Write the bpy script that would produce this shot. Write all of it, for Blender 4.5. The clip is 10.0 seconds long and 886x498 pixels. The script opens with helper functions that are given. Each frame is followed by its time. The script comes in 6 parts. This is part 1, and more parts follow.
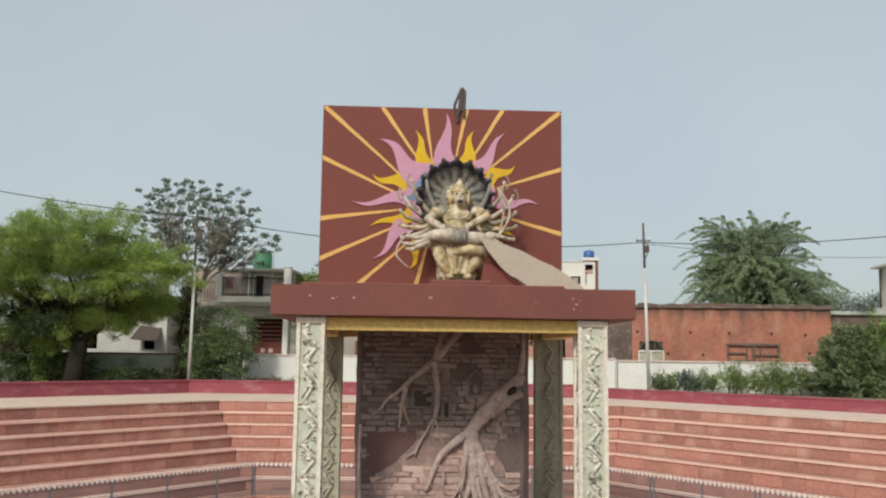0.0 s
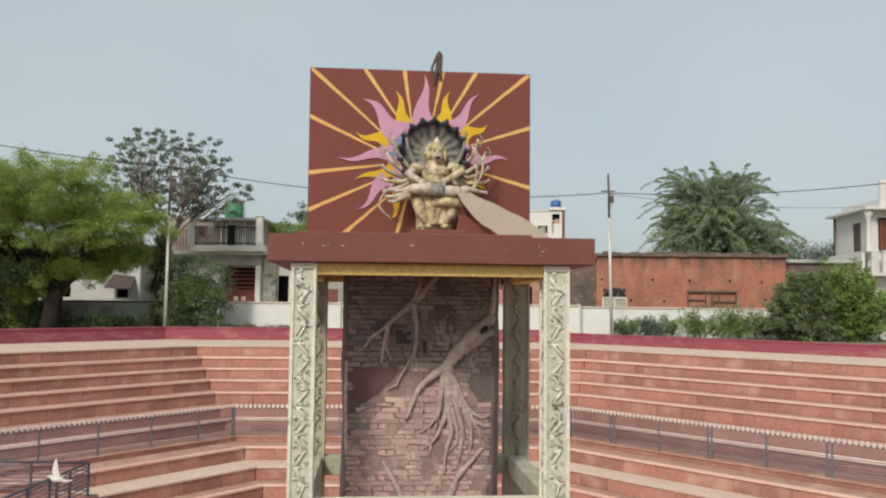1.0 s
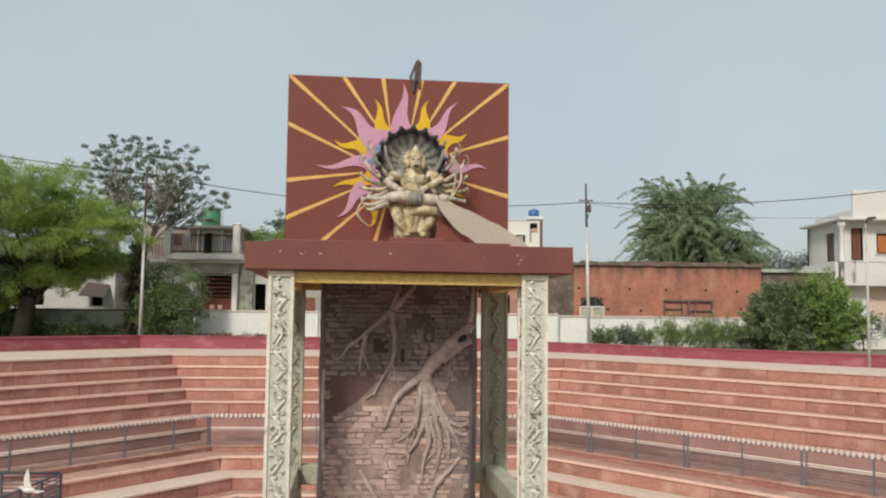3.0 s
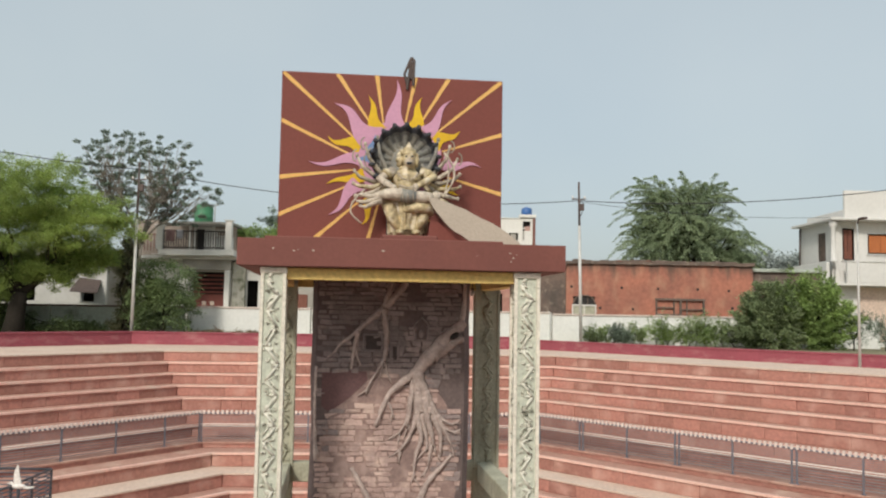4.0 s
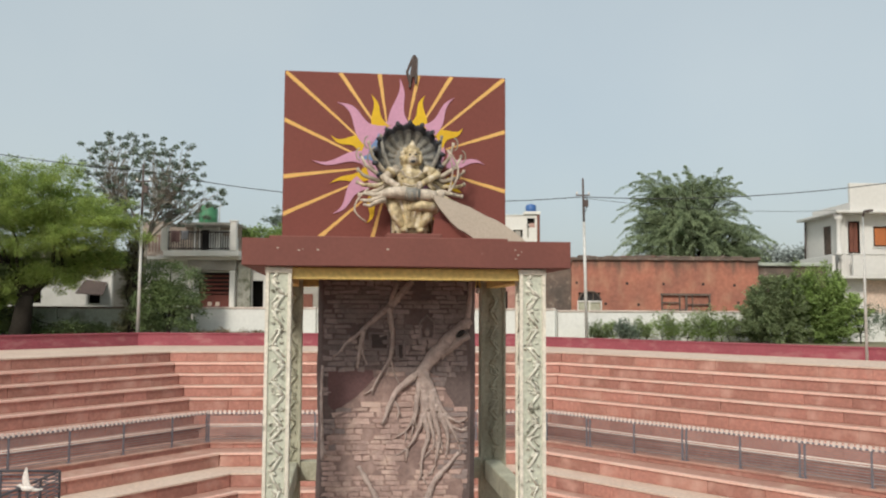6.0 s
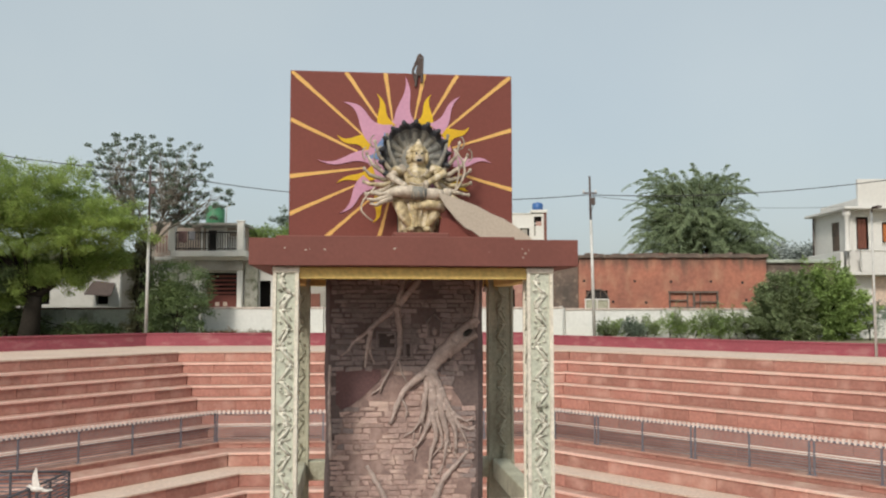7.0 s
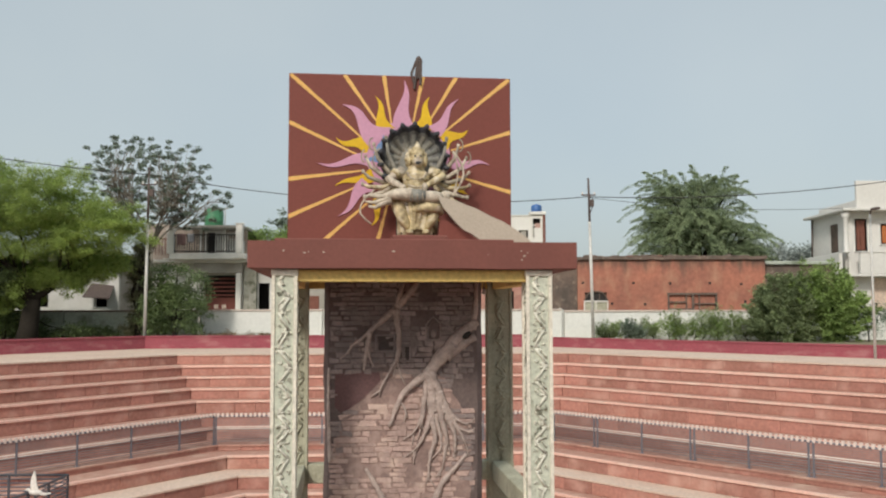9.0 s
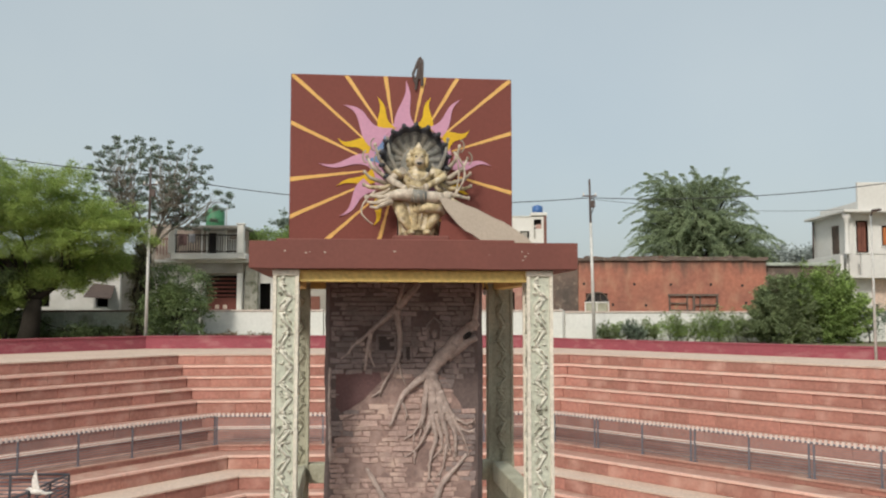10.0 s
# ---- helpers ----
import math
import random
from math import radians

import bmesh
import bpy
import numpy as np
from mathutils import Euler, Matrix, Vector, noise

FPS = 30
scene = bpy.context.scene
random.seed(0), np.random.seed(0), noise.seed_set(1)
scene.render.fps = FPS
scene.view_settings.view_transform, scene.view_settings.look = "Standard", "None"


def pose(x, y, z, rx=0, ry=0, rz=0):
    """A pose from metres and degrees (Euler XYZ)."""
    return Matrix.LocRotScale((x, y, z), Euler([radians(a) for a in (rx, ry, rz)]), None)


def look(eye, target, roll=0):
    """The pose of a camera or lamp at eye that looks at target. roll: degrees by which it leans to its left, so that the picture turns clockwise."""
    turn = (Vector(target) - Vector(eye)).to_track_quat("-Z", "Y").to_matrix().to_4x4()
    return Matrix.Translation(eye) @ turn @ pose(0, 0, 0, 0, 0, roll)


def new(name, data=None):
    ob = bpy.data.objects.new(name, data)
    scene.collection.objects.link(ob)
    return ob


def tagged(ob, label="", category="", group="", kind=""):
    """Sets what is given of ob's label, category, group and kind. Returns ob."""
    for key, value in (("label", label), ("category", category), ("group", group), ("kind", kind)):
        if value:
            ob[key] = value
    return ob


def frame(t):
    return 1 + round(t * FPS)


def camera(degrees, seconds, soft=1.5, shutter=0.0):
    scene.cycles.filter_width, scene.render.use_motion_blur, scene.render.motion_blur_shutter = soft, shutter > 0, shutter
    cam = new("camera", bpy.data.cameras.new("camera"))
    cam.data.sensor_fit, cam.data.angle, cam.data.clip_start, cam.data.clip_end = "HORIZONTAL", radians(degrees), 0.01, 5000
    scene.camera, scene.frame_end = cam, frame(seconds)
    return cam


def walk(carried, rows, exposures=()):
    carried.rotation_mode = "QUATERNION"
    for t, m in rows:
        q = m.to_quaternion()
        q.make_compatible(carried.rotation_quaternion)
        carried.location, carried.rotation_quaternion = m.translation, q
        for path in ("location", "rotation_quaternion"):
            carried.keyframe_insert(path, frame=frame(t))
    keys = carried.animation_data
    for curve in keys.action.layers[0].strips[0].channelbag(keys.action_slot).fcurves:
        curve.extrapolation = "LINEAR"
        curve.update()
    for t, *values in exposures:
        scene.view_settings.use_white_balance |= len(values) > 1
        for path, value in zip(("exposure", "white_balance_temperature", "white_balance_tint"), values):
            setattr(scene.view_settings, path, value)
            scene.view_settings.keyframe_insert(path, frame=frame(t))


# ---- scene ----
# ---- camera and its walk ----
cam = camera(54.0, 10.0, soft=2.15)
PATH = [
    (0.0, 0.097, 1.049, 1.694, 3.25, 7.16, -0.74),
    (0.1, 0.033, 0.606, 1.617, 2.82, 6.95, -0.77),
    (0.2, -0.050, 0.248, 1.621, 2.44, 6.38, -0.73),
    (0.3, -0.036, 0.093, 1.599, 2.53, 5.77, -0.57),
    (0.4, -0.024, 0.054, 1.606, 2.45, 4.98, -0.43),
    (0.5, 0.004, 0.069, 1.604, 2.43, 4.30, -0.49),
    (1.0, 0.008, -0.022, 1.603, 1.14, 3.83, -0.58),
    (1.5, 0.009, 0.037, 1.595, 0.86, 2.92, -0.69),
    (2.0, 0.001, 0.039, 1.598, -0.02, 3.73, -0.99),
    (2.5, 0.002, -0.005, 1.598, -0.12, 4.48, -0.61),
    (4.0, 0.003, -0.007, 1.597, -0.82, 4.28, -0.96),
    (4.5, 0.002, 0.000, 1.599, -1.01, 4.52, -0.79),
    (5.0, 0.004, -0.002, 1.603, -0.89, 4.42, -0.76),
    (5.5, 0.003, -0.004, 1.597, -0.74, 4.25, -0.50),
    (7.0, 0.001, 0.017, 1.597, 0.01, 4.06, 0.04),
    (7.5, -0.001, 0.005, 1.598, 0.07, 4.15, 0.11),
    (8.0, -0.002, 0.010, 1.599, -0.04, 4.09, 0.04),
    (8.5, -0.002, 0.019, 1.601, -0.06, 4.07, 0.05),
    (9.0, 0.000, 0.027, 1.606, -0.06, 4.19, 0.13),
    (9.5, -0.000, 0.009, 1.600, 0.02, 4.18, 0.12),
    (10.0, 0.000, 0.000, 1.600, 0.00, 4.24, 0.00),
]
walk(cam, [(t, pose(x, y, z, 90 + pitch, roll, yaw)) for t, x, y, z, yaw, pitch, roll in PATH],
     [(0.0, 0.0), (2.5, 0.0), (4.0, 0.06), (5.5, 0.06), (7.5, 0.03), (10.0, 0.01)])

# ---- world, sun, exposure ----
SUN_EL, SUN_AZ = 38.0, 199.0      # height; turn from +y towards +x
world = bpy.data.worlds.new("hazy_sky")
scene.world = world
world.use_nodes = True
wn, wl = world.node_tree.nodes, world.node_tree.links
wn.clear()
sky = wn.new("ShaderNodeTexSky")
sky.sky_type = "NISHITA"
sky.sun_disc = False
sky.sun_elevation = radians(SUN_EL)
sky.sun_rotation = radians(SUN_AZ)
sky.air_density, sky.dust_density, sky.ozone_density = 1.0, 4.0, 2.0
# thin even haze veil over the clear sky, with faint cloud in it
w_coord = wn.new("ShaderNodeTexCoord")
w_noise = wn.new("ShaderNodeTexNoise")
w_noise.inputs["Scale"].default_value = 2.2
w_noise.inputs["Detail"].default_value = 4
w_ramp = wn.new("ShaderNodeValToRGB")
w_ramp.color_ramp.elements[0].position, w_ramp.color_ramp.elements[0].color = 0.35, (4.45, 5.04, 5.12, 1)
w_ramp.color_ramp.elements[1].position, w_ramp.color_ramp.elements[1].color = 0.75, (5.12, 5.58, 5.42, 1)
w_mix = wn.new("ShaderNodeMixRGB")
w_mix.inputs[0].default_value = 0.7
w_bg = wn.new("ShaderNodeBackground")
w_bg.inputs["Strength"].default_value = 0.128
w_out = wn.new("ShaderNodeOutputWorld")
wl.new(w_coord.outputs["Generated"], w_noise.inputs["Vector"])
wl.new(w_noise.outputs["Fac"], w_ramp.inputs["Fac"])
wl.new(sky.outputs["Color"], w_mix.inputs[1])
wl.new(w_ramp.outputs["Color"], w_mix.inputs[2])
wl.new(w_mix.outputs["Color"], w_bg.inputs["Color"])
wl.new(w_bg.outputs["Background"], w_out.inputs["Surface"])

sun_data = bpy.data.lights.new("sun", "SUN")
sun_data.energy, sun_data.angle, sun_data.color = 2.3, radians(8.0), (1.0, 0.94, 0.85)
sun_ob = new("sun", sun_data)
_az, _el = radians(SUN_AZ), radians(SUN_EL)
SUN_FROM = Vector((math.sin(_az) * math.cos(_el), math.cos(_az) * math.cos(_el), math.sin(_el)))
sun_ob.matrix_world = look(SUN_FROM * 60, (0, 0, 0))


# ---- materials ----
def mat(name, base, other=None, rough=0.85, metal=0.0, grain=18.0, stain=1.2, amount=0.5, bump=0.25, spread=0.0, speck=None,
        speck_scale=3.0, speck_edge=(0.62, 0.72), island=False, translucent=0.0, tones=(0.84, 1.14), streak=1.0, drip=None, spec=0.4):
    """Two scales of variation in world metres: fine grain and wide stains, with relief, and piece-to-piece spread."""
    m = bpy.data.materials.new(name)
    m.use_nodes = True
    n, l = m.node_tree.nodes, m.node_tree.links
    n.clear()
    out, bsdf, geo = n.new("ShaderNodeOutputMaterial"), n.new("ShaderNodeBsdfPrincipled"), n.new("ShaderNodeNewGeometry")
    other = other or tuple(c * 0.72 for c in base)
    big, fine = n.new("ShaderNodeTexNoise"), n.new("ShaderNodeTexNoise")
    big.inputs["Scale"].default_value, big.inputs["Detail"].default_value = stain, 6
    fine.inputs["Scale"].default_value, fine.inputs["Detail"].default_value = grain, 5
    for tex in (big, fine):
        l.new(geo.outputs["Position"], tex.inputs["Vector"])
    span = n.new("ShaderNodeMapRange")
    span.inputs["From Min"].default_value, span.inputs["From Max"].default_value = 0.35, 0.68
    span.inputs["To Max"].default_value = amount
    l.new(big.outputs["Fac"], span.inputs["Value"])
    mix = n.new("ShaderNodeMixRGB")
    mix.inputs[1].default_value, mix.inputs[2].default_value = (*base, 1), (*other, 1)
    l.new(span.outputs["Result"], mix.inputs[0])
    span2 = n.new("ShaderNodeMapRange")
    span2.inputs["From Min"].default_value, span2.inputs["From Max"].default_value = 0.3, 0.7
    span2.inputs["To Min"].default_value, span2.inputs["To Max"].default_value = tones
    l.new(fine.outputs["Fac"], span2.inputs["Value"])
    tone = span2.outputs["Result"]
    if spread:
        if island:
            rnd = geo.outputs["Random Per Island"]
        else:
            rnd = n.new("ShaderNodeObjectInfo").outputs["Random"]
        sp = n.new("ShaderNodeMapRange")
        sp.inputs["To Min"].default_value, sp.inputs["To Max"].default_value = 1 - spread, 1 + spread
        l.new(rnd, sp.inputs["Value"])
        mul = n.new("ShaderNodeMath")
        mul.operation = "MULTIPLY"
        l.new(tone, mul.inputs[0])
        l.new(sp.outputs["Result"], mul.inputs[1])
        tone = mul.outputs[0]
    scale = n.new("ShaderNodeVectorMath")
    scale.operation = "SCALE"
    l.new(mix.outputs["Color"], scale.inputs[0])
    l.new(tone, scale.inputs["Scale"])
    colour = scale.outputs["Vector"]
    if speck:
        third = n.new("ShaderNodeTexNoise")
        third.inputs["Scale"].default_value, third.inputs["Detail"].default_value = speck_scale, 8
        squeeze = n.new("ShaderNodeVectorMath")
        squeeze.operation = "MULTIPLY"
        squeeze.inputs[1].default_value = (1, 1, streak)
        l.new(geo.outputs["Position"], squeeze.inputs[0])
        l.new(squeeze.outputs["Vector"], third.inputs["Vector"])
        edge = n.new("ShaderNodeMapRange")
        edge.inputs["From Min"].default_value, edge.inputs["From Max"].default_value = speck_edge
        l.new(third.outputs["Fac"], edge.inputs["Value"])
        over = n.new("ShaderNodeMixRGB")
        over.inputs[2].default_value = (*speck, 1)
        l.new(edge.outputs["Result"], over.inputs[0])
        l.new(colour, over.inputs[1])
        colour = over.outputs["Color"]
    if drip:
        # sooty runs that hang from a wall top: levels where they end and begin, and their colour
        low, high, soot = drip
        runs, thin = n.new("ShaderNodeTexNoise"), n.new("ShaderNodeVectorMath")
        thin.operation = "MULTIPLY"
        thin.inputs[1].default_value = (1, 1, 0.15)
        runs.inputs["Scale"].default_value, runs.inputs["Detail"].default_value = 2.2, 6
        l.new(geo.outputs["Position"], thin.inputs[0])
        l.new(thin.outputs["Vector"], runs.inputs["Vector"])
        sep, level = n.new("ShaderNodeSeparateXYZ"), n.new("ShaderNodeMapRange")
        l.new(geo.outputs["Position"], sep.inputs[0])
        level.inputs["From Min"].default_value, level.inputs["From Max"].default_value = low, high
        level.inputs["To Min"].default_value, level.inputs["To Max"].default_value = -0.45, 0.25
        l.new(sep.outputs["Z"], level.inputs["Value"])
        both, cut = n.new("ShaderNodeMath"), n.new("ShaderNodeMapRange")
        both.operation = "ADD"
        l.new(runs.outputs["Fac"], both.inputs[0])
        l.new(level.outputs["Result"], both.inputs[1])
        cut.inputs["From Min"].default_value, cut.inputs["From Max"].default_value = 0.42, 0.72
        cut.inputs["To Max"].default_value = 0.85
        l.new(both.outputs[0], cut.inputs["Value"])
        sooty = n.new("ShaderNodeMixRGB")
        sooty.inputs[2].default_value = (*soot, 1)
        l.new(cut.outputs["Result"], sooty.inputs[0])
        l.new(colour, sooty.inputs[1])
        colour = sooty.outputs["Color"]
    l.new(colour, bsdf.inputs["Base Color"])
    bsdf.inputs["Roughness"].default_value, bsdf.inputs["Metallic"].default_value = rough, metal
    bsdf.inputs["Specular IOR Level"].default_value = 0.12 if translucent else spec
    if bump:
        b = n.new("ShaderNodeBump")
        b.inputs["Strength"].default_value, b.inputs["Distance"].default_value = bump, 0.02
        l.new(fine.outputs["Fac"], b.inputs["Height"])
        l.new(b.outputs["Normal"], bsdf.inputs["Normal"])
    if translucent:
        tr, mx = n.new("ShaderNodeBsdfTranslucent"), n.new("ShaderNodeMixShader")
        l.new(colour, tr.inputs["Color"])
        mx.inputs[0].default_value = translucent
        l.new(bsdf.outputs[0], mx.inputs[1])
        l.new(tr.outputs[0], mx.inputs[2])
        l.new(mx.outputs[0], out.inputs["Surface"])
    else:
        l.new(bsdf.outputs[0], out.inputs["Surface"])
    return m


M_STONE = mat("red_sandstone", (0.42, 0.198, 0.157), (0.34, 0.172, 0.126), grain=9, stain=0.6, spread=0.18, speck=(0.56, 0.34, 0.275), speck_scale=1.3, speck_edge=(0.52, 0.76))
M_JOINT = mat("dark_mortar", (0.32, 0.14, 0.108), grain=12, stain=1.0)
M_TREAD = mat("worn_tread", (0.80, 0.51, 0.42), (0.66, 0.40, 0.32), grain=14, stain=0.9, speck=(0.74, 0.58, 0.48), speck_scale=1.2, speck_edge=(0.5, 0.75))
M_FLAG = mat("dusty_red_flag", (0.47, 0.265, 0.205), (0.37, 0.19, 0.15), grain=10, stain=0.8, speck=(0.55, 0.38, 0.30), speck_scale=1.5, speck_edge=(0.52, 0.75))
M_COPING = mat("pale_coping", (0.66, 0.52, 0.42), (0.56, 0.38, 0.30), grain=10, stain=0.5)
M_KERB = mat("crimson_wall_paint", (0.31, 0.076, 0.097), (0.23, 0.058, 0.074), grain=10, stain=0.7, speck=(0.43, 0.20, 0.20), speck_scale=1.3, speck_edge=(0.52, 0.82), tones=(0.9, 1.1), streak=2.5)
M_EARTH = mat("dry_earth", (0.30, 0.24, 0.17), (0.16, 0.17, 0.08), grain=3, stain=0.25, amount=0.9)
M_BROWN = mat("maroon_fascia_paint", (0.192, 0.067, 0.052), (0.15, 0.053, 0.042), rough=0.7, grain=22, stain=1.6, bump=0.12, speck=(0.55, 0.44, 0.38), speck_scale=5.5, speck_edge=(0.72, 0.76), tones=(0.94, 1.06))
M_PANEL = mat("maroon_panel_paint", (0.198, 0.057, 0.043), (0.162, 0.047, 0.037), rough=0.75, grain=26, stain=0.9, bump=0.08, tones=(0.94, 1.06))
M_YELLOW = mat("ochre_yellow_paint", (0.74, 0.54, 0.19), (0.62, 0.43, 0.13), rough=0.7, grain=20, stain=2.0, bump=0.1)
M_RAY = mat("ray_yellow_paint", (0.76, 0.46, 0.15), (0.66, 0.37, 0.10), rough=0.75, grain=20, stain=2.5, bump=0.05, tones=(0.94, 1.06))
M_FLAME_Y = mat("flame_yellow_paint", (0.72, 0.46, 0.02), (0.60, 0.34, 0.02), rough=0.75, grain=20, stain=3.0, bump=0.05, tones=(0.94, 1.06))
M_FLAME_P = mat("flame_pink_paint", (0.60, 0.31, 0.43), (0.52, 0.27, 0.38), rough=0.75, grain=20, stain=2.0, bump=0.05, tones=(0.94, 1.06))
M_FLAME_B = mat("flame_blue_paint", (0.16, 0.27, 0.48), (0.25, 0.33, 0.5), rough=0.75, grain=20, stain=2.0, bump=0.05, tones=(0.94, 1.06))
M_PILLAR = mat("pale_pillar_plaster", (0.77, 0.72, 0.61), (0.63, 0.59, 0.49), grain=20, stain=2.2, speck=(0.36, 0.34, 0.26), speck_scale=6, speck_edge=(0.64, 0.74))
M_RECESS = mat("grey_green_pillar_field", (0.58, 0.60, 0.495), (0.44, 0.465, 0.375), grain=24, stain=2.5, speck=(0.24, 0.24, 0.18), speck_scale=9, speck_edge=(0.58, 0.72))
# darker pillar plaster: shade under the roof put into its colour, with grimy streaks
M_DIM_BROWN = mat("dim_brown_plaster", (0.50, 0.495, 0.375), (0.35, 0.335, 0.25), grain=22, stain=2.0, amount=0.9, speck=(0.19, 0.165, 0.12), speck_scale=5, speck_edge=(0.58, 0.8), streak=0.4)
M_SCROLL = mat("carved_scroll_plaster", (0.72, 0.70, 0.60), (0.50, 0.49, 0.39), grain=24, stain=4.0, speck=(0.17, 0.165, 0.12), speck_scale=11, speck_edge=(0.55, 0.66))
M_MURAL = mat("mural_mortar", (0.165, 0.124, 0.116), (0.11, 0.082, 0.077), grain=22, stain=1.6, amount=0.8)
M_BRICK = mat("mural_brick_paint", (0.30, 0.24, 0.225), (0.205, 0.165, 0.158), grain=24, stain=1.3, amount=0.8, spread=0.22, speck=(0.48, 0.37, 0.33), speck_scale=4, speck_edge=(0.55, 0.75))
# paler brick and wash colours: sunlight on the lower mural painted in
M_BRICK_SUNLIT = mat("mural_brick_sunlit_paint", (0.50, 0.36, 0.315), (0.33, 0.235, 0.21), grain=24, stain=1.3, amount=0.8, spread=0.2, speck=(0.62, 0.47, 0.40), speck_scale=4, speck_edge=(0.5, 0.72))
M_SUNLIT_WASH = mat("mural_sunlit_pink_wash", (0.33, 0.225, 0.195), (0.22, 0.155, 0.14), grain=24, stain=2.2, amount=0.9, speck=(0.44, 0.32, 0.28), speck_scale=5, speck_edge=(0.5, 0.75))
M_ROOT = mat("root_relief_paint", (0.52, 0.42, 0.375), (0.31, 0.245, 0.22), grain=26, stain=5.5, amount=0.9, bump=0.8)
# gold and flesh paint: strong dark mottling imitates shaded crevices
M_GOLD = mat("mottled_gold_paint", (0.68, 0.56, 0.33), (0.24, 0.18, 0.10), rough=0.5, metal=0.05, grain=40, stain=11.0, amount=0.9, bump=0.5, speck=(0.70, 0.62, 0.48), speck_scale=9, speck_edge=(0.52, 0.7))
M_BEIGE = mat("pale_flesh_paint", (0.64, 0.56, 0.45), (0.30, 0.24, 0.185), rough=0.55, grain=40, stain=12.0, amount=0.85, bump=0.5)
M_HOOD = mat("grey_hood_paint", (0.19, 0.19, 0.175), (0.34, 0.31, 0.25), rough=0.6, grain=40, stain=5.0, amount=0.8)
M_HOOD_MID = mat("dark_grey_hood_paint", (0.10, 0.10, 0.095), (0.20, 0.19, 0.165), rough=0.6, grain=40, stain=8.0, amount=0.8)
M_HOOD_GILT = mat("dulled_gilt_paint", (0.42, 0.36, 0.27), (0.20, 0.17, 0.135), rough=0.55, grain=40, stain=10.0, amount=0.9, bump=0.4)
M_HOOD_TIP = mat("black_hood_paint", (0.035, 0.037, 0.045), (0.07, 0.07, 0.075), rough=0.6, grain=40, stain=5.0)
M_WEDGE = mat("grey_buff_slab", (0.47, 0.405, 0.33), (0.41, 0.35, 0.285), grain=30, stain=2.0, tones=(0.94, 1.06))
M_RAIL = mat("blue_grey_rail_paint", (0.16, 0.17, 0.205), (0.22, 0.20, 0.205), rough=0.5, metal=0.2, grain=20, stain=2.0, bump=0.1)
M_RAIL_GREY = mat("faded_grey_rail_paint", (0.27, 0.235, 0.235), (0.20, 0.17, 0.175), rough=0.6, metal=0.1, grain=20, stain=2.0, bump=0.1)
M_RAIL_DARK = mat("dark_rail_paint", (0.075, 0.085, 0.105), (0.13, 0.12, 0.12), rough=0.5, metal=0.2, grain=20, stain=2.0, bump=0.1)
M_WHITE = mat("white_enamel", (0.80, 0.77, 0.72), (0.68, 0.62, 0.56), rough=0.5, grain=20, stain=3.0, bump=0.08)
M_LIMEWASH = mat("limewashed_wall", (0.74, 0.74, 0.70), (0.60, 0.605, 0.56), grain=6, stain=0.45, bump=0.08, tones=(0.95, 1.05), speck=(0.40, 0.40, 0.36), speck_scale=0.5, speck_edge=(0.6, 0.9))
M_CAP = mat("dusty_wall_cap", (0.60, 0.51, 0.45), (0.46, 0.38, 0.33), grain=6, stain=0.8, bump=0.1)
M_MOSSY = mat("mossy_grey_wall", (0.47, 0.50, 0.44), (0.30, 0.34, 0.28), grain=7, stain=0.5, amount=0.8, speck=(0.12, 0.14, 0.09), speck_scale=0.9, speck_edge=(0.52, 0.7))
M_HOUSE = mat("white_house_wall", (0.76, 0.74, 0.69), (0.60, 0.575, 0.52), grain=5, stain=0.4, bump=0.05, tones=(0.96, 1.04))
M_VILLA = mat("fresh_white_wall", (0.68, 0.665, 0.63), (0.56, 0.545, 0.51), grain=5, stain=0.4, bump=0.05, tones=(0.96, 1.04))
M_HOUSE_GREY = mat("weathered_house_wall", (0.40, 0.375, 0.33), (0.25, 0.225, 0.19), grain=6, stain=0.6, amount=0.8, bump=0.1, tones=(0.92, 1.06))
M_BAY = mat("patchy_bay_plaster", (0.45, 0.43, 0.37), (0.22, 0.22, 0.16), grain=6, stain=1.2, amount=0.9, bump=0.2, speck=(0.12, 0.13, 0.08), speck_scale=2.2, speck_edge=(0.5, 0.65))
M_HOUSE_DULL = mat("dull_limewash_wall", (0.60, 0.59, 0.56), (0.42, 0.41, 0.37), grain=5, stain=0.5, amount=0.8, bump=0.05, tones=(0.95, 1.05))
M_HOUSE_PINK = mat("faded_pink_wall", (0.50, 0.32, 0.27), (0.40, 0.25, 0.21), grain=6, stain=0.5)
M_CREAM = mat("cream_shutter", (0.70, 0.56, 0.46), (0.62, 0.48, 0.40), grain=8, stain=0.8)
M_SHUTTER = mat("brown_wood_shutter", (0.20, 0.075, 0.05), (0.14, 0.05, 0.035), rough=0.6, grain=16, stain=2.0)
M_ORANGE = mat("orange_wood_shutter", (0.50, 0.17, 0.055), (0.40, 0.13, 0.05), rough=0.6, grain=16, stain=2.0)
M_DOOR = mat("oxblood_gate_paint", (0.22, 0.065, 0.05), (0.15, 0.05, 0.04), rough=0.6, grain=10, stain=1.2)
M_GLOOM = mat("smoke_brown_wall", (0.46, 0.38, 0.32), (0.29, 0.235, 0.195), grain=5, stain=0.7, amount=0.8, bump=0.1)
M_CLOTH = mat("dull_maroon_cloth", (0.20, 0.12, 0.115), (0.15, 0.09, 0.09), grain=30, stain=4, bump=0.1)
M_CLOTH_GREY = mat("grey_cloth", (0.30, 0.30, 0.32), (0.22, 0.22, 0.25), grain=30, stain=4, bump=0.1)
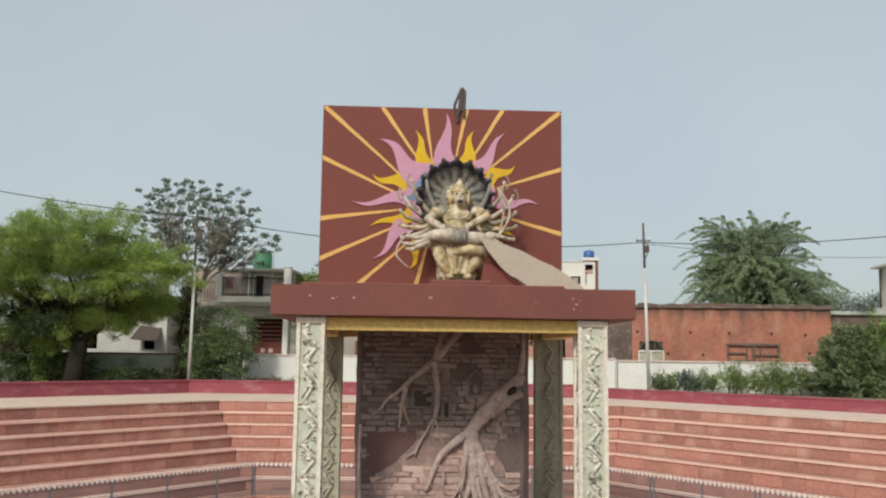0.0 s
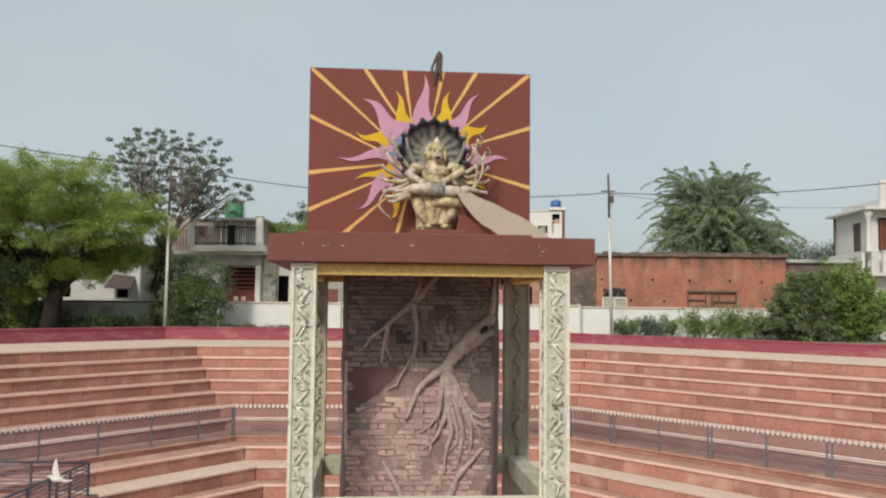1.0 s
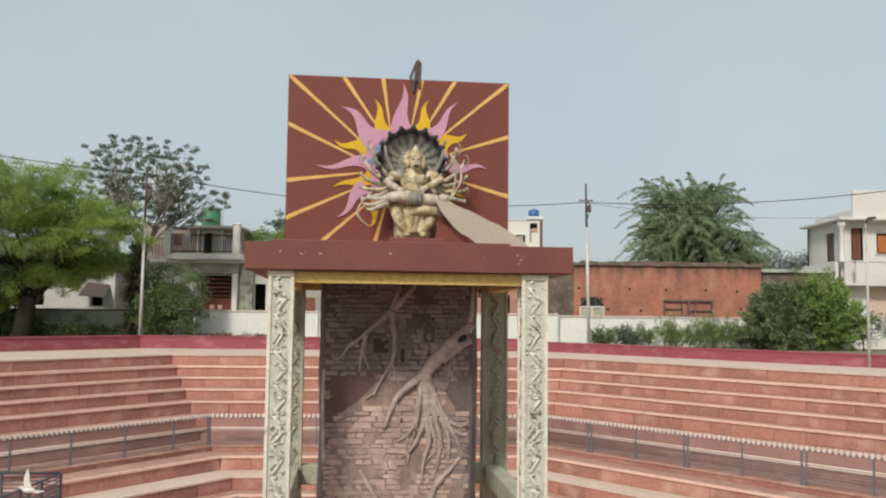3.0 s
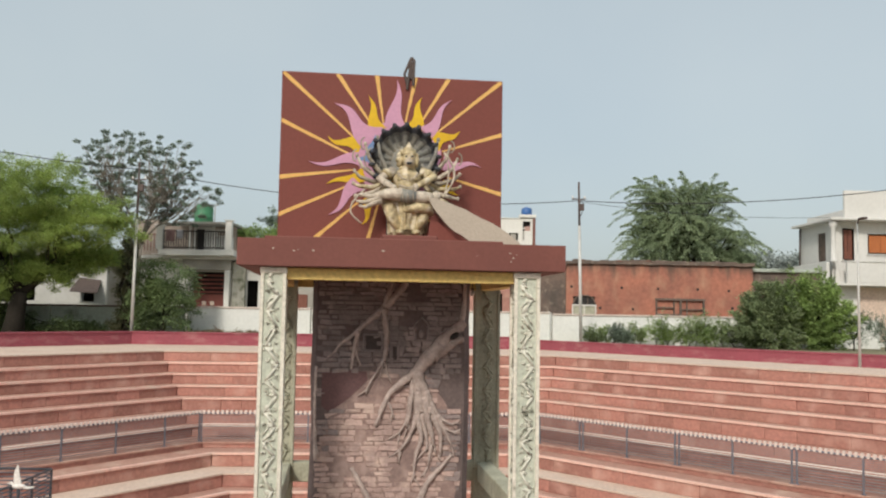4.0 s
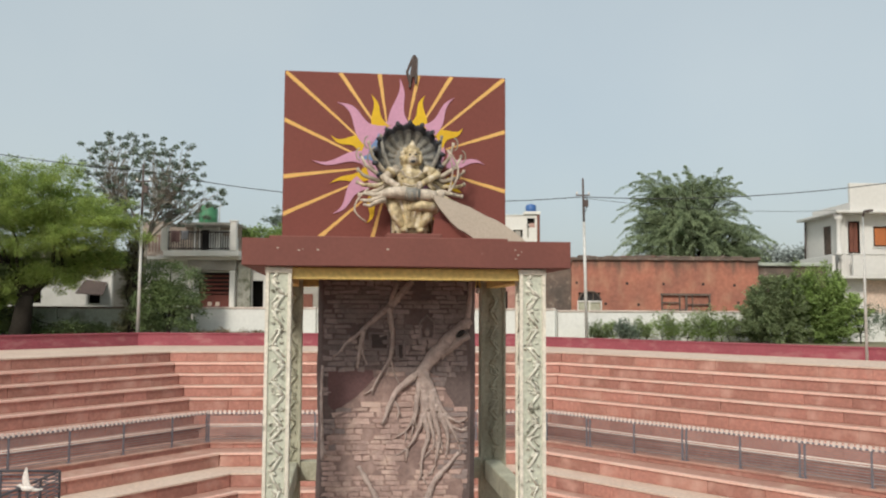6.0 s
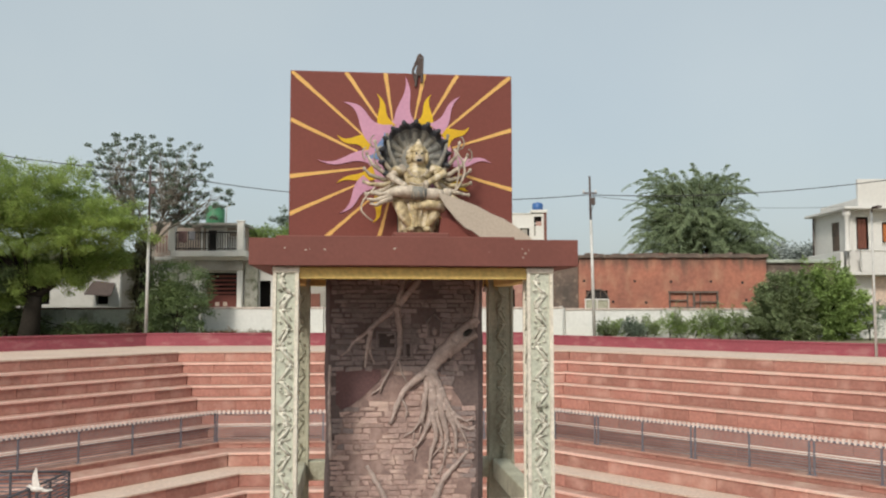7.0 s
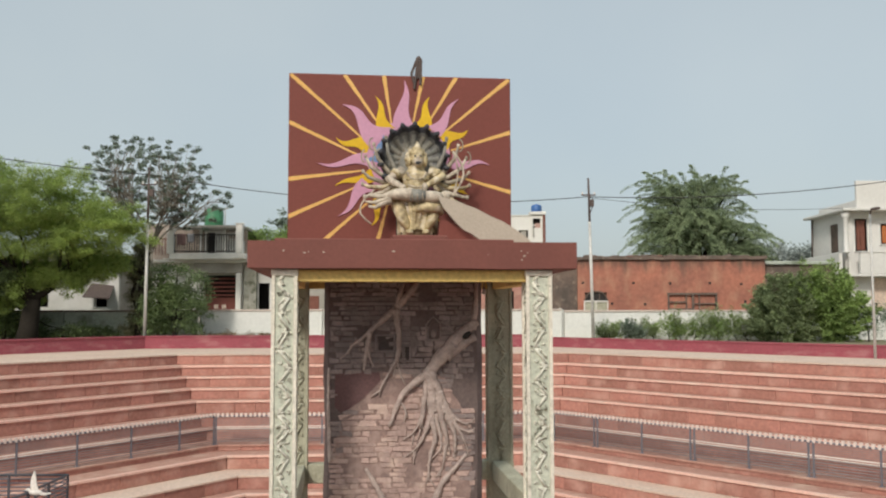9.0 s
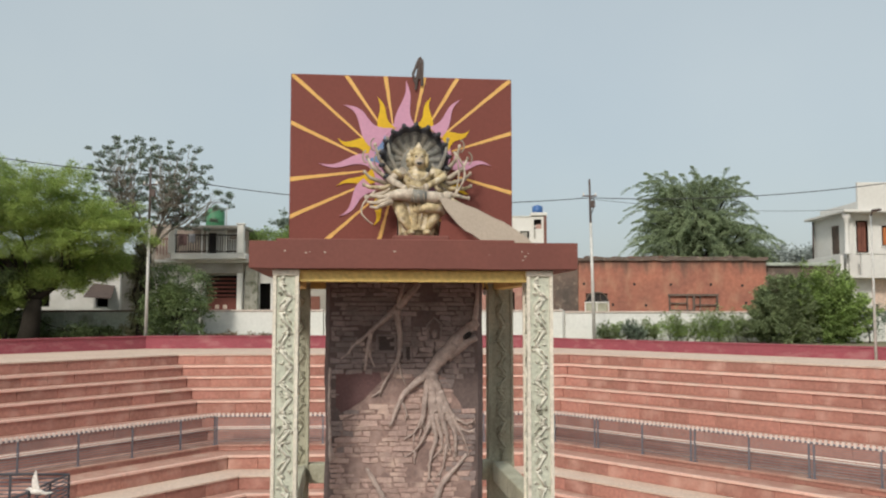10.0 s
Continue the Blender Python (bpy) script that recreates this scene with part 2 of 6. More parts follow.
# near-black: paints shade in rooms and holes, and colours real black rails
M_DARK = mat("shade_and_rail_black", (0.035, 0.03, 0.028), (0.02, 0.018, 0.017), grain=6, stain=1.0, bump=0.0)
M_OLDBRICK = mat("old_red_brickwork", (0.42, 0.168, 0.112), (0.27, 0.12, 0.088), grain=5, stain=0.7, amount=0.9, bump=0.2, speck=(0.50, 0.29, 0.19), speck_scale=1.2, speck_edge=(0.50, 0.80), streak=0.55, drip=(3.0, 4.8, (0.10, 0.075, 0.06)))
M_OLDDARK = mat("sooty_brickwork", (0.175, 0.125, 0.10), (0.095, 0.078, 0.066), grain=5, stain=1.2, amount=0.9, speck=(0.30, 0.24, 0.19), speck_scale=3.0, speck_edge=(0.6, 0.75))
M_OLDROSE = mat("rose_washed_brickwork", (0.47, 0.25, 0.20), (0.34, 0.17, 0.135), grain=6, stain=0.8, amount=0.9, bump=0.2, speck=(0.50, 0.32, 0.24), speck_scale=2.0, speck_edge=(0.55, 0.8))
M_POLE = mat("galvanised_pole", (0.60, 0.59, 0.56), (0.47, 0.46, 0.43), rough=0.6, metal=0.3, grain=10, stain=1.0)
M_POLE_DARK = mat("rusty_pole_top", (0.12, 0.09, 0.08), (0.08, 0.065, 0.06), rough=0.7, metal=0.2, grain=10, stain=1.5)
M_WIRE = mat("black_cable", (0.05, 0.05, 0.05), rough=0.6, grain=10, stain=1.0, bump=0)
M_TANK_B = mat("blue_plastic_tank", (0.05, 0.14, 0.36), rough=0.45, grain=6, stain=1.0, bump=0.05)
M_TANK_G = mat("green_plastic_tank", (0.07, 0.24, 0.12), rough=0.5, grain=6, stain=1.0, bump=0.05)
# bark colour lowered to carry the canopy's shade on the trunk
M_BARK = mat("shade_dark_bark", (0.032, 0.027, 0.022), (0.02, 0.017, 0.014), grain=8, stain=1.5, bump=0.6, spec=0.08)
M_TWIG = mat("pale_twig_bark", (0.26, 0.23, 0.19), (0.17, 0.15, 0.12), grain=8, stain=1.5, bump=0.4)
M_LEAF = mat("fresh_leaf", (0.36, 0.465, 0.13), (0.26, 0.335, 0.11), rough=0.6, grain=3, stain=0.35, amount=0.9, bump=0, spread=0.3, island=True, translucent=0.45)
M_LEAF_DARK = mat("dark_leaf", (0.115, 0.155, 0.065), (0.07, 0.095, 0.043), rough=0.6, grain=3, stain=0.5, amount=0.8, bump=0, spread=0.45, island=True, translucent=0.3)
M_LEAF_MID = mat("dusty_green_leaf", (0.29, 0.35, 0.18), (0.17, 0.215, 0.11), rough=0.7, grain=3, stain=0.5, amount=0.8, bump=0, spread=0.35, island=True, translucent=0.35)
M_LEAF_CREEP = mat("olive_creeper_leaf", (0.23, 0.22, 0.13), (0.14, 0.145, 0.085), rough=0.75, grain=3, stain=0.7, amount=0.8, bump=0, spread=0.4, island=True, translucent=0.3)
M_LEAF_DROOP = mat("cool_green_leaf", (0.30, 0.365, 0.205), (0.19, 0.245, 0.145), rough=0.7, grain=3, stain=0.6, amount=0.8, bump=0, spread=0.45, island=True, translucent=0.35)
M_LEAF_THICKET = mat("deep_green_leaf", (0.20, 0.27, 0.11), (0.12, 0.16, 0.085), rough=0.6, grain=3, stain=0.7, amount=0.9, bump=0, spread=0.5, island=True, translucent=0.3)
M_LEAF_DRY = mat("dry_brown_leaf", (0.26, 0.19, 0.12), (0.17, 0.13, 0.085), rough=0.9, grain=3, stain=0.8, bump=0, spread=0.4, island=True, translucent=0.2)
M_LEAF_GREY = mat("grey_green_leaf", (0.215, 0.265, 0.20), (0.145, 0.185, 0.14), rough=0.65, grain=3, stain=0.5, bump=0, spread=0.4, island=True, translucent=0.25)
M_LEAF_BUSH = mat("bright_bush_leaf", (0.31, 0.42, 0.135), (0.175, 0.245, 0.09), rough=0.55, grain=3, stain=0.6, amount=0.9, bump=0, spread=0.45, island=True, translucent=0.3)
# pale grey-green: aerial haze mixed into the leaf colour
M_FAR = mat("haze_tinted_far_leaf", (0.33, 0.37, 0.35), (0.26, 0.30, 0.285), rough=0.8, grain=2, stain=0.2, bump=0, spread=0.25, island=True)


# ---- mesh helpers ----
def part(name, bm, material, parent=None, label="", smooth=False, m=None):
    """Links a bmesh as one mesh object; under a thing or part where given."""
    me = bpy.data.meshes.new(name)
    bmesh.ops.recalc_face_normals(bm, faces=bm.faces)
    bm.to_mesh(me)
    bm.free()
    for mt in (material if isinstance(material, (list, tuple)) else [material]):
        me.materials.append(mt)
    if smooth:
        me.shade_smooth()
    ob = new(name, me)
    if parent:
        ob.parent = parent
    if m is not None:
        ob.matrix_basis = m
    if label:
        tagged(ob, label)
    return ob


def thing(name, label, category, m=None, group="", kind=""):
    ob = new(name)
    ob.empty_display_size = 0.2
    if m is not None:
        ob.matrix_basis = m
    return tagged(ob, label, category, group, kind)


def box(bm, x0, y0, z0, x1, y1, z1, bevel=0.0, index=0, turn=None):
    """An axis-aligned block, its edges eased by bevel; turn: a matrix put over it."""
    m = Matrix.Translation(((x0 + x1) / 2, (y0 + y1) / 2, (z0 + z1) / 2)) @ Matrix.Diagonal((abs(x1 - x0), abs(y1 - y0), abs(z1 - z0), 1))
    if turn is not None:
        m = turn @ m
    made = bmesh.ops.create_cube(bm, size=1.0, matrix=m)["verts"]
    faces = {f for v in made for f in v.link_faces}
    for f in faces:
        f.material_index = index
    if bevel:
        edges = {e for v in made for e in v.link_edges}
        bmesh.ops.bevel(bm, geom=list(edges), offset=bevel, segments=1, affect="EDGES", profile=0.5, clamp_overlap=True)
    return made


def block(*args, bevel=0.0, turn=None):
    bm = bmesh.new()
    box(bm, *args, bevel=bevel, turn=turn)
    return bm


def tube(bm, pts, radii, n=7, index=0, squash=1.0):
    """A tapered tube along points, closed at its ends."""
    pts = [Vector(p) for p in pts]
    rings = []
    for i, p in enumerate(pts):
        d = (pts[min(i + 1, len(pts) - 1)] - pts[max(i - 1, 0)]).normalized()
        side = d.cross(Vector((0, 1, 0.02)))
        side = side.normalized() if side.length > 1e-3 else Vector((1, 0, 0))
        up = side.cross(d).normalized()
        r = radii[i] if isinstance(radii, (list, tuple)) else radii
        rings.append([bm.verts.new(p + side * (r * math.cos(a)) + up * (r * squash * math.sin(a)))
                      for a in (2 * math.pi * k / n for k in range(n))])
    made = []
    for a, b in zip(rings, rings[1:]):
        for k in range(n):
            made.append(bm.faces.new((a[k], a[(k + 1) % n], b[(k + 1) % n], b[k])))
    made.append(bm.faces.new(rings[0]))
    made.append(bm.faces.new(list(reversed(rings[-1]))))
    for f in made:
        f.material_index = index
    return made


def ball(bm, c, r, index=0, u=10, v=7, turn=None):
    """An ellipsoid with the three radii r."""
    m = Matrix.Translation(c) @ (turn if turn is not None else Matrix()) @ Matrix.Diagonal((*r, 1))
    made = bmesh.ops.create_uvsphere(bm, u_segments=u, v_segments=v, radius=1.0, matrix=m)["verts"]
    for f in {f for w in made for f in w.link_faces}:
        f.material_index = index


def lathe(bm, profile, c=(0, 0, 0), n=16, index=0):
    """A turned body from (radius, height) pairs."""
    tube_rings = []
    for r, h in profile:
        tube_rings.append([bm.verts.new((c[0] + r * math.cos(2 * math.pi * k / n), c[1] + r * math.sin(2 * math.pi * k / n), c[2] + h)) for k in range(n)])
    faces = []
    for a, b in zip(tube_rings, tube_rings[1:]):
        for k in range(n):
            faces.append(bm.faces.new((a[k], a[(k + 1) % n], b[(k + 1) % n], b[k])))
    faces.append(bm.faces.new(list(reversed(tube_rings[0]))))
    faces.append(bm.faces.new(tube_rings[-1]))
    for f in faces:
        f.material_index = index


def prism(bm, pts, y0, y1, index=0):
    """A flat outline of (x, z) points drawn out from y0 to y1."""
    a = [bm.verts.new((x, y0, z)) for x, z in pts]
    b = [bm.verts.new((x, y1, z)) for x, z in pts]
    faces = [bm.faces.new(a), bm.faces.new(list(reversed(b)))]
    for k in range(len(pts)):
        j = (k + 1) % len(pts)
        faces.append(bm.faces.new((a[j], a[k], b[k], b[j])))
    for f in faces:
        f.material_index = index


# one shared block for stones and bricks: eased front edges, 1 x 1 x 1, front face towards -y
def unit_block():
    bm = bmesh.new()
    e = 0.03
    back = [bm.verts.new(p) for p in ((-0.5, 0.5, -0.5), (0.5, 0.5, -0.5), (0.5, 0.5, 0.5), (-0.5, 0.5, 0.5))]
    mid = [bm.verts.new(p) for p in ((-0.5, -0.42, -0.5), (0.5, -0.42, -0.5), (0.5, -0.42, 0.5), (-0.5, -0.42, 0.5))]
    front = [bm.verts.new(p) for p in ((-0.5 + e, -0.5, -0.5 + 2 * e), (0.5 - e, -0.5, -0.5 + 2 * e), (0.5 - e, -0.5, 0.5 - 2 * e), (-0.5 + e, -0.5, 0.5 - 2 * e))]
    bm.faces.new(front)
    for a, b in ((front, mid), (mid, back)):
        for k in range(4):
            bm.faces.new((a[k], b[k], b[(k + 1) % 4], a[(k + 1) % 4]))
    bm.faces.new(list(reversed(back)))
    return bm


def piece_mesh(name, material, ragged=0.0, seed=0):
    bm = unit_block()
    if ragged:
        rng = random.Random(seed)
        moves = [(rng.uniform(-1, 1) * ragged * 0.5, rng.uniform(-1, 1) * ragged) for _ in range(4)]
        bm.verts.ensure_lookup_table()
        for k, v in enumerate(bm.verts):
            dx, dz = moves[k % 4]
            v.co.x += dx
            v.co.z += dz
            if k >= 8:
                v.co.y += rng.uniform(-0.12, 0.12)
    bmesh.ops.recalc_face_normals(bm, faces=bm.faces)
    me = bpy.data.meshes.new(name)
    bm.to_mesh(me)
    bm.free()
    me.materials.append(material)
    return me


# ---- the stepped tank ----
# corners of the tank's top edge, counter-clockwise seen from above
TANK = [Vector(p) for p in ((-10.68, 35.29), (-19.75, 22.24), (-20.5, 10.5), (-10.5, 1.6), (8.5, 1.6), (18.6, 10.5), (18.6, 21.47), (5.245, 36.35))]
SIDE_NAMES = ["northwest", "west", "southwest", "south", "southeast", "east", "northeast", "north"]


STEEPER = {"southwest": 0.62, "south": 0.62, "southeast": 0.62, "northeast": 0.88}      # sides with narrower treads
WIDER = {"northwest": 1.5, "north": 1.5}      # sides with a broader promenade


def inset(poly, d):
    """The polygon moved inwards by d (outwards where negative)."""
    res, k = [], len(poly)

    def line(i):
        a, b = poly[i % k], poly[(i + 1) % k]
        e = (b - a).normalized()
        n = Vector((-e.y, e.x))
        return a + n * (d * (STEEPER if d > 0 else WIDER).get(SIDE_NAMES[i % k], 1.0)), e

    for i in range(k):
        (p, e), (q, f) = line(i - 1), line(i)
        t = ((q - p).x * f.y - (q - p).y * f.x) / (e.x * f.y - e.y * f.x)
        res.append(p + e * t)
    return res


# (inward run of the edge, level) of each tread, top to bottom
TIERS = [(0.0, -0.05), (0.72, -0.45), (1.44, -0.855), (2.16, -1.245), (2.88, -1.635), (3.60, -2.085), (4.32, -2.50), (5.60, -2.85), (6.66, -3.04), (7.81, -3.48),
         (8.51, -3.91), (9.21, -4.33), (9.91, -4.76), (10.61, -5.2)]
FLOOR_Z = -5.6
NOSE = 0.05         # thickness of a tread slab
WALL_OUT = 4.0      # width of the promenade round the tank
VISIBLE = {"northwest", "northeast", "north", "west", "east"}


def ring_quad(bm, lo, hi, i, z0, z1):
    """A block over one side between two outlines, from z0 to z1."""
    j = (i + 1) % len(lo)
    pts = [lo[i], lo[j], hi[j], hi[i]]
    low = [bm.verts.new((p.x, p.y, z0)) for p in pts]
    top = [bm.verts.new((p.x, p.y, z1)) for p in pts]
    bm.faces.new(top)
    bm.faces.new(list(reversed(low)))
    for k in range(4):
        n = (k + 1) % 4
        bm.faces.new((low[k], low[n], top[n], top[k]))


def build_tank():
    ground = bmesh.new()
    rim, far = inset(TANK, -WALL_OUT - 0.1), inset(TANK, -1800)
    for i in range(8):
        ring_quad(ground, rim, far, i, -0.4, 0.12)
    tagged(part("ground", ground, M_EARTH), "dry earth ground with sparse grass round the tank", "ground", kind="structure")
    bm = bmesh.new()
    low = [bm.verts.new((p.x, p.y, FLOOR_Z - 0.2)) for p in inset(TANK, 3)]
    top = [bm.verts.new((p.x, p.y, FLOOR_Z)) for p in inset(TANK, 3)]
    bm.faces.new(top)
    bm.faces.new(list(reversed(low)))
    for k in range(8):
        bm.faces.new((low[k], low[(k + 1) % 8], top[(k + 1) % 8], top[k]))
    tagged(part("floor", bm, M_COPING), "pale stone floor of the stepped tank", "floor", kind="structure")
    for i, side in enumerate(SIDE_NAMES):
        rng = random.Random(40 + i)
        root = thing("tank_steps_" + side, "red sandstone seating steps with pale worn treads", "steps", kind="structure")
        core, walls = bmesh.new(), []
        for k, (run, z) in enumerate(TIERS):
            prev = TIERS[k - 1][0] if k else -WALL_OUT
            below = TIERS[k + 1][1] if k + 1 < len(TIERS) else FLOOR_Z
            slab = bmesh.new()
            ring_quad(slab, inset(TANK, run + 0.035), inset(TANK, prev - 0.02), i, z - NOSE, z)
            part("tread", slab, M_COPING if k in (0, 9) else M_FLAG, root)
            if k not in (0, 6, 7, 9):
                lip = bmesh.new()
                ring_quad(lip, inset(TANK, run + 0.045), inset(TANK, run - 0.12), i, z - NOSE - (0.03 if k == 1 else 0.008), z + 0.006)
                part("nosing", lip, M_TREAD, root, "pale worn nosing")
            ring_quad(core, inset(TANK, run - 0.06), inset(TANK, prev - 0.3), i, below - 0.3, z - NOSE)
            walls.append((run, z - NOSE, below))
        part("riser_core", core, M_JOINT, root)
        if side not in VISIBLE:
            continue
        for run, z1, z0 in walls:
            edge = inset(TANK, run)
            a, b = edge[i], edge[(i + 1) % 8]
            along = (b - a).normalized()
            length = (b - a).length
            ang = math.atan2(-along.y, -along.x)      # block front (-y) faces the tank
            s = 0.0
            while s < length - 0.02:
                w = min(rng.uniform(0.75, 1.9), length - s)
                if length - s - w < 0.4:
                    w = length - s
                mid = a + along * (s + w / 2)
                stone = new("stone", STONE_MESH)
                stone.parent = root
                proud = rng.uniform(-0.012, 0.006)
                nrm = Vector((-along.y, along.x))
                c = mid - nrm * (0.07 - proud)
                stone.matrix_basis = Matrix.Translation((c.x, c.y, (z0 + z1) / 2)) @ Matrix.Rotation(ang, 4, "Z") @ Matrix.Diagonal((w - 0.008, 0.14, z1 - z0 - 0.004, 1))
                s += w
    # crimson parapet behind the promenade
    for i, side in enumerate(SIDE_NAMES):
        bm = bmesh.new()
        top = 0.42 if side in ("northeast", "east") else 0.55
        ring_quad(bm, inset(TANK, -WALL_OUT), inset(TANK, -WALL_OUT - 0.3), i, -0.12, top - 0.06)
        ring_quad(bm, inset(TANK, -WALL_OUT + 0.03), inset(TANK, -WALL_OUT - 0.33), i, top - 0.06, top)
        tagged(part("wall_parapet_" + side, bm, M_KERB), "low crimson painted parapet wall with peeling patches", "wall", kind="structure")


STONE_MESH = piece_mesh("stone", M_STONE)
build_tank()


# ---- railings on the walkway ----
M_TEETH = mat("chalky_white_blocks", (0.74, 0.63, 0.57), (0.62, 0.50, 0.45), rough=0.7, grain=20, stain=2.0, bump=0.08)


def railing(name, a, b, z, label, posts, twins, material, height=0.95, beads=True, group="tank railings", pipes=(0.52, 0.44, 0.36, 0.28, 0.2, 0.12)):
    """A pipe railing from a to b (plan points): posts at the given runs, pipes and a cap rail set with white blocks."""
    a, b = Vector(a), Vector(b)
    d = b - a
    length = d.length
    m = Matrix.Translation((a.x, a.y, z)) @ Matrix.Rotation(math.atan2(d.y, d.x), 4, "Z")
    root = thing(name, label, "railing", m, group)
    for k, x in enumerate(posts):
        if not -0.01 <= x <= length + 0.01:
            continue
        for off in ((-0.07, 0.07) if k in twins else (0.0,)):
            bm = block(x + off - 0.025, -0.025, 0, x + off + 0.025, 0.025, height, bevel=0.005)
            paint = material
            post = part("post", bm, paint, root)
            foot = block(x + off - 0.06, -0.06, 0, x + off + 0.06, 0.06, 0.012)
            part("base_plate", foot, paint, post)
    for h, r, mt in [(height, 0.03, material)] + [(height * q, 0.017, M_RAIL_GREY if beads else M_RAIL) for q in pipes] + ([(height * 0.62, 0.017, M_WHITE), (height * 0.555, 0.010, M_WHITE)] + [(height * q, 0.012, M_RAIL_GREY) for q in (0.93, 0.87, 0.81, 0.75, 0.69)] if beads else []):
        bm = bmesh.new()
        tube(bm, [(0, 0.0, h), (length, 0.0, h)], r, n=6)
        part("rail", bm, mt, root, smooth=True)
    if beads:
        bm = bmesh.new()
        k = 0
        while k * 0.155 < length:
            x = k * 0.155
            box(bm, x + 0.03, -0.03, height - 0.02, x + 0.105, 0.03, height + 0.105)
            k += 1
        tagged(part("block_course", bm, M_TEETH, root, "row of small white painted blocks"), kind="stuff")
        part("cap_rail", block(0, -0.022, height + 0.0, length, 0.022, height + 0.03), M_RAIL, root)
    return root


WALK_Z = TIERS[7][1]
rail_line = inset(TANK, TIERS[7][0] - 0.17)
RAIL_LABEL = "blue-grey pipe railing topped with small white blocks"
railing("railing", rail_line[0], rail_line[7], WALK_Z, RAIL_LABEL, [0.0] + [1.83 * k for k in range(1, 7)], {2, 4}, M_RAIL)
railing("railing", rail_line[7], rail_line[6], WALK_Z, RAIL_LABEL, [0.15] + [1.97 + 1.825 * k for k in range(9)], {1, 3, 5, 7}, M_RAIL)
railing("railing", rail_line[0], rail_line[1], WALK_Z, RAIL_LABEL, [0.1] + [1.52 + 1.83 * k for k in range(8)], set(), M_RAIL)

# jetty that juts from the walkway into the tank, with its own dark railing
P_CORNER = Vector((-8.75, 15.9))
JETTY_Z = -3.02
jetty_m = Matrix.Translation((P_CORNER.x, P_CORNER.y, JETTY_Z))
jetty = thing("viewing_jetty", "red stone viewing jetty reaching into the tank", "jetty", jetty_m)
part("deck", block(-7.0, 0.0, -0.22, 0.0, 5.45, -0.004, bevel=0.03), M_STONE, jetty, "red stone deck slab")
for px, py in ((-0.4, 0.4), (-4.0, 0.4), (-0.4, 5.0), (-4.0, 5.0)):
    part("pier", block(px - 0.25, py - 0.25, FLOOR_Z - JETTY_Z, px + 0.25, py + 0.25, -0.22, bevel=0.02), M_STONE, jetty)


def on_jetty(x, y):
    p = jetty_m @ Vector((x, y, 0))
    return (p.x, p.y)


DARK_LABEL = "dark painted pipe railing along the jetty edge"
railing("railing", on_jetty(-0.2, 5.25), on_jetty(-0.2, 0.2), JETTY_Z, DARK_LABEL, [0.0, 1.0, 2.0, 3.0, 4.0], set(), M_RAIL_DARK, 0.78, False, "jetty railings", (0.88, 0.76, 0.64, 0.52, 0.40, 0.28, 0.16))
railing("railing", on_jetty(-0.2, 5.25), on_jetty(-6.0, 5.25), JETTY_Z, DARK_LABEL, [1.4, 2.8, 4.2, 5.6], set(), M_RAIL_DARK, 0.78, False, "jetty railings", (0.88, 0.76, 0.64, 0.52, 0.40, 0.28, 0.16))


def bird_sculpture(m):
    """A white bird with one wing raised, on a dark post."""
    bm = bmesh.new()
    ball(bm, (0, 0, 0.12), (0.20, 0.09, 0.08))
    ball(bm, (-0.21, 0, 0.20), (0.06, 0.05, 0.05))
    tube(bm, [(-0.25, 0, 0.2), (-0.33, 0, 0.19)], [0.02, 0.004], n=6)
    tube(bm, [(-0.1, 0, 0.12), (-0.2, 0, 0.2)], [0.06, 0.04], n=8)
    for wing in ([(-0.05, 0.08), (-0.14, 0.28), (-0.13, 0.50), (-0.05, 0.72), (-0.02, 0.70), (0.03, 0.40), (0.12, 0.08)],):
        prism(bm, wing, -0.03, 0.01)
    prism(bm, [(0.05, 0.06), (0.2, 0.1), (0.42, 0.12), (0.44, 0.09), (0.25, 0.03)], 0.0, 0.03)
    prism(bm, [(0.15, 0.13), (0.34, 0.1), (0.33, 0.06), (0.15, 0.06)], -0.04, 0.04)
    tube(bm, [(0, 0, -0.90), (0, 0, 0.07)], 0.045, n=8, index=1)
    ob = part("bird_sculpture", bm, [M_WHITE, M_RAIL_DARK], m=m, smooth=False)
    return tagged(ob, "white painted bird sculpture with a raised wing on a dark post", "sculpture")


bp = on_jetty(-0.12, 3.25)
bird_sculpture(pose(bp[0] + 0.08, bp[1], JETTY_Z + 0.68) @ Matrix.Scale(0.76, 4))

# ---- the pavilion tower ----
PAV = pose(-0.336, 10.79, 0, 0, 0, 6.1)
SOFFIT, SLAB_LOW, SLAB_TOP, RING = 2.140, 2.152, 2.478, -0.76
pavilion = thing("pavilion", "open square pavilion with carved pale pillars and a maroon roof slab", "pavilion", PAV @ Matrix.Translation((0, 0, FLOOR_Z)))
up = Matrix.Translation((0, 0, -FLOOR_Z))


def lift(ob):
    ob.matrix_basis = up @ ob.matrix_basis
    return ob


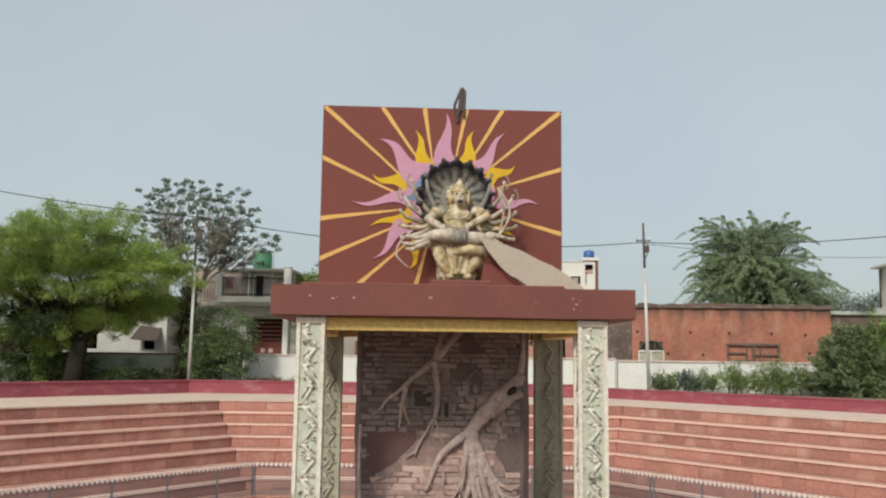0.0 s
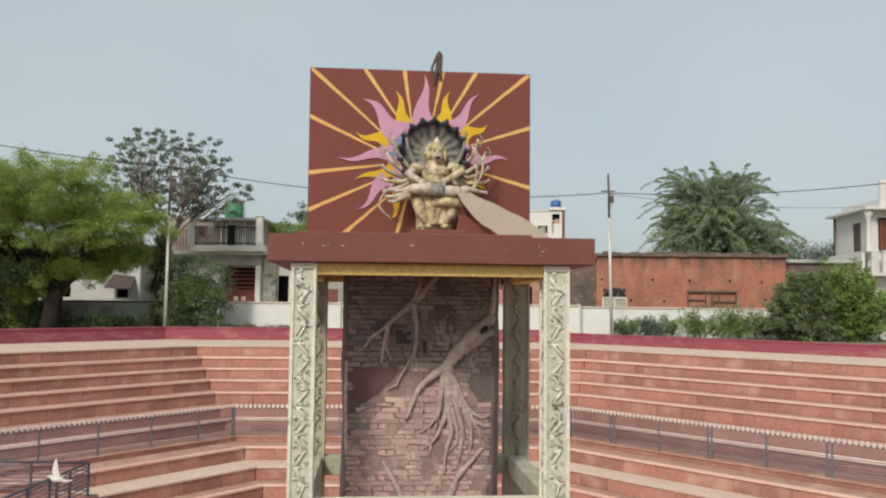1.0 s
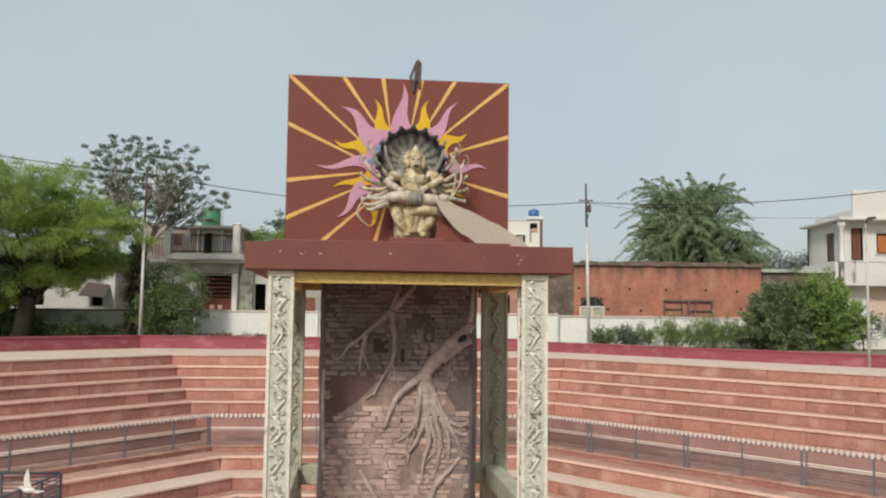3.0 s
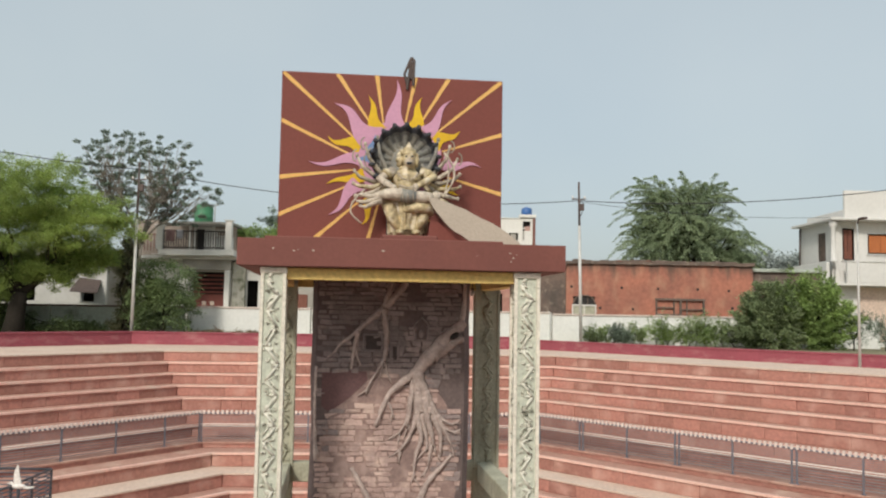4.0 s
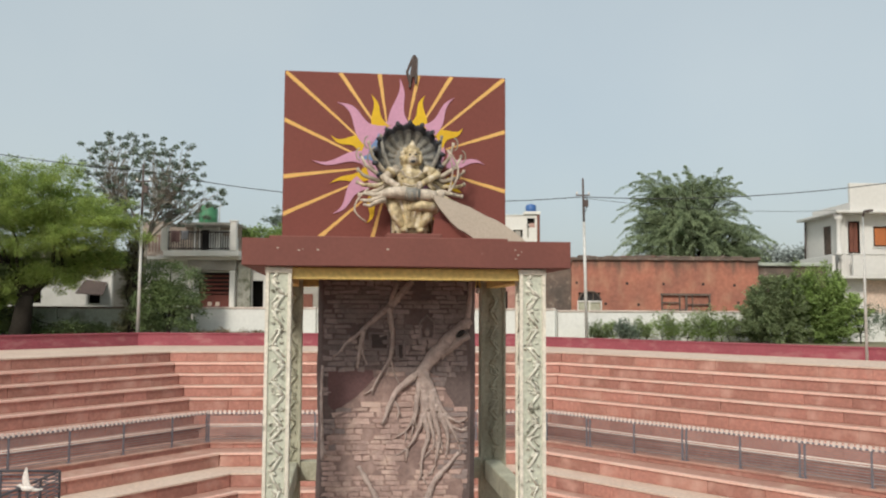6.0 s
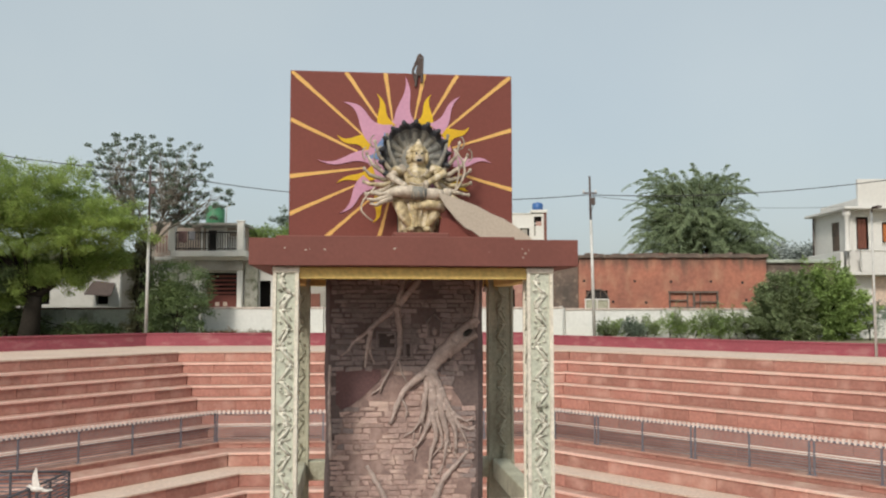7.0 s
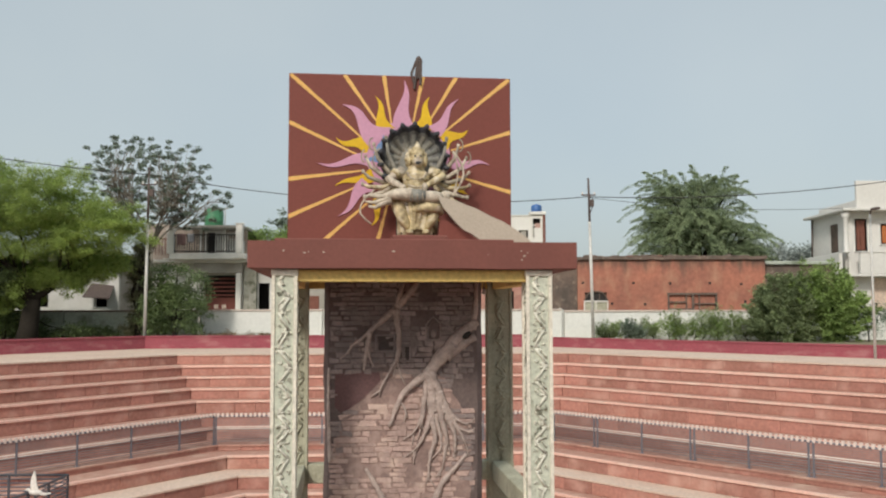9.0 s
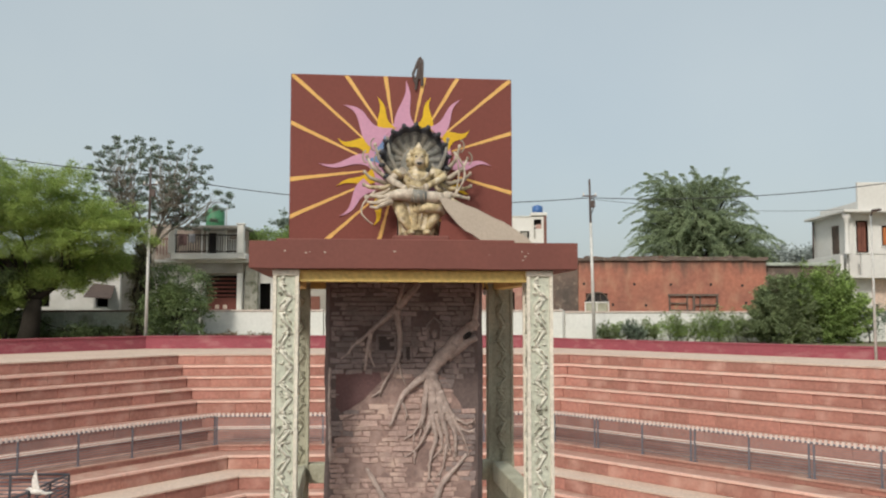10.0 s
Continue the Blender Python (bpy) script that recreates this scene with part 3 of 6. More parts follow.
def roof_slab():
    bm = bmesh.new()
    x0, y0, x1, y1 = -2.03, -0.10, 2.03, 3.75
    ch = 0.03
    lo = [(x0 + ch, y0 + ch, SOFFIT), (x1 - ch, y0 + ch, SOFFIT), (x1 - ch, y1 - ch, SOFFIT), (x0 + ch, y1 - ch, SOFFIT)]
    md = [(x0, y0, SLAB_LOW), (x1, y0, SLAB_LOW), (x1, y1, SLAB_LOW), (x0, y1, SLAB_LOW)]
    tp = [(x0, y0, SLAB_TOP), (x1, y0, SLAB_TOP), (x1, y1, SLAB_TOP), (x0, y1, SLAB_TOP)]
    # fascia broken into short lengths so that its edge runs slightly uneven
    rows = []
    n = 14
    for ring in (lo, md, tp):
        row = []
        for k in range(4):
            a, b = Vector(ring[k]), Vector(ring[(k + 1) % 4])
            for s in range(n):
                p = a.lerp(b, s / n)
                w = noise.noise(p * 1.3 + Vector((0, 0, 3))) * (0.012 if ring is not lo else 0.0)
                row.append(bm.verts.new((p.x, p.y, p.z + w)))
        rows.append(row)
    for a, b in zip(rows, rows[1:]):
        for k in range(len(a)):
            j = (k + 1) % len(a)
            bm.faces.new((a[k], a[j], b[j], b[k]))
    bm.faces.new(list(reversed(rows[0])))
    bm.faces.new(rows[-1])
    return bm


lift(part("roof_slab", roof_slab(), M_BROWN, pavilion, "maroon painted concrete roof slab with chipped edge"))
lift(part("roof_kerb", block(-1.72, 0.0, SLAB_TOP - 0.006, 1.25, 2.2, SLAB_TOP + 0.043, bevel=0.012), M_BROWN, pavilion, "low maroon kerb on the roof"))
PW = 0.30
ROOF_TOP = SLAB_TOP + 0.047
PIL = {"fl": (-1.592, 0.0), "fr": (1.566, 0.0), "bl": (-1.60, 3.2), "br": (1.625, 3.2)}
for nm, (ax, ay, bx, by) in {"front": (-1.45, 0.06, 1.45, 0.27), "back": (-1.45, 3.26, 1.45, 3.47)}.items():
    lift(part("lintel", block(ax, ay, 1.988, bx, ay + 0.07, SOFFIT - 0.003, bevel=0.01), M_YELLOW, pavilion, "ochre yellow painted lintel"))
for x in (-1.6, 1.6):
    lift(part("lintel", block(x - 0.1, 0.3, 1.985, x + 0.1, 3.2, SOFFIT - 0.003, bevel=0.01), M_YELLOW, pavilion, "ochre yellow painted lintel"))


def pillar_shaft(wide=0.0):
    """Square shaft with raised borders round a sunk field on each face."""
    lo, hi, h, w, d = FLOOR_Z + 0.003, SOFFIT - 0.002, PW / 2, 0.04, 0.026
    outline = []
    for q in range(4):
        r = Matrix.Rotation(radians(90 * q), 2)
        outline += [r @ Vector(p) for p in ((-h, -h), (-h + w, -h), (-h + w + 0.006, -h + d), (h - w - 0.006, -h + d), (h - w, -h))]
    for p in outline:
        p.x += math.copysign(wide / 2, p.x)
    bm = bmesh.new()
    a = [bm.verts.new((p.x, p.y, lo)) for p in outline]
    b = [bm.verts.new((p.x, p.y, hi)) for p in outline]
    bm.faces.new(list(reversed(a)))
    bm.faces.new(b)
    for k in range(20):
        j = (k + 1) % 20
        f = bm.faces.new((a[k], a[j], b[j], b[k]))
        f.material_index = 1 if k % 5 == 2 else 0
    return bm


def scroll_vine(face):
    """A waving carved stem with curled leaves over one face of a pillar."""
    bm = bmesh.new()
    turn = Matrix.Rotation(radians(90 * face), 4, "Z")
    y = -PW / 2 + 0.02
    lo, hi = RING + 0.02, SOFFIT - 0.1
    rng = random.Random(7 + face)
    # stem in straight runs from side to side, a leaf spray and a curl at every turn
    pitch, side, z = 0.20, 1, lo
    stem = [(0.0, y, lo)]
    while z < hi - 0.16:
        z += pitch * rng.uniform(0.85, 1.15)
        stem.append((side * rng.uniform(0.06, 0.085), y - 0.006, min(z, hi)))
        side = -side
    for a, b in zip(stem, stem[1:]):
        a, b = Vector(a), Vector(b)
        mid = a.lerp(b, 0.5) + Vector((rng.uniform(-0.018, 0.018), -0.008, rng.uniform(-0.01, 0.01)))
        tube(bm, [tuple(a), tuple(mid), tuple(b)], [0.021, 0.016, 0.02], n=6)
        turned = 1 if b.x > a.x else -1
        # a second, shorter stroke beside the stem
        if rng.random() < 0.75:
            off = Vector((-turned * 0.034, 0, 0.04))
            tube(bm, [tuple(a.lerp(b, 0.2) + off), tuple(a.lerp(b, 0.8) + off)], [0.014, 0.007], n=5)
        # a tendril that curls into the free corner
        c = a.lerp(b, 0.5) + Vector((turned * 0.055, -0.004, -0.055))
        r, q0 = rng.uniform(0.022, 0.034), rng.uniform(0, 6.28)
        tube(bm, [(c.x + turned * r * (1 - 0.1 * q) * math.cos(q0 + 0.8 * q), c.y, c.z + r * (1 - 0.1 * q) * math.sin(q0 + 0.8 * q)) for q in range(7)], [0.012 - 0.001 * q for q in range(7)], n=5)
        # leaves fanned out from the turn
        for q in range(rng.choice((4, 5, 6))):
            ang = rng.uniform(-0.9, 1.3) + (math.pi if turned > 0 else 0.0)
            ln = rng.uniform(0.045, 0.085)
            d = Vector((math.cos(ang), 0, math.sin(ang) * rng.choice((-1, 1))))
            c = b + d * ln * 0.8
            c.x = max(-0.095, min(0.095, c.x))
            ball(bm, tuple(c), (ln * 0.6, 0.021, 0.017), u=6, v=4, turn=Matrix.Rotation(-math.atan2(d.z, d.x), 4, "Y"))
        # small buds
        for q in range(3):
            c = a.lerp(b, rng.random()) + Vector((rng.choice((-1, 1)) * rng.uniform(0.03, 0.05), 0, 0))
            c.x = max(-0.1, min(0.1, c.x))
            ball(bm, tuple(c), (0.016, 0.017, 0.013), u=6, v=4)
    bm.transform(turn)
    return bm


for nm, (x, y) in PIL.items():
    at_back = nm[0] == "b"
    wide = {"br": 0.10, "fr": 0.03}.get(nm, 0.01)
    p = part("pillar", pillar_shaft(wide), [M_DIM_BROWN, M_DIM_BROWN] if at_back else [M_PILLAR, M_RECESS], pavilion, "grey-brown pillar with its shade painted in" if at_back else "", m=up @ Matrix.Translation((x, y + PW / 2, 0)))
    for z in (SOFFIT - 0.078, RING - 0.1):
        part("collar", block(-PW / 2 - 0.008 - wide / 2, -PW / 2 - 0.008, z, PW / 2 + 0.008 + wide / 2, PW / 2 + 0.008, z + 0.07, bevel=0.008), M_DIM_BROWN if at_back else M_PILLAR, p)
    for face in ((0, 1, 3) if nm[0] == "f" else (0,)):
        part("carved_vine", scroll_vine(face), M_DIM_BROWN if at_back else M_SCROLL, p, "carved plaster vine scroll", smooth=True)


# unlit bulb on a short rod under the soffit
bulb = thing("light_bulb", "unlit white bulb on a rod under the pavilion roof", "light bulb", PAV @ Matrix.Translation((1.19, 2.1, SOFFIT)))
bm = bmesh.new()
tube(bm, [(0, 0, 0.012), (0, 0, -0.165)], 0.008, n=6)
part("rod", bm, M_POLE_DARK, bulb)
bm = bmesh.new()
lathe(bm, [(0.0, -0.15), (0.018, -0.15), (0.02, -0.185), (0.0, -0.187)], n=10)
part("holder", bm, M_POLE_DARK, bulb, smooth=True)
bm = bmesh.new()
lathe(bm, [(0.0, -0.18), (0.016, -0.186), (0.028, -0.205), (0.034, -0.23), (0.028, -0.254), (0.014, -0.266), (0.0, -0.268)], n=12)
part("globe", bm, M_HOUSE, bulb, smooth=True)


def ring_beam(x0, y0, x1, y1):
    bm = bmesh.new()
    box(bm, x0, y0, RING - 0.3, x1, y1, RING, bevel=0.012)
    return bm


lift(part("ring_beam", ring_beam(-1.45, 0.03, 1.45, 0.27), M_PILLAR, pavilion, "pale plaster ring beam with carved band"))
# rear and side beams share the plaster with shade in its colour
lift(part("ring_beam", ring_beam(-1.45, 3.23, 1.47, 3.47), M_DIM_BROWN, pavilion))
lift(part("ring_beam", ring_beam(-1.72, 0.3, -1.48, 3.2), M_DIM_BROWN, pavilion))
lift(part("ring_beam", ring_beam(1.48, 0.3, 1.72, 3.2), M_DIM_BROWN, pavilion))
bm = bmesh.new()
pts = [(-1.4 + 0.05 * k, 0.03, RING - 0.17 + 0.05 * math.sin(k * 0.9)) for k in range(57)]
tube(bm, pts, 0.014, n=5)
for k in range(18):
    ball(bm, (-1.36 + 0.16 * k, 0.03, RING - 0.17 - 0.05 * math.cos(k * 2.9)), (0.035, 0.013, 0.02), u=6, v=4)
lift(part("carved_band", bm, M_SCROLL, pavilion, smooth=True))
lift(part("plinth", block(-2.1, -0.35, FLOOR_Z, 2.1, 3.85, FLOOR_Z + 0.35, bevel=0.03), M_STONE, pavilion, "red stone plinth"))

for cx, cz, cs in ((-1.60, 2.36, 0.028), (-1.35, 2.335, 0.03), (-1.30, 2.35, 0.016), (-1.12, 2.345, 0.03), (-0.27, 2.36, 0.03), (1.33, 2.26, 0.02), (1.36, 2.31, 0.026), (1.32, 2.37, 0.022), (1.40, 2.35, 0.014)):
    rng = random.Random(int(cx * 1000))
    bm = bmesh.new()
    prism(bm, [(cx + cs * 0.7 * rng.uniform(0.5, 1.2) * math.cos(a), cz + 0.4 * cs * rng.uniform(0.5, 1.2) * math.sin(a)) for a in (6.283 * k / 7 for k in range(7))], -0.104, -0.09)
    lift(part("chipped_spot", bm, M_WEDGE, pavilion, "bare spot where the paint has chipped"))

# ---- the mural block between the pillars ----
MUR_Y = 1.6          # its face, in the pavilion's own frame
mural = thing("mural_block", "brown brick-patterned mural block with carved tree roots", "mural", PAV @ Matrix.Translation((0, MUR_Y, FLOOR_Z + 0.35)))
mup = Matrix.Translation((0, 0, -FLOOR_Z - 0.35))
MX0, MX1 = -1.15, 1.045


def mural_body():
    """The plastered block, its side edges slightly wavy."""
    bm = bmesh.new()
    rows = []
    n = 60
    for k in range(n + 1):
        z = FLOOR_Z + 0.35 + (2.136 - FLOOR_Z - 0.35) * k / n
        a = MX0 + 0.035 * noise.noise((0.3, 0, z * 1.1)) + 0.01 * noise.noise((2, 0, z * 5))
        b = MX1 + 0.025 * noise.noise((5.3, 0, z * 1.1)) + 0.01 * noise.noise((7, 0, z * 5))
        rows.append([bm.verts.new(p) for p in ((a, 0.06, z), (a + 0.06, 0, z), (b - 0.045, 0, z), (b + 0.04, 0.10, z), (b + 0.04, 0.5, z), (a, 0.5, z))])
    for a, b in zip(rows, rows[1:]):
        for k in range(6):
            bm.faces.new((a[k], a[(k + 1) % 6], b[(k + 1) % 6], b[k]))
    bm.faces.new(list(reversed(rows[0])))
    bm.faces.new(rows[-1])
    return bm


def mlift(ob):
    ob.matrix_basis = mup @ ob.matrix_basis
    return ob


mlift(part("backing", mural_body(), M_MURAL, mural, "dark brown painted plaster"))


def root_strand(pts, r0, r1, wob=0.012, seed=0, depth=0.0, n=8):
    """A smooth tapered root over the mural face, from (x, z) guide points."""
    rng = random.Random(seed)
    fine = []
    for (ax, az), (bx, bz) in zip(pts, pts[1:]):
        steps = max(2, int(math.hypot(bx - ax, bz - az) / 0.05))
        for s in range(steps):
            t = s / steps
            fine.append((ax + (bx - ax) * t, az + (bz - az) * t))
    fine.append(pts[-1])
    for _ in range(3):
        fine = [fine[0]] + [((fine[i - 1][0] + 2 * fine[i][0] + fine[i + 1][0]) / 4, (fine[i - 1][1] + 2 * fine[i][1] + fine[i + 1][1]) / 4) for i in range(1, len(fine) - 1)] + [fine[-1]]
    bm = bmesh.new()
    last = len(fine) - 1
    out = [(x + rng.uniform(-wob, wob), -depth + rng.uniform(-0.006, 0.004), z + rng.uniform(-wob, wob)) for x, z in fine]
    tube(bm, out, [(r0 + (r1 - r0) * k / last) * rng.uniform(0.82, 1.18) for k in range(last + 1)], n=n, squash=0.9)
    return bm


def root(r0, r1, *guide, split=0, seed=0):
    """A carved root along a few guide points; split: how many finer rootlets fan out from its end."""
    mlift(part("root", root_strand(guide, r0, r1, 0.005, seed, 0.035 + r0 * 0.2), M_ROOT, mural, "carved grey-brown root", smooth=True))
    rng = random.Random(seed * 31 + 5)
    (ax, az), (bx, bz) = guide[-2], guide[-1]
    way = math.atan2(bz - az, bx - ax)
    for k in range(split):
        a, ln = way + rng.uniform(-0.7, 0.7), rng.uniform(0.08, 0.2)
        t = rng.uniform(0.3, 1.0)
        x, z = ax + (bx - ax) * t, az + (bz - az) * t
        mid = (x + ln * 0.5 * math.cos(a), z + ln * 0.5 * math.sin(a))
        a += rng.uniform(-0.5, 0.5)
        end = (min(mid[0] + ln * 0.5 * math.cos(a), MX1 - 0.08), mid[1] + ln * 0.5 * math.sin(a))
        mlift(part("root", root_strand([(x, z), mid, end], max(r1 * 1.1, 0.014), 0.008, 0.004, seed * 7 + k, 0.03), M_ROOT, mural, "carved grey-brown root", smooth=True))


# the smaller root system hanging from the lintel
root(0.050, 0.052, (0.165, 2.03), (0.02, 1.86), (-0.14, 1.67), seed=1)
root(0.030, 0.042, (-0.03, 2.03), (-0.11, 1.81), (-0.15, 1.67), seed=2)
root(0.048, 0.014, (-0.14, 1.69), (-0.33, 1.51), (-0.51, 1.35), (-0.65, 1.23), (-0.78, 1.15), (-0.83, 1.03), split=1, seed=3)
root(0.038, 0.016, (-0.51, 1.35), (-0.54, 1.18), (-0.57, 1.02), (-0.60, 0.80), seed=4)
root(0.020, 0.010, (-0.55, 1.10), (-0.50, 0.93), (-0.46, 0.86), seed=5)
root(0.050, 0.030, (-0.15, 1.67), (-0.14, 1.46), (-0.10, 1.27), (-0.11, 1.08), (-0.14, 0.92), seed=6)
root(0.030, 0.012, (-0.14, 0.93), (-0.24, 0.77), (-0.33, 0.61), (-0.39, 0.47), split=2, seed=7)
root(0.022, 0.010, (-0.13, 0.92), (-0.09, 0.77), (-0.06, 0.69), split=1, seed=8)
root(0.018, 0.008, (-0.15, 0.90), (-0.19, 0.70), seed=9)
# the great root that runs down from the upper corner
root(0.026, 0.045, (1.00, 2.03), (0.99, 1.75), (0.96, 1.50), (0.95, 1.36), seed=10)
root(0.060, 0.085, (1.00, 1.48), (0.86, 1.38), (0.72, 1.26), (0.60, 1.10), seed=11)
root(0.055, 0.090, (0.98, 1.26), (0.84, 1.20), (0.70, 1.10), (0.56, 0.99), seed=12)
root(0.105, 0.075, (0.66, 1.17), (0.49, 0.99), (0.36, 0.83), (0.28, 0.74), seed=13)
root(0.062, 0.022, (0.32, 0.79), (0.15, 0.64), (0.02, 0.55), (-0.10, 0.42), (-0.16, 0.24), (-0.24, 0.02), seed=14)
root(0.024, 0.010, (-0.10, 0.40), (-0.02, 0.26), (0.02, 0.12), split=1, seed=15)
# the fan of roots under it
root(0.085, 0.045, (0.30, 0.78), (0.33, 0.62), (0.37, 0.46), (0.40, 0.20), seed=16)
root(0.080, 0.045, (0.33, 0.76), (0.40, 0.60), (0.46, 0.44), (0.52, 0.18), seed=31)
root(0.050, 0.018, (0.28, 0.68), (0.27, 0.48), (0.24, 0.29), (0.23, 0.12), (0.19, 0.0), split=3, seed=17)
root(0.060, 0.014, (0.35, 0.50), (0.34, 0.17), (0.38, -0.03), (0.43, -0.16), (0.34, -0.34), (0.31, -0.50), (0.31, -0.70), split=2, seed=18)
root(0.070, 0.020, (0.43, 0.42), (0.48, 0.17), (0.55, -0.09), (0.58, -0.26), split=2, seed=19)
root(0.060, 0.014, (0.45, 0.50), (0.53, 0.35), (0.62, 0.17), (0.74, 0.08), (0.86, 0.03), split=3, seed=20)
root(0.055, 0.016, (0.50, 0.30), (0.63, 0.04), (0.69, -0.15), (0.68, -0.37), split=2, seed=21)
root(0.045, 0.012, (0.62, 0.18), (0.71, 0.0), (0.78, -0.13), (0.84, -0.26), split=2, seed=22)
root(0.040, 0.012, (0.25, 0.42), (0.22, 0.17), (0.16, 0.01), (0.08, -0.09), split=2, seed=23)
root(0.045, 0.012, (0.34, 0.17), (0.28, -0.05), (0.20, -0.2), (0.11, -0.31), split=3, seed=24)
root(0.030, 0.010, (0.56, -0.24), (0.53, -0.43), (0.51, -0.56), split=2, seed=25)
root(0.040, 0.012, (0.40, 0.20), (0.44, 0.0), (0.50, -0.2), (0.47, -0.36), split=2, seed=26)
root(0.036, 0.012, (0.58, 0.14), (0.68, 0.02), (0.80, -0.05), (0.90, -0.09), split=2, seed=27)
# stumps at the foot and a thin root down the edge
root(0.026, 0.055, (-0.56, -0.55), (-0.47, -0.71), (-0.36, -0.90), (-0.22, -1.2), seed=28)
root(0.020, 0.055, (0.84, -0.38), (0.66, -0.59), (0.53, -0.71), (0.44, -0.88), (0.34, -1.2), seed=29)
root(0.018, 0.026, (-1.08, 0.85), (-1.09, 0.46), (-1.08, 0.0), (-1.06, -0.46), split=2, seed=30)


# proud near-black ball in place of the shade in a hollow
bm = bmesh.new()
ball(bm, (0.845, -0.125, 1.29), (0.075, 0.03, 0.04), 0, 12, 8, Matrix.Rotation(radians(-38), 4, "Y"))
mlift(part("hollow_shade_ball", bm, M_DARK, mural, "dark ball painting a root hollow's shade"))

# near-black paint standing for the shade inside the niches
M_NICHE_SHADE = mat("niche_shade_paint", (0.075, 0.058, 0.054), (0.05, 0.04, 0.038), grain=26, stain=3.0)
# niches on the mural: raised frames round flat backs with shade painted dark
for nx, nz, nw, nh, peak in ((0.385, 1.33, 0.085, 0.20, 0.12), (0.01, 1.035, 0.04, 0.19, 0.0), (-0.29, 1.18, 0.12, 0.20, 0.0)):
    bm = bmesh.new()
    t = 0.028
    box(bm, nx - nw - t, -0.035, nz - nh / 2, nx - nw, 0.01, nz + nh / 2, bevel=0.006)
    box(bm, nx + nw, -0.035, nz - nh / 2, nx + nw + t, 0.01, nz + nh / 2, bevel=0.006)
    box(bm, nx - nw - 2 * t, -0.045, nz - nh / 2 - t, nx + nw + 2 * t, 0.01, nz - nh / 2, bevel=0.006)
    if peak:
        tube(bm, [(nx - nw - t, -0.015, nz + nh / 2), (nx, -0.015, nz + nh / 2 + peak), (nx + nw + t, -0.015, nz + nh / 2)], 0.022, n=6)
        ball(bm, (nx, -0.024, nz - 0.02), (0.04, 0.02, 0.065), u=8, v=5)
    else:
        box(bm, nx - nw - t, -0.03, nz + nh / 2, nx + nw + t, 0.01, nz + nh / 2 + t, bevel=0.006)
    niche = mlift(part("niche_frame", bm, M_BRICK, mural, "small carved niche frame"))
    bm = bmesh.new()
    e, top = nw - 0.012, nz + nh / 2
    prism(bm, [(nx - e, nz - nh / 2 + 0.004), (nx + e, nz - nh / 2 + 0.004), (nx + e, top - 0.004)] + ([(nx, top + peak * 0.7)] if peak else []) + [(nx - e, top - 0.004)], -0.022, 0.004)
    part("niche_back", bm, M_MURAL if peak else M_NICHE_SHADE, niche, "flat niche back painted dark as shade")

# dark purple-brown patch, left free of bricks
bm = bmesh.new()
prism(bm, [(-1.0, 0.76), (-0.72, 0.79), (-0.38, 0.77), (-0.36, 0.66), (-0.46, 0.56), (-0.62, 0.40), (-0.8, 0.27), (-0.92, 0.22), (-1.0, 0.3)], -0.016, 0.01)
mlift(part("dark_patch", bm, mat("dark_purple_brown", (0.155, 0.085, 0.083), (0.115, 0.065, 0.065), grain=30, stain=3.0), mural, "dark purple-brown patch"))

# pinkish wash with sunlight painted into the lower face, ragged at its edge
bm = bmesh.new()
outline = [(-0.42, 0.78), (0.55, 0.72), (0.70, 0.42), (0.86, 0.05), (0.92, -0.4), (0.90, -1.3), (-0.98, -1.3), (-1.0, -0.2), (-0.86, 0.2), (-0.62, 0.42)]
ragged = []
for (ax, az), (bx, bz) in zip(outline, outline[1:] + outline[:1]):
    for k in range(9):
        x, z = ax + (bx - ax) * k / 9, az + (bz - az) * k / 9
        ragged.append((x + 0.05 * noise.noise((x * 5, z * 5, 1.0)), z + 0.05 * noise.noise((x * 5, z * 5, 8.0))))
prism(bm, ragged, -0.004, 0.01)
mlift(part("sunlit_wash", bm, M_SUNLIT_WASH, mural, "pinkish wash with sunlight painted in"))

# ---- sunburst panel on the roof ----
SUN_V = 1.5
panel = thing("sunburst_panel", "square maroon panel painted with yellow rays and pink flames", "painted panel", PAV @ Matrix.Translation((0, SUN_V, SLAB_TOP)))
pdown = Matrix.Translation((0, 0, -SLAB_TOP))
BX0, BX1, BZ0, BZ1 = -1.668, 1.50, ROOF_TOP, 4.995


def pl(ob):
    ob.matrix_basis = pdown @ ob.matrix_basis
    return ob


pl(part("board", block(BX0, 0.0, BZ0 + 0.002, BX1, 0.12, BZ1, bevel=0.012), M_PANEL, panel, "maroon painted masonry board"))
for bx in (BX0 + 0.5, BX1 - 0.5):
    bm = bmesh.new()
    v = [bm.verts.new(p) for p in ((bx - 0.06, 0.12, BZ0 + 0.002), (bx + 0.06, 0.12, BZ0 + 0.002), (bx + 0.06, 0.7, BZ0 + 0.002), (bx - 0.06, 0.7, BZ0 + 0.002),
                                   (bx - 0.06, 0.12, BZ1 - 0.6), (bx + 0.06, 0.12, BZ1 - 0.6))]
    for f in ((0, 3, 2, 1), (0, 1, 5, 4), (1, 2, 5), (0, 4, 3), (2, 3, 4, 5)):
        bm.faces.new([v[k] for k in f])
    pl(part("buttress", bm, M_PANEL, panel))
CX, CZ = 0.10, 3.73


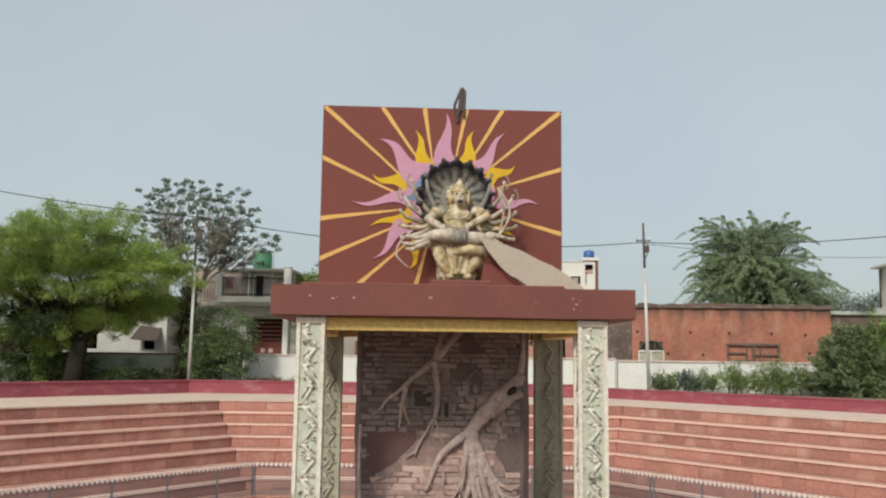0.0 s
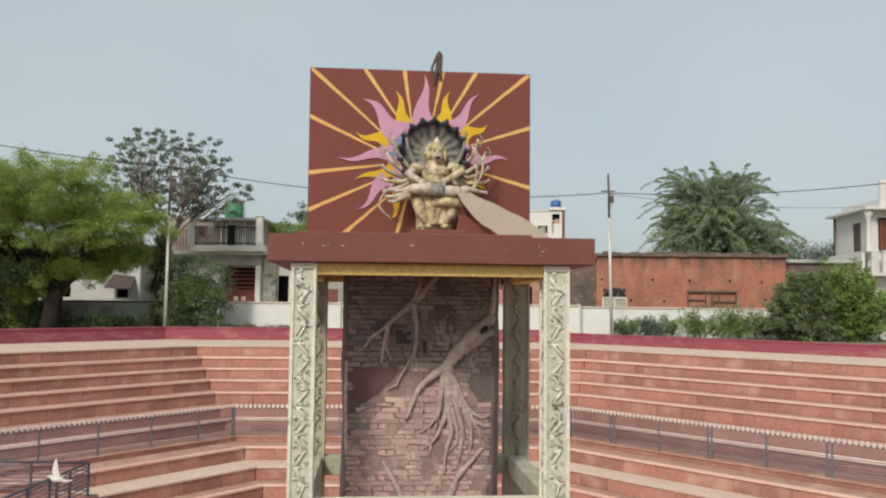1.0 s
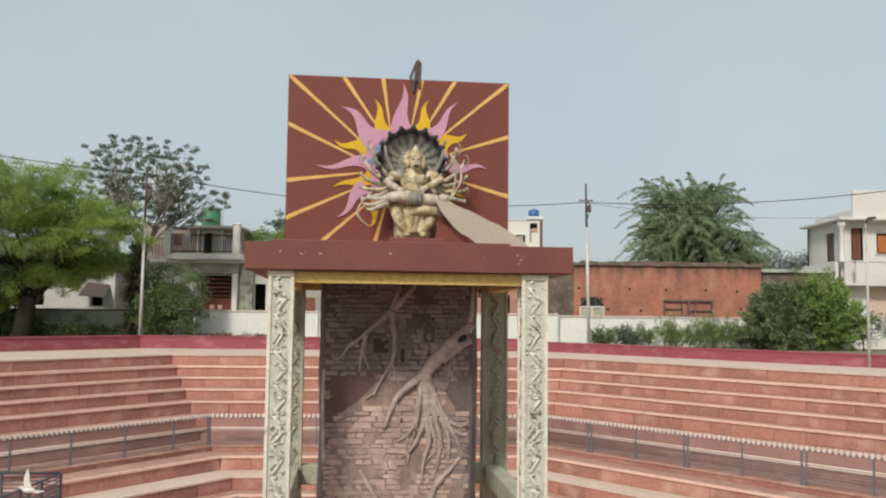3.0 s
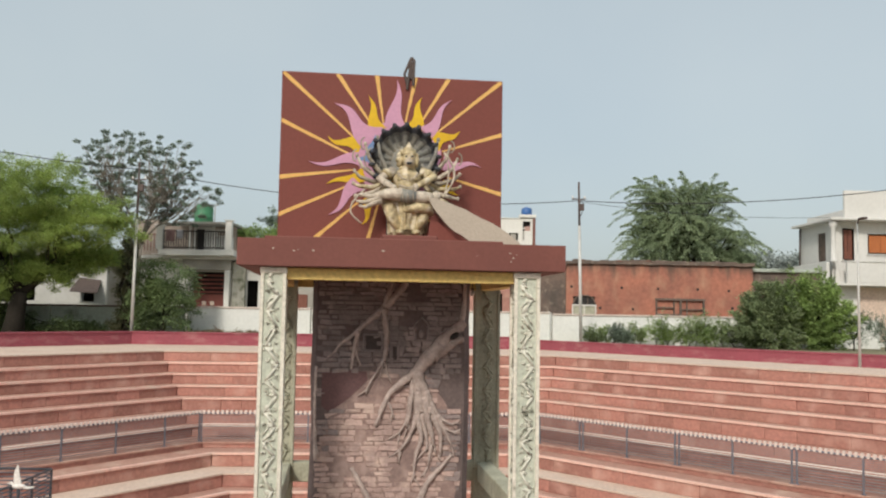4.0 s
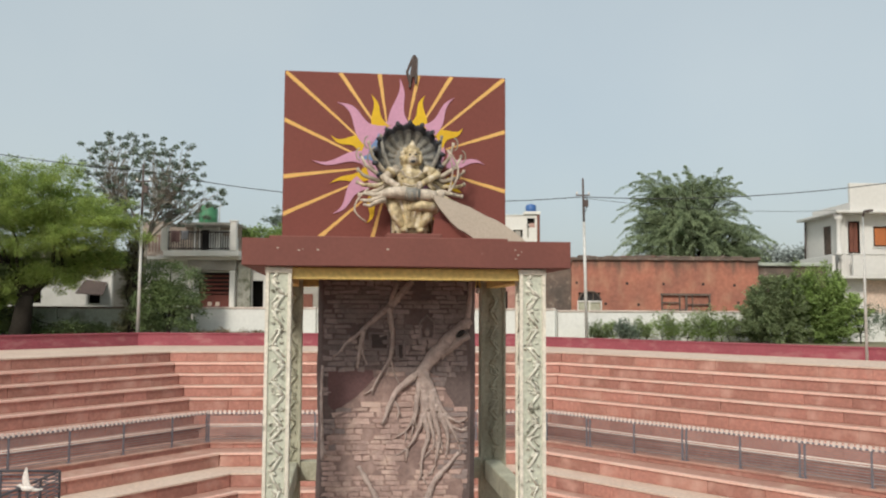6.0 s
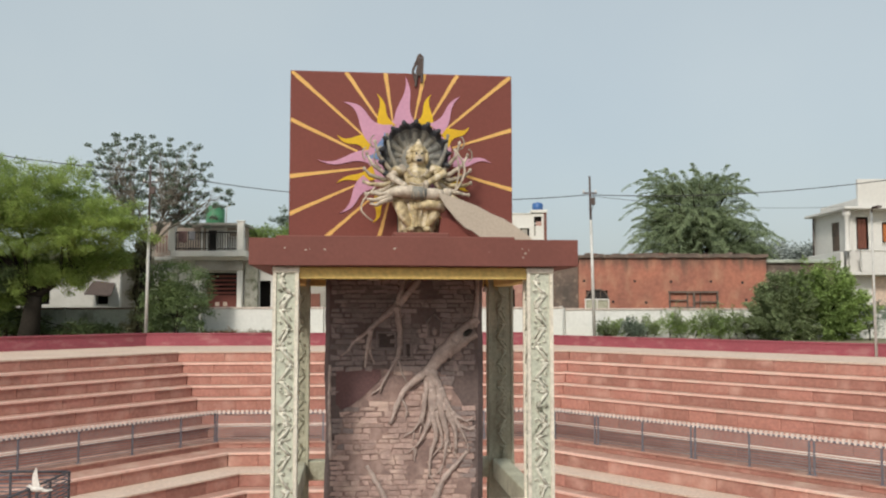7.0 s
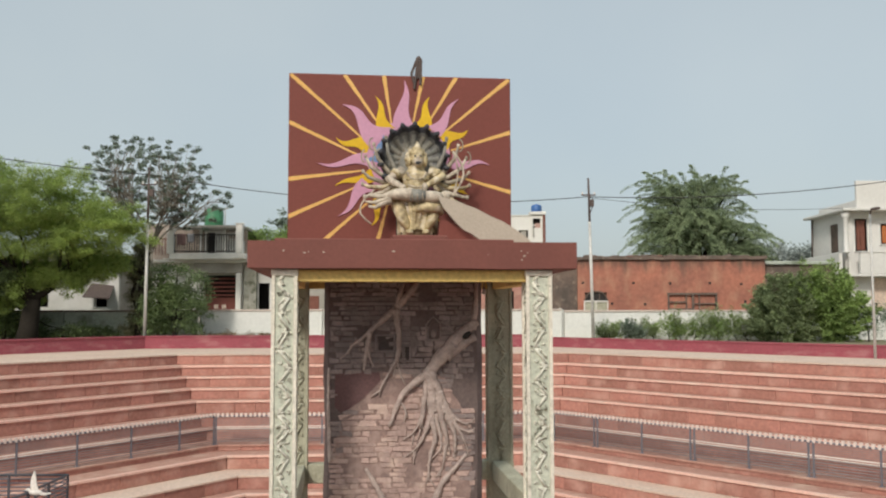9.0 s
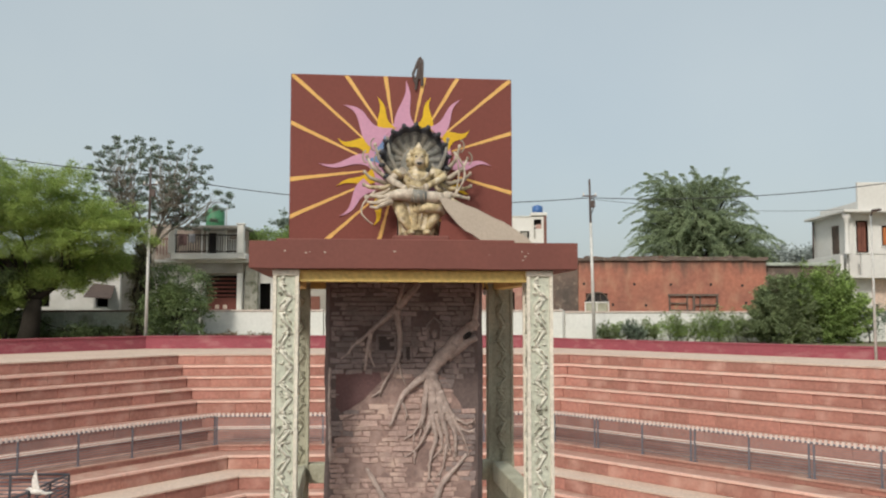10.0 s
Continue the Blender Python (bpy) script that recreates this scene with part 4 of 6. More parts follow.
def ray_strip(ex, ez, ix, iz, w):
    """A painted ray from the board's edge inwards, tapering to its inner end."""
    a, b = Vector((ix, iz)), Vector((ex, ez))
    d = (b - a).normalized()
    s = Vector((-d.y, d.x))
    a -= d * 0.12
    bm = bmesh.new()
    out = []
    rng = random.Random(int(ex * 100) + 7 * int(ez * 100))
    n = 10
    for sgn in (1, -1):
        row = []
        for k in range(n + 1):
            t = k / n
            half = 0.011 + (w - 0.011) * t + rng.uniform(-0.003, 0.003)
            q = a.lerp(b, t) + s * half * sgn
            row.append((min(max(q.x, BX0 + 0.004), BX1 - 0.004), min(max(q.y, BZ0 + 0.01), BZ1 - 0.004)))
        out += row if sgn == 1 else row[::-1]
    prism(bm, out, -0.005, 0.001)
    return bm


RAYS = [(-1.65, 4.98, -0.67, 4.11), (-0.89, 4.99, -0.44, 4.34), (-0.33, 4.99, -0.24, 4.40), (0.23, 4.99, 0.11, 4.42), (0.71, 4.99, 0.32, 4.34), (1.48, 4.98, 0.53, 4.18), (1.495, 4.20, 0.74, 3.96),
        (1.495, 3.33, 0.82, 3.52), (-1.665, 4.29, -0.74, 3.86), (-1.665, 3.48, -0.74, 3.60), (-1.665, 2.95, -0.67, 3.40), (-1.22, 2.57, -0.63, 3.09), (-0.43, 2.56, -0.28, 3.12), (0.72, 2.57, 0.49, 2.87)]
for ray in RAYS:
    pl(part("ray", ray_strip(*ray, 0.030), M_RAY, panel, "painted yellow ray"))


def flame(tip, left, right, wave):
    """A painted flame from two base points to a tip, its sides waving."""
    tip, left, right = Vector(tip), Vector(left), Vector(right)
    mid = (left + right) / 2
    d = (tip - mid).normalized()
    s = Vector((-d.y, d.x))
    if s.dot(left - mid) < 0:
        s = -s
    w = abs(s.dot(left - right)) / 2
    mid -= d * 0.10
    one, two = [], []
    n = 14
    for k in range(n + 1):
        t = k / n
        half = w * ((1 - t) ** 1.7 + 0.2 * math.sin(math.pi * t) * t)
        bend = 0.24 * w * math.sin(2 * math.pi * t) * wave
        c = mid + (tip - mid) * t + s * bend
        one.append(c + s * half)
        two.append(c - s * half)
    return [(p.x, p.y) for p in one] + [(p.x, p.y) for p in two[-2::-1]]


bm = bmesh.new()
prism(bm, [(CX - 0.1 + 0.60 * math.cos(a) * (1 + 0.06 * math.sin(5 * a)), CZ + 0.05 + 0.54 * math.sin(a) * (1 + 0.06 * math.sin(7 * a))) for a in (2 * math.pi * k / 40 for k in range(40))], -0.008, 0.001)
pl(part("flame_disc", bm, M_FLAME_P, panel, "painted pink disc"))
YELLOW_FLAMES = [((-0.45, 4.69), (-0.45, 4.26), (-0.20, 4.33), 1), ((0.33, 4.70), (0.09, 4.34), (0.37, 4.31), -1), ((0.88, 4.235), (0.51, 4.20), (0.70, 3.98), 1), ((-1.01, 4.085), (-0.58, 4.08), (-0.70, 3.84), 1.4),
                 ((-1.02, 3.39), (-0.58, 3.64), (-0.57, 3.42), -1), ((-0.51, 2.83), (-0.50, 3.13), (-0.26, 3.14), 1.5), ((0.87, 3.30), (0.66, 3.52), (0.74, 3.26), 0.5)]
PINK_FLAMES = [((-0.04, 4.935), (-0.21, 4.33), (0.12, 4.36), 0.8), ((0.75, 4.675), (0.34, 4.33), (0.55, 4.21), -1.2), ((1.19, 3.71), (0.70, 3.86), (0.79, 3.64), -1.6), ((-0.92, 4.555), (-0.62, 4.03), (-0.24, 4.26), 1.2),
               ((-1.27, 3.715), (-0.58, 3.86), (-0.58, 3.63), 1.6), ((-0.97, 2.965), (-0.75, 3.39), (-0.47, 3.30), 1.3)]
BLUE_FLAMES = [((-0.34, 4.14), (-0.46, 3.98), (-0.28, 3.92), 0.6), ((-0.62, 3.78), (-0.50, 3.86), (-0.46, 3.70), 0.5)]
for flames, paint, depth, words in ((YELLOW_FLAMES, M_FLAME_Y, -0.011, "painted yellow flame"), (PINK_FLAMES, M_FLAME_P, -0.014, "painted pink flame"), (BLUE_FLAMES, M_FLAME_B, -0.017, "small painted blue flame")):
    for tip, left, right, wave in flames:
        bm = bmesh.new()
        prism(bm, flame(tip, left, right, wave), depth, 0.001)
        pl(part("flame", bm, paint, panel, words))
bm = bmesh.new()
for a, b in (((0.10, 0.055, 4.80), (0.16, 0.055, 5.27)), ((0.16, 0.055, 5.27), (0.20, 0.055, 5.22)), ((0.20, 0.055, 5.22), (0.19, 0.055, 4.86)), ((0.06, 0.055, 5.02), (0.15, 0.055, 5.25)), ((0.06, 0.055, 5.02), (0.10, 0.055, 4.88)), ((0.12, 0.055, 5.0), (0.19, 0.055, 5.15))):
    tube(bm, [(a[0], -0.03, a[2]), (b[0], -0.03, b[2])], 0.019, n=6)
prism(bm, [(0.13, 4.97), (0.175, 4.95), (0.18, 5.21), (0.15, 5.2)], -0.036, -0.024)
pl(part("iron_bracket", bm, M_POLE_DARK, panel, "dark rusty iron bracket"))


# ---- the seated statue on the roof edge ----
def statue():
    """A plain seated figure with a fan hood, many arms and a figure lying over its lap."""
    bm = bmesh.new()
    G, B, H, T, M, L = 0, 1, 2, 3, 4, 5
    # hood: a ribbed shell of serpent necks behind the head, each ending in a small dark head
    petals, per, rings = 13, 8, 12
    a0, a1 = radians(-46), radians(222)
    front, rear = [], []
    for q in range(petals * per + 1):
        t = q / (petals * per)
        ph = (t * petals) % 1.0
        a = a0 + (a1 - a0) * t
        bulge = math.sin(math.pi * ph)
        reach = 0.455 + 0.02 * math.sqrt(max(bulge, 0)) + 0.012 * math.sin(a)
        rf, rr = [], []
        for k in range(rings):
            u = 0.12 + 0.88 * k / (rings - 1)
            y = 0.36 - 0.05 * bulge * u - 0.15 * u ** 3
            x, z = -0.035 + reach * u * math.cos(a), 1.04 + reach * u * math.sin(a)
            rf.append(bm.verts.new((x, y, z)))
            rr.append(bm.verts.new((x * 0.99, y + 0.05, z)))
        front.append(rf)
        rear.append(rr)
    for q in range(petals * per):
        ridge = 2 <= q % per <= per - 3
        for k in range(rings - 1):
            f = bm.faces.new((front[q][k], front[q + 1][k], front[q + 1][k + 1], front[q][k + 1]))
            f.material_index = L if k < 4 and ridge else H if k < 6 or (ridge and k < rings - 4) else M if k < rings - 3 else T
            f = bm.faces.new((rear[q][k], rear[q][k + 1], rear[q + 1][k + 1], rear[q + 1][k]))
            f.material_index = T
        f = bm.faces.new((front[q][-1], front[q + 1][-1], rear[q + 1][-1], rear[q][-1]))
        f.material_index = T
    for q in range(petals):
        a = a0 + (a1 - a0) * (q + 0.5) / petals
        ball(bm, (-0.035 + 0.465 * math.cos(a), 0.13, 1.04 + 0.475 * math.sin(a)), (0.036, 0.05, 0.05), T, 8, 6, Matrix.Rotation(math.pi / 2 - a, 4, "Y"))
    ball(bm, (0, 0.36, 0.9), (0.26, 0.07, 0.4), H)
    # seat block and legs
    box(bm, -0.26, 0.12, -0.06, 0.3, 0.5, 0.42, bevel=0.05, index=T)
    box(bm, -0.20, -0.02, -0.06, 0.22, 0.2, 0.10, bevel=0.03, index=G)
    for sx in (-1, 1):
        tube(bm, [(sx * 0.12, 0.2, 0.45), (sx * 0.27, -0.02, 0.40), (sx * 0.2, -0.08, 0.2), (sx * 0.10, -0.06, 0.03)], [0.11, 0.105, 0.08, 0.05], n=9, index=G)
        ball(bm, (sx * 0.11, -0.13, 0.0), (0.055, 0.12, 0.045), G, 8, 6)
    # pleated cloth over the legs
    rows = []
    for k in range(9):
        w = k / 8
        row = []
        for q in range(49):
            th = radians(-105 + 210 * q / 48)
            pleat = 1 + (0.03 + 0.07 * w) * math.sin(q * 1.35 + 0.8 * math.sin(k)) + 0.05 * math.cos(2 * th)
            rx, ry = (0.30 - 0.06 * w) * pleat, (0.24 - 0.035 * w) * pleat
            row.append(bm.verts.new((rx * math.sin(th), 0.10 - ry * math.cos(th), 0.44 - 0.415 * w + 0.018 * math.cos(3 * th) * w)))
        rows.append(row)
    for r1, r2 in zip(rows, rows[1:]):
        for q in range(48):
            f = bm.faces.new((r1[q], r1[q + 1], r2[q + 1], r2[q]))
            f.material_index = G
    tube(bm, [(-0.06, -0.1, 0.30), (0.10, -0.17, 0.34), (0.26, -0.14, 0.33), (0.32, -0.02, 0.28)], [0.05, 0.075, 0.07, 0.05], n=9, index=G)
    for q in range(6):
        th = radians(-60 + 24 * q)
        tube(bm, [(0.27 * math.sin(th), 0.09 - 0.25 * math.cos(th), 0.40), (0.20 * math.sin(th * 0.8), 0.09 - 0.22 * math.cos(th), 0.22), (0.13 * math.sin(th * 0.6), 0.08 - 0.19 * math.cos(th), 0.06)], [0.02, 0.016, 0.01], n=5, index=B if q % 2 else G)
    # trunk, neck, head, mane and crown
    tube(bm, [(0, 0.2, 0.42), (0, 0.17, 0.58), (0, 0.15, 0.78), (0, 0.18, 0.90)], [0.16, 0.135, 0.215, 0.11], n=12, index=G, squash=0.75)
    ball(bm, (-0.07, 0.05, 0.76), (0.085, 0.035, 0.05), G)
    ball(bm, (0.07, 0.05, 0.76), (0.085, 0.035, 0.05), G)
    for k in range(5):
        tube(bm, [(-0.12, 0.03, 0.66 - 0.035 * k), (0, -0.01, 0.62 - 0.035 * k), (0.12, 0.03, 0.66 - 0.035 * k)], 0.012, n=5, index=B)
    tube(bm, [(0, 0.16, 0.86), (0.01, 0.14, 0.96)], 0.075, n=9, index=G)
    ball(bm, (0.015, 0.11, 1.03), (0.095, 0.10, 0.125), G, 12, 8)
    ball(bm, (0.015, 0.02, 0.98), (0.06, 0.05, 0.055), B, 8, 6)
    ball(bm, (0.015, -0.02, 0.96), (0.038, 0.03, 0.022), T, 8, 5)
    ball(bm, (0.015, 0.0, 1.025), (0.022, 0.03, 0.03), B, 6, 5)
    for sx in (-1, 1):
        ball(bm, (0.015 + sx * 0.04, 0.02, 1.06), (0.02, 0.012, 0.012), T, 6, 4)
        ball(bm, (0.015 + sx * 0.11, 0.12, 1.01), (0.035, 0.05, 0.08), G, 7, 5)
    for k in range(14):
        a = 2 * math.pi * k / 14
        ball(bm, (0.125 * math.cos(a), 0.15, 1.03 + 0.14 * math.sin(a)), (0.045, 0.05, 0.045), G, 6, 5)
    lathe(bm, [(0.10, 0), (0.112, 0.02), (0.085, 0.035), (0.09, 0.055), (0.066, 0.08), (0.069, 0.10), (0.042, 0.125), (0.044, 0.14), (0.015, 0.17), (0.004, 0.195)], (0.015, 0.13, 1.085), 12, G)
    for k in range(9):
        a = math.pi * (k + 0.5) / 9
        ball(bm, (0.13 * math.cos(a), 0.02, 0.84 - 0.10 * math.sin(a)), (0.02, 0.02, 0.02), B, 6, 4)
    # front arms: elbows out, hands down on the lap
    for sx, el, hd in ((-1, (-0.38, 0.05, 0.74), (-0.20, -0.13, 0.60)), (1, (0.36, 0.05, 0.79), (0.10, -0.13, 0.62))):
        sh = (sx * 0.19, 0.14, 0.86)
        mid = tuple((p + q) / 2 for p, q in zip(el, hd))
        tube(bm, [sh, tuple((p + q) / 2 + 0.01 for p, q in zip(sh, el)), el, mid, hd], [0.08, 0.068, 0.055, 0.05, 0.036], n=9, index=B if sx < 0 else G)
        ball(bm, hd, (0.045, 0.04, 0.05), B, 8, 6)
        tube(bm, [(sx * 0.27, 0.07, 0.83), (sx * 0.30, 0.05, 0.80)], 0.078, n=9, index=G)
        for q in range(3):
            tube(bm, [hd, (hd[0] - sx * 0.01 + 0.022 * (q - 1), hd[1] - 0.03, hd[2] - 0.07)], [0.015, 0.009], n=5, index=B)
    # fan of further arms: upper arm out, forearm swept up or level, a small emblem in some hands
    for sx in (-1, 1):
        for k, (ang, reach, lift) in enumerate(((58, 0.50, 0.10), (38, 0.55, 0.09), (20, 0.58, 0.06), (3, 0.58, 0.02), (-12, 0.60, 0.0), (-26, 0.62, -0.02), (-38, 0.60, -0.02))):
            a = radians(ang)
            sh = Vector((sx * 0.16, 0.24, 0.80))
            el = sh + Vector((sx * math.cos(a) * reach * 0.5, -0.05, math.sin(a) * reach * 0.45 - 0.10))
            fw = sh + Vector((sx * math.cos(a) * reach * 0.85, -0.12, math.sin(a) * reach * 0.8 - 0.06 + lift * 0.3))
            hd = sh + Vector((sx * math.cos(a) * reach * 0.98, -0.12, math.sin(a) * reach + lift))
            tube(bm, [sh, el, fw, hd], [0.042, 0.036, 0.026, 0.016], n=7, index=(H, L, B, L, G, B, G)[k])
            ball(bm, hd, (0.026, 0.024, 0.032), B if k % 2 else L, 7, 5)
            if k in (1, 2):
                ring = [hd + Vector((sx * (0.01 + 0.05 * math.cos(b)), -0.02, 0.085 * math.sin(b))) for b in (-1.6 + 0.53 * q for q in range(7))]
                tube(bm, ring, 0.011, n=5, index=L)
    # the two bows held at the sides
    bow = [Vector((-0.58 - 0.14 * math.sin(math.pi * (q / 10) ** 0.9) - 0.06 * (1 - abs(q - 3) / 7), 0.0, 0.12 + 0.46 * q / 10)) for q in range(11)]
    tube(bm, bow, 0.013, n=5, index=B)
    bow = [Vector((-0.50 - 0.10 * math.sin(math.pi * q / 10), 0.02, 0.84 + 0.32 * q / 10)) for q in range(11)]
    tube(bm, bow, 0.010, n=5, index=L)
    for out, r in ((0.15, 0.015), (0.07, 0.011)):
        bow = [Vector((0.49 + out * math.sin(math.pi * (q / 10) ** 1.1), 0.0, 0.50 + 0.63 * q / 10)) for q in range(11)]
        tube(bm, bow, r, n=5, index=B)
    # the figure lying across the lap: long limbs to one side, cloth at the middle
    tube(bm, [(-0.44, -0.10, 0.47), (-0.30, -0.15, 0.505), (-0.12, -0.18, 0.50), (0.06, -0.18, 0.47), (0.22, -0.16, 0.475), (0.34, -0.12, 0.48)], [0.045, 0.075, 0.09, 0.082, 0.085, 0.06], n=11, index=B)
    tube(bm, [(-0.10, -0.186, 0.495), (0.0, -0.19, 0.48), (0.09, -0.185, 0.468)], [0.09, 0.093, 0.086], n=11, index=H)
    for q in range(3):
        tube(bm, [(-0.08 + 0.07 * q, -0.2, 0.575), (-0.09 + 0.07 * q, -0.287, 0.48), (-0.07 + 0.07 * q, -0.24, 0.39)], 0.010, n=5, index=L)
    for dz, tip in ((0.03, (-0.66, -0.08, 0.50)), (-0.01, (-0.70, -0.1, 0.41)), (-0.06, (-0.66, -0.12, 0.345))):
        tube(bm, [(-0.36, -0.13, 0.48 + dz), (-0.47, -0.13, 0.44 + dz), (-0.57, -0.12, tip[2] - 0.02), tip], [0.05, 0.036, 0.028, 0.014], n=7, index=B)
    ball(bm, (0.37, -0.12, 0.49), (0.075, 0.075, 0.075), B, 9, 7)
    tube(bm, [(0.26, -0.2, 0.47), (0.38, -0.23, 0.38), (0.41, -0.2, 0.26)], [0.038, 0.028, 0.02], n=6, index=B)
    ob = part("statue", bm, [M_GOLD, M_BEIGE, M_HOOD, M_HOOD_TIP, M_HOOD_MID, M_HOOD_GILT], smooth=True)
    return ob


pedestal = part("statue_pedestal", block(-0.36, -0.30, 0, 0.38, 0.6, 0.096, bevel=0.02), M_BROWN, m=PAV @ Matrix.Translation((0.10, 0.85, ROOF_TOP)))
tagged(pedestal, "low maroon pedestal under the statue", "pedestal")
st = statue()
st.matrix_basis = PAV @ Matrix.Translation((0.10, 0.95, ROOF_TOP + 0.156))
tagged(st, "gold painted seated statue with a fan hood and many arms", "statue")

# buff slab leaning from the statue's side down to the roof edge
bm = bmesh.new()
prism(bm, [(0.36, 3.155), (0.45, 3.135), (0.58, 3.10), (0.70, 3.055), (0.86, 3.0), (1.08, 2.885), (1.22, 2.83), (1.34, 2.76), (1.46, 2.68), (1.60, 2.57), (1.66, 2.49), (1.66, SLAB_TOP + 0.002), (1.27, SLAB_TOP + 0.002), (1.25, ROOF_TOP), (1.0, ROOF_TOP), (0.92, 2.575), (0.80, 2.66), (0.71, 2.70), (0.60, 2.80), (0.51, 2.91), (0.44, 2.99), (0.40, 3.06)], -0.03, 0.03)
slab_ob = part("leaning_slab", bm, M_WEDGE, m=PAV @ Matrix.Translation((0, 0.72, 0)))
tagged(slab_ob, "rough buff stone slab sloping down beside the statue", "stone slab")
# added maroon block that fills in the shadow below the leaning slab
bm = bmesh.new()
prism(bm, [(0.36, ROOF_TOP), (1.0, ROOF_TOP), (0.74, 2.64), (0.5, 2.84), (0.40, 2.84)], 0.0, 0.3)
rock = part("under_slab_shade", bm, M_PANEL, m=PAV @ Matrix.Translation((0, 0.80, 0)))
tagged(rock, "maroon block standing for shade under the leaning slab", "rock")


# ---- poles and wires ----
def utility_pole(name, x, y, top, split, label, lean=0.0):
    root = thing(name, label, "utility pole", pose(x, y, 0.12), "utility poles")
    bm = bmesh.new()
    tube(bm, [(0, 0, 0), (lean * split / top, 0, split - 0.12)], [0.085, 0.07], n=10)
    part("shaft", bm, M_POLE, root, "pale galvanised lower shaft", smooth=True)
    bm = bmesh.new()
    tube(bm, [(lean * split / top, 0, split - 0.15), (lean, 0, top - 0.12)], [0.06, 0.05], n=8)
    part("top_section", bm, M_POLE_DARK, root, "dark rusty upper section", smooth=True)
    z = top - 1.0
    bm = block(lean - 0.35, -0.03, z, lean + 0.35, 0.03, z + 0.06)
    arm = part("crossarm", bm, M_POLE_DARK, root)
    for dx in (-0.3, 0.3):
        bm = bmesh.new()
        lathe(bm, [(0.02, 0), (0.05, 0.03), (0.03, 0.06), (0.05, 0.09), (0.02, 0.13)], (lean + dx, 0, z + 0.06), 8)
        part("insulator", bm, M_WHITE, arm)
    bm = block(lean + 0.06, -0.1, z - 0.55, lean + 0.26, 0.1, z - 0.2, bevel=0.02)
    part("junction_box", bm, M_POLE_DARK, root)
    bm = bmesh.new()
    tube(bm, [(lean, 0, z - 0.05), (lean + 0.2, -0.05, z - 0.15), (lean + 0.22, -0.05, z - 0.4), (lean + 0.12, -0.05, z - 0.75), (lean + 0.04, 0, z - 0.9)], 0.022, n=5)
    part("cable_loop", bm, M_WIRE, root)
    return root


utility_pole("utility_pole", 7.45, 43.0, 8.28, 6.1, "two-tone steel utility pole with a junction box", -0.15)
utility_pole("utility_pole", -14.3, 42.0, 8.7, 5.95, "pale steel utility pole with a rusty top", 0.05)
lamp = thing("lamp_post", "slim brown street lamp post standing at the promenade", "lamp post", pose(15.37, 31.05, -0.1))
bm = bmesh.new()
tube(bm, [(0, 0, 0), (0, 0, 5.25)], [0.055, 0.035], n=8)
part("shaft", bm, M_POLE, lamp, smooth=True)
bm = bmesh.new()
tube(bm, [(0, 0, 5.2), (-0.06, -0.2, 5.32), (-0.1, -0.45, 5.34)], 0.03, n=6)
part("arm", bm, M_POLE_DARK, lamp)
part("lamp_head", block(-0.2, -0.8, 5.29, 0.0, -0.4, 5.37, bevel=0.03), M_POLE_DARK, lamp)


def wire(a, b, sag, r=0.022):
    a, b = Vector(a), Vector(b)
    pts = []
    for k in range(25):
        t = k / 24
        p = a.lerp(b, t)
        p.z -= sag * 4 * t * (1 - t)
        pts.append(p)
    bm = bmesh.new()
    tube(bm, pts, r, n=5)
    ob = part("overhead_cable", bm, M_WIRE, smooth=True)
    tagged(ob, "black overhead power cable slung between poles", "cable", "overhead cables")
    return ob


wire((-27.0, 39.0, 9.9), (-14.25, 42.0, 8.35), 0.25)
wire((-14.25, 42.0, 8.35), (7.3, 43.0, 7.35), 0.75)
wire((7.3, 43.0, 7.35), (21.5, 40.0, 7.75), 0.35)
wire((7.3, 43.0, 7.3), (23.4, 50.0, 7.6), 0.3, 0.012)
wire((21.5, 40.0, 7.75), (30.0, 38.0, 8.3), 0.1)


# ---- compound wall ----
def compound_wall(name, x0, x1, y, top, material, label):
    root = thing(name, label, "wall", kind="structure")
    n = max(1, round((x1 - x0) / 6.2))
    w = (x1 - x0) / n
    for k in range(n):
        a = x0 + k * w
        part("wall_panel", block(a + 0.03, y, 0.12, a + w - 0.03, y + 0.23, top - 0.1, bevel=0.01), material, root)
        part("coping", block(a + 0.03, y - 0.05, top - 0.1, a + w - 0.03, y + 0.28, top, bevel=0.015), M_OLDDARK if material is M_MOSSY else M_CAP, root, "mossy dark coping" if material is M_MOSSY else "dusty pinkish coping")
    for k in range(n + 1):
        a = x0 + k * w
        part("pilaster", block(a - 0.17, y - 0.03, 0.12, a - 0.04 if k % 2 else a - 0.02, y + 0.26, top + 0.02, bevel=0.01), material, root)
    return root


compound_wall("wall_compound_white", -12.6, 6.35, 46.0, 1.80, M_LIMEWASH, "limewashed white compound wall with a plain coping")
compound_wall("wall_compound_east", 6.45, 24.0, 46.2, 1.72, M_LIMEWASH, "limewashed white compound wall, stained near the ground")
compound_wall("wall_compound_mossy", -34.0, -12.9, 46.0, 1.78, M_MOSSY, "old grey-green compound wall stained with moss")


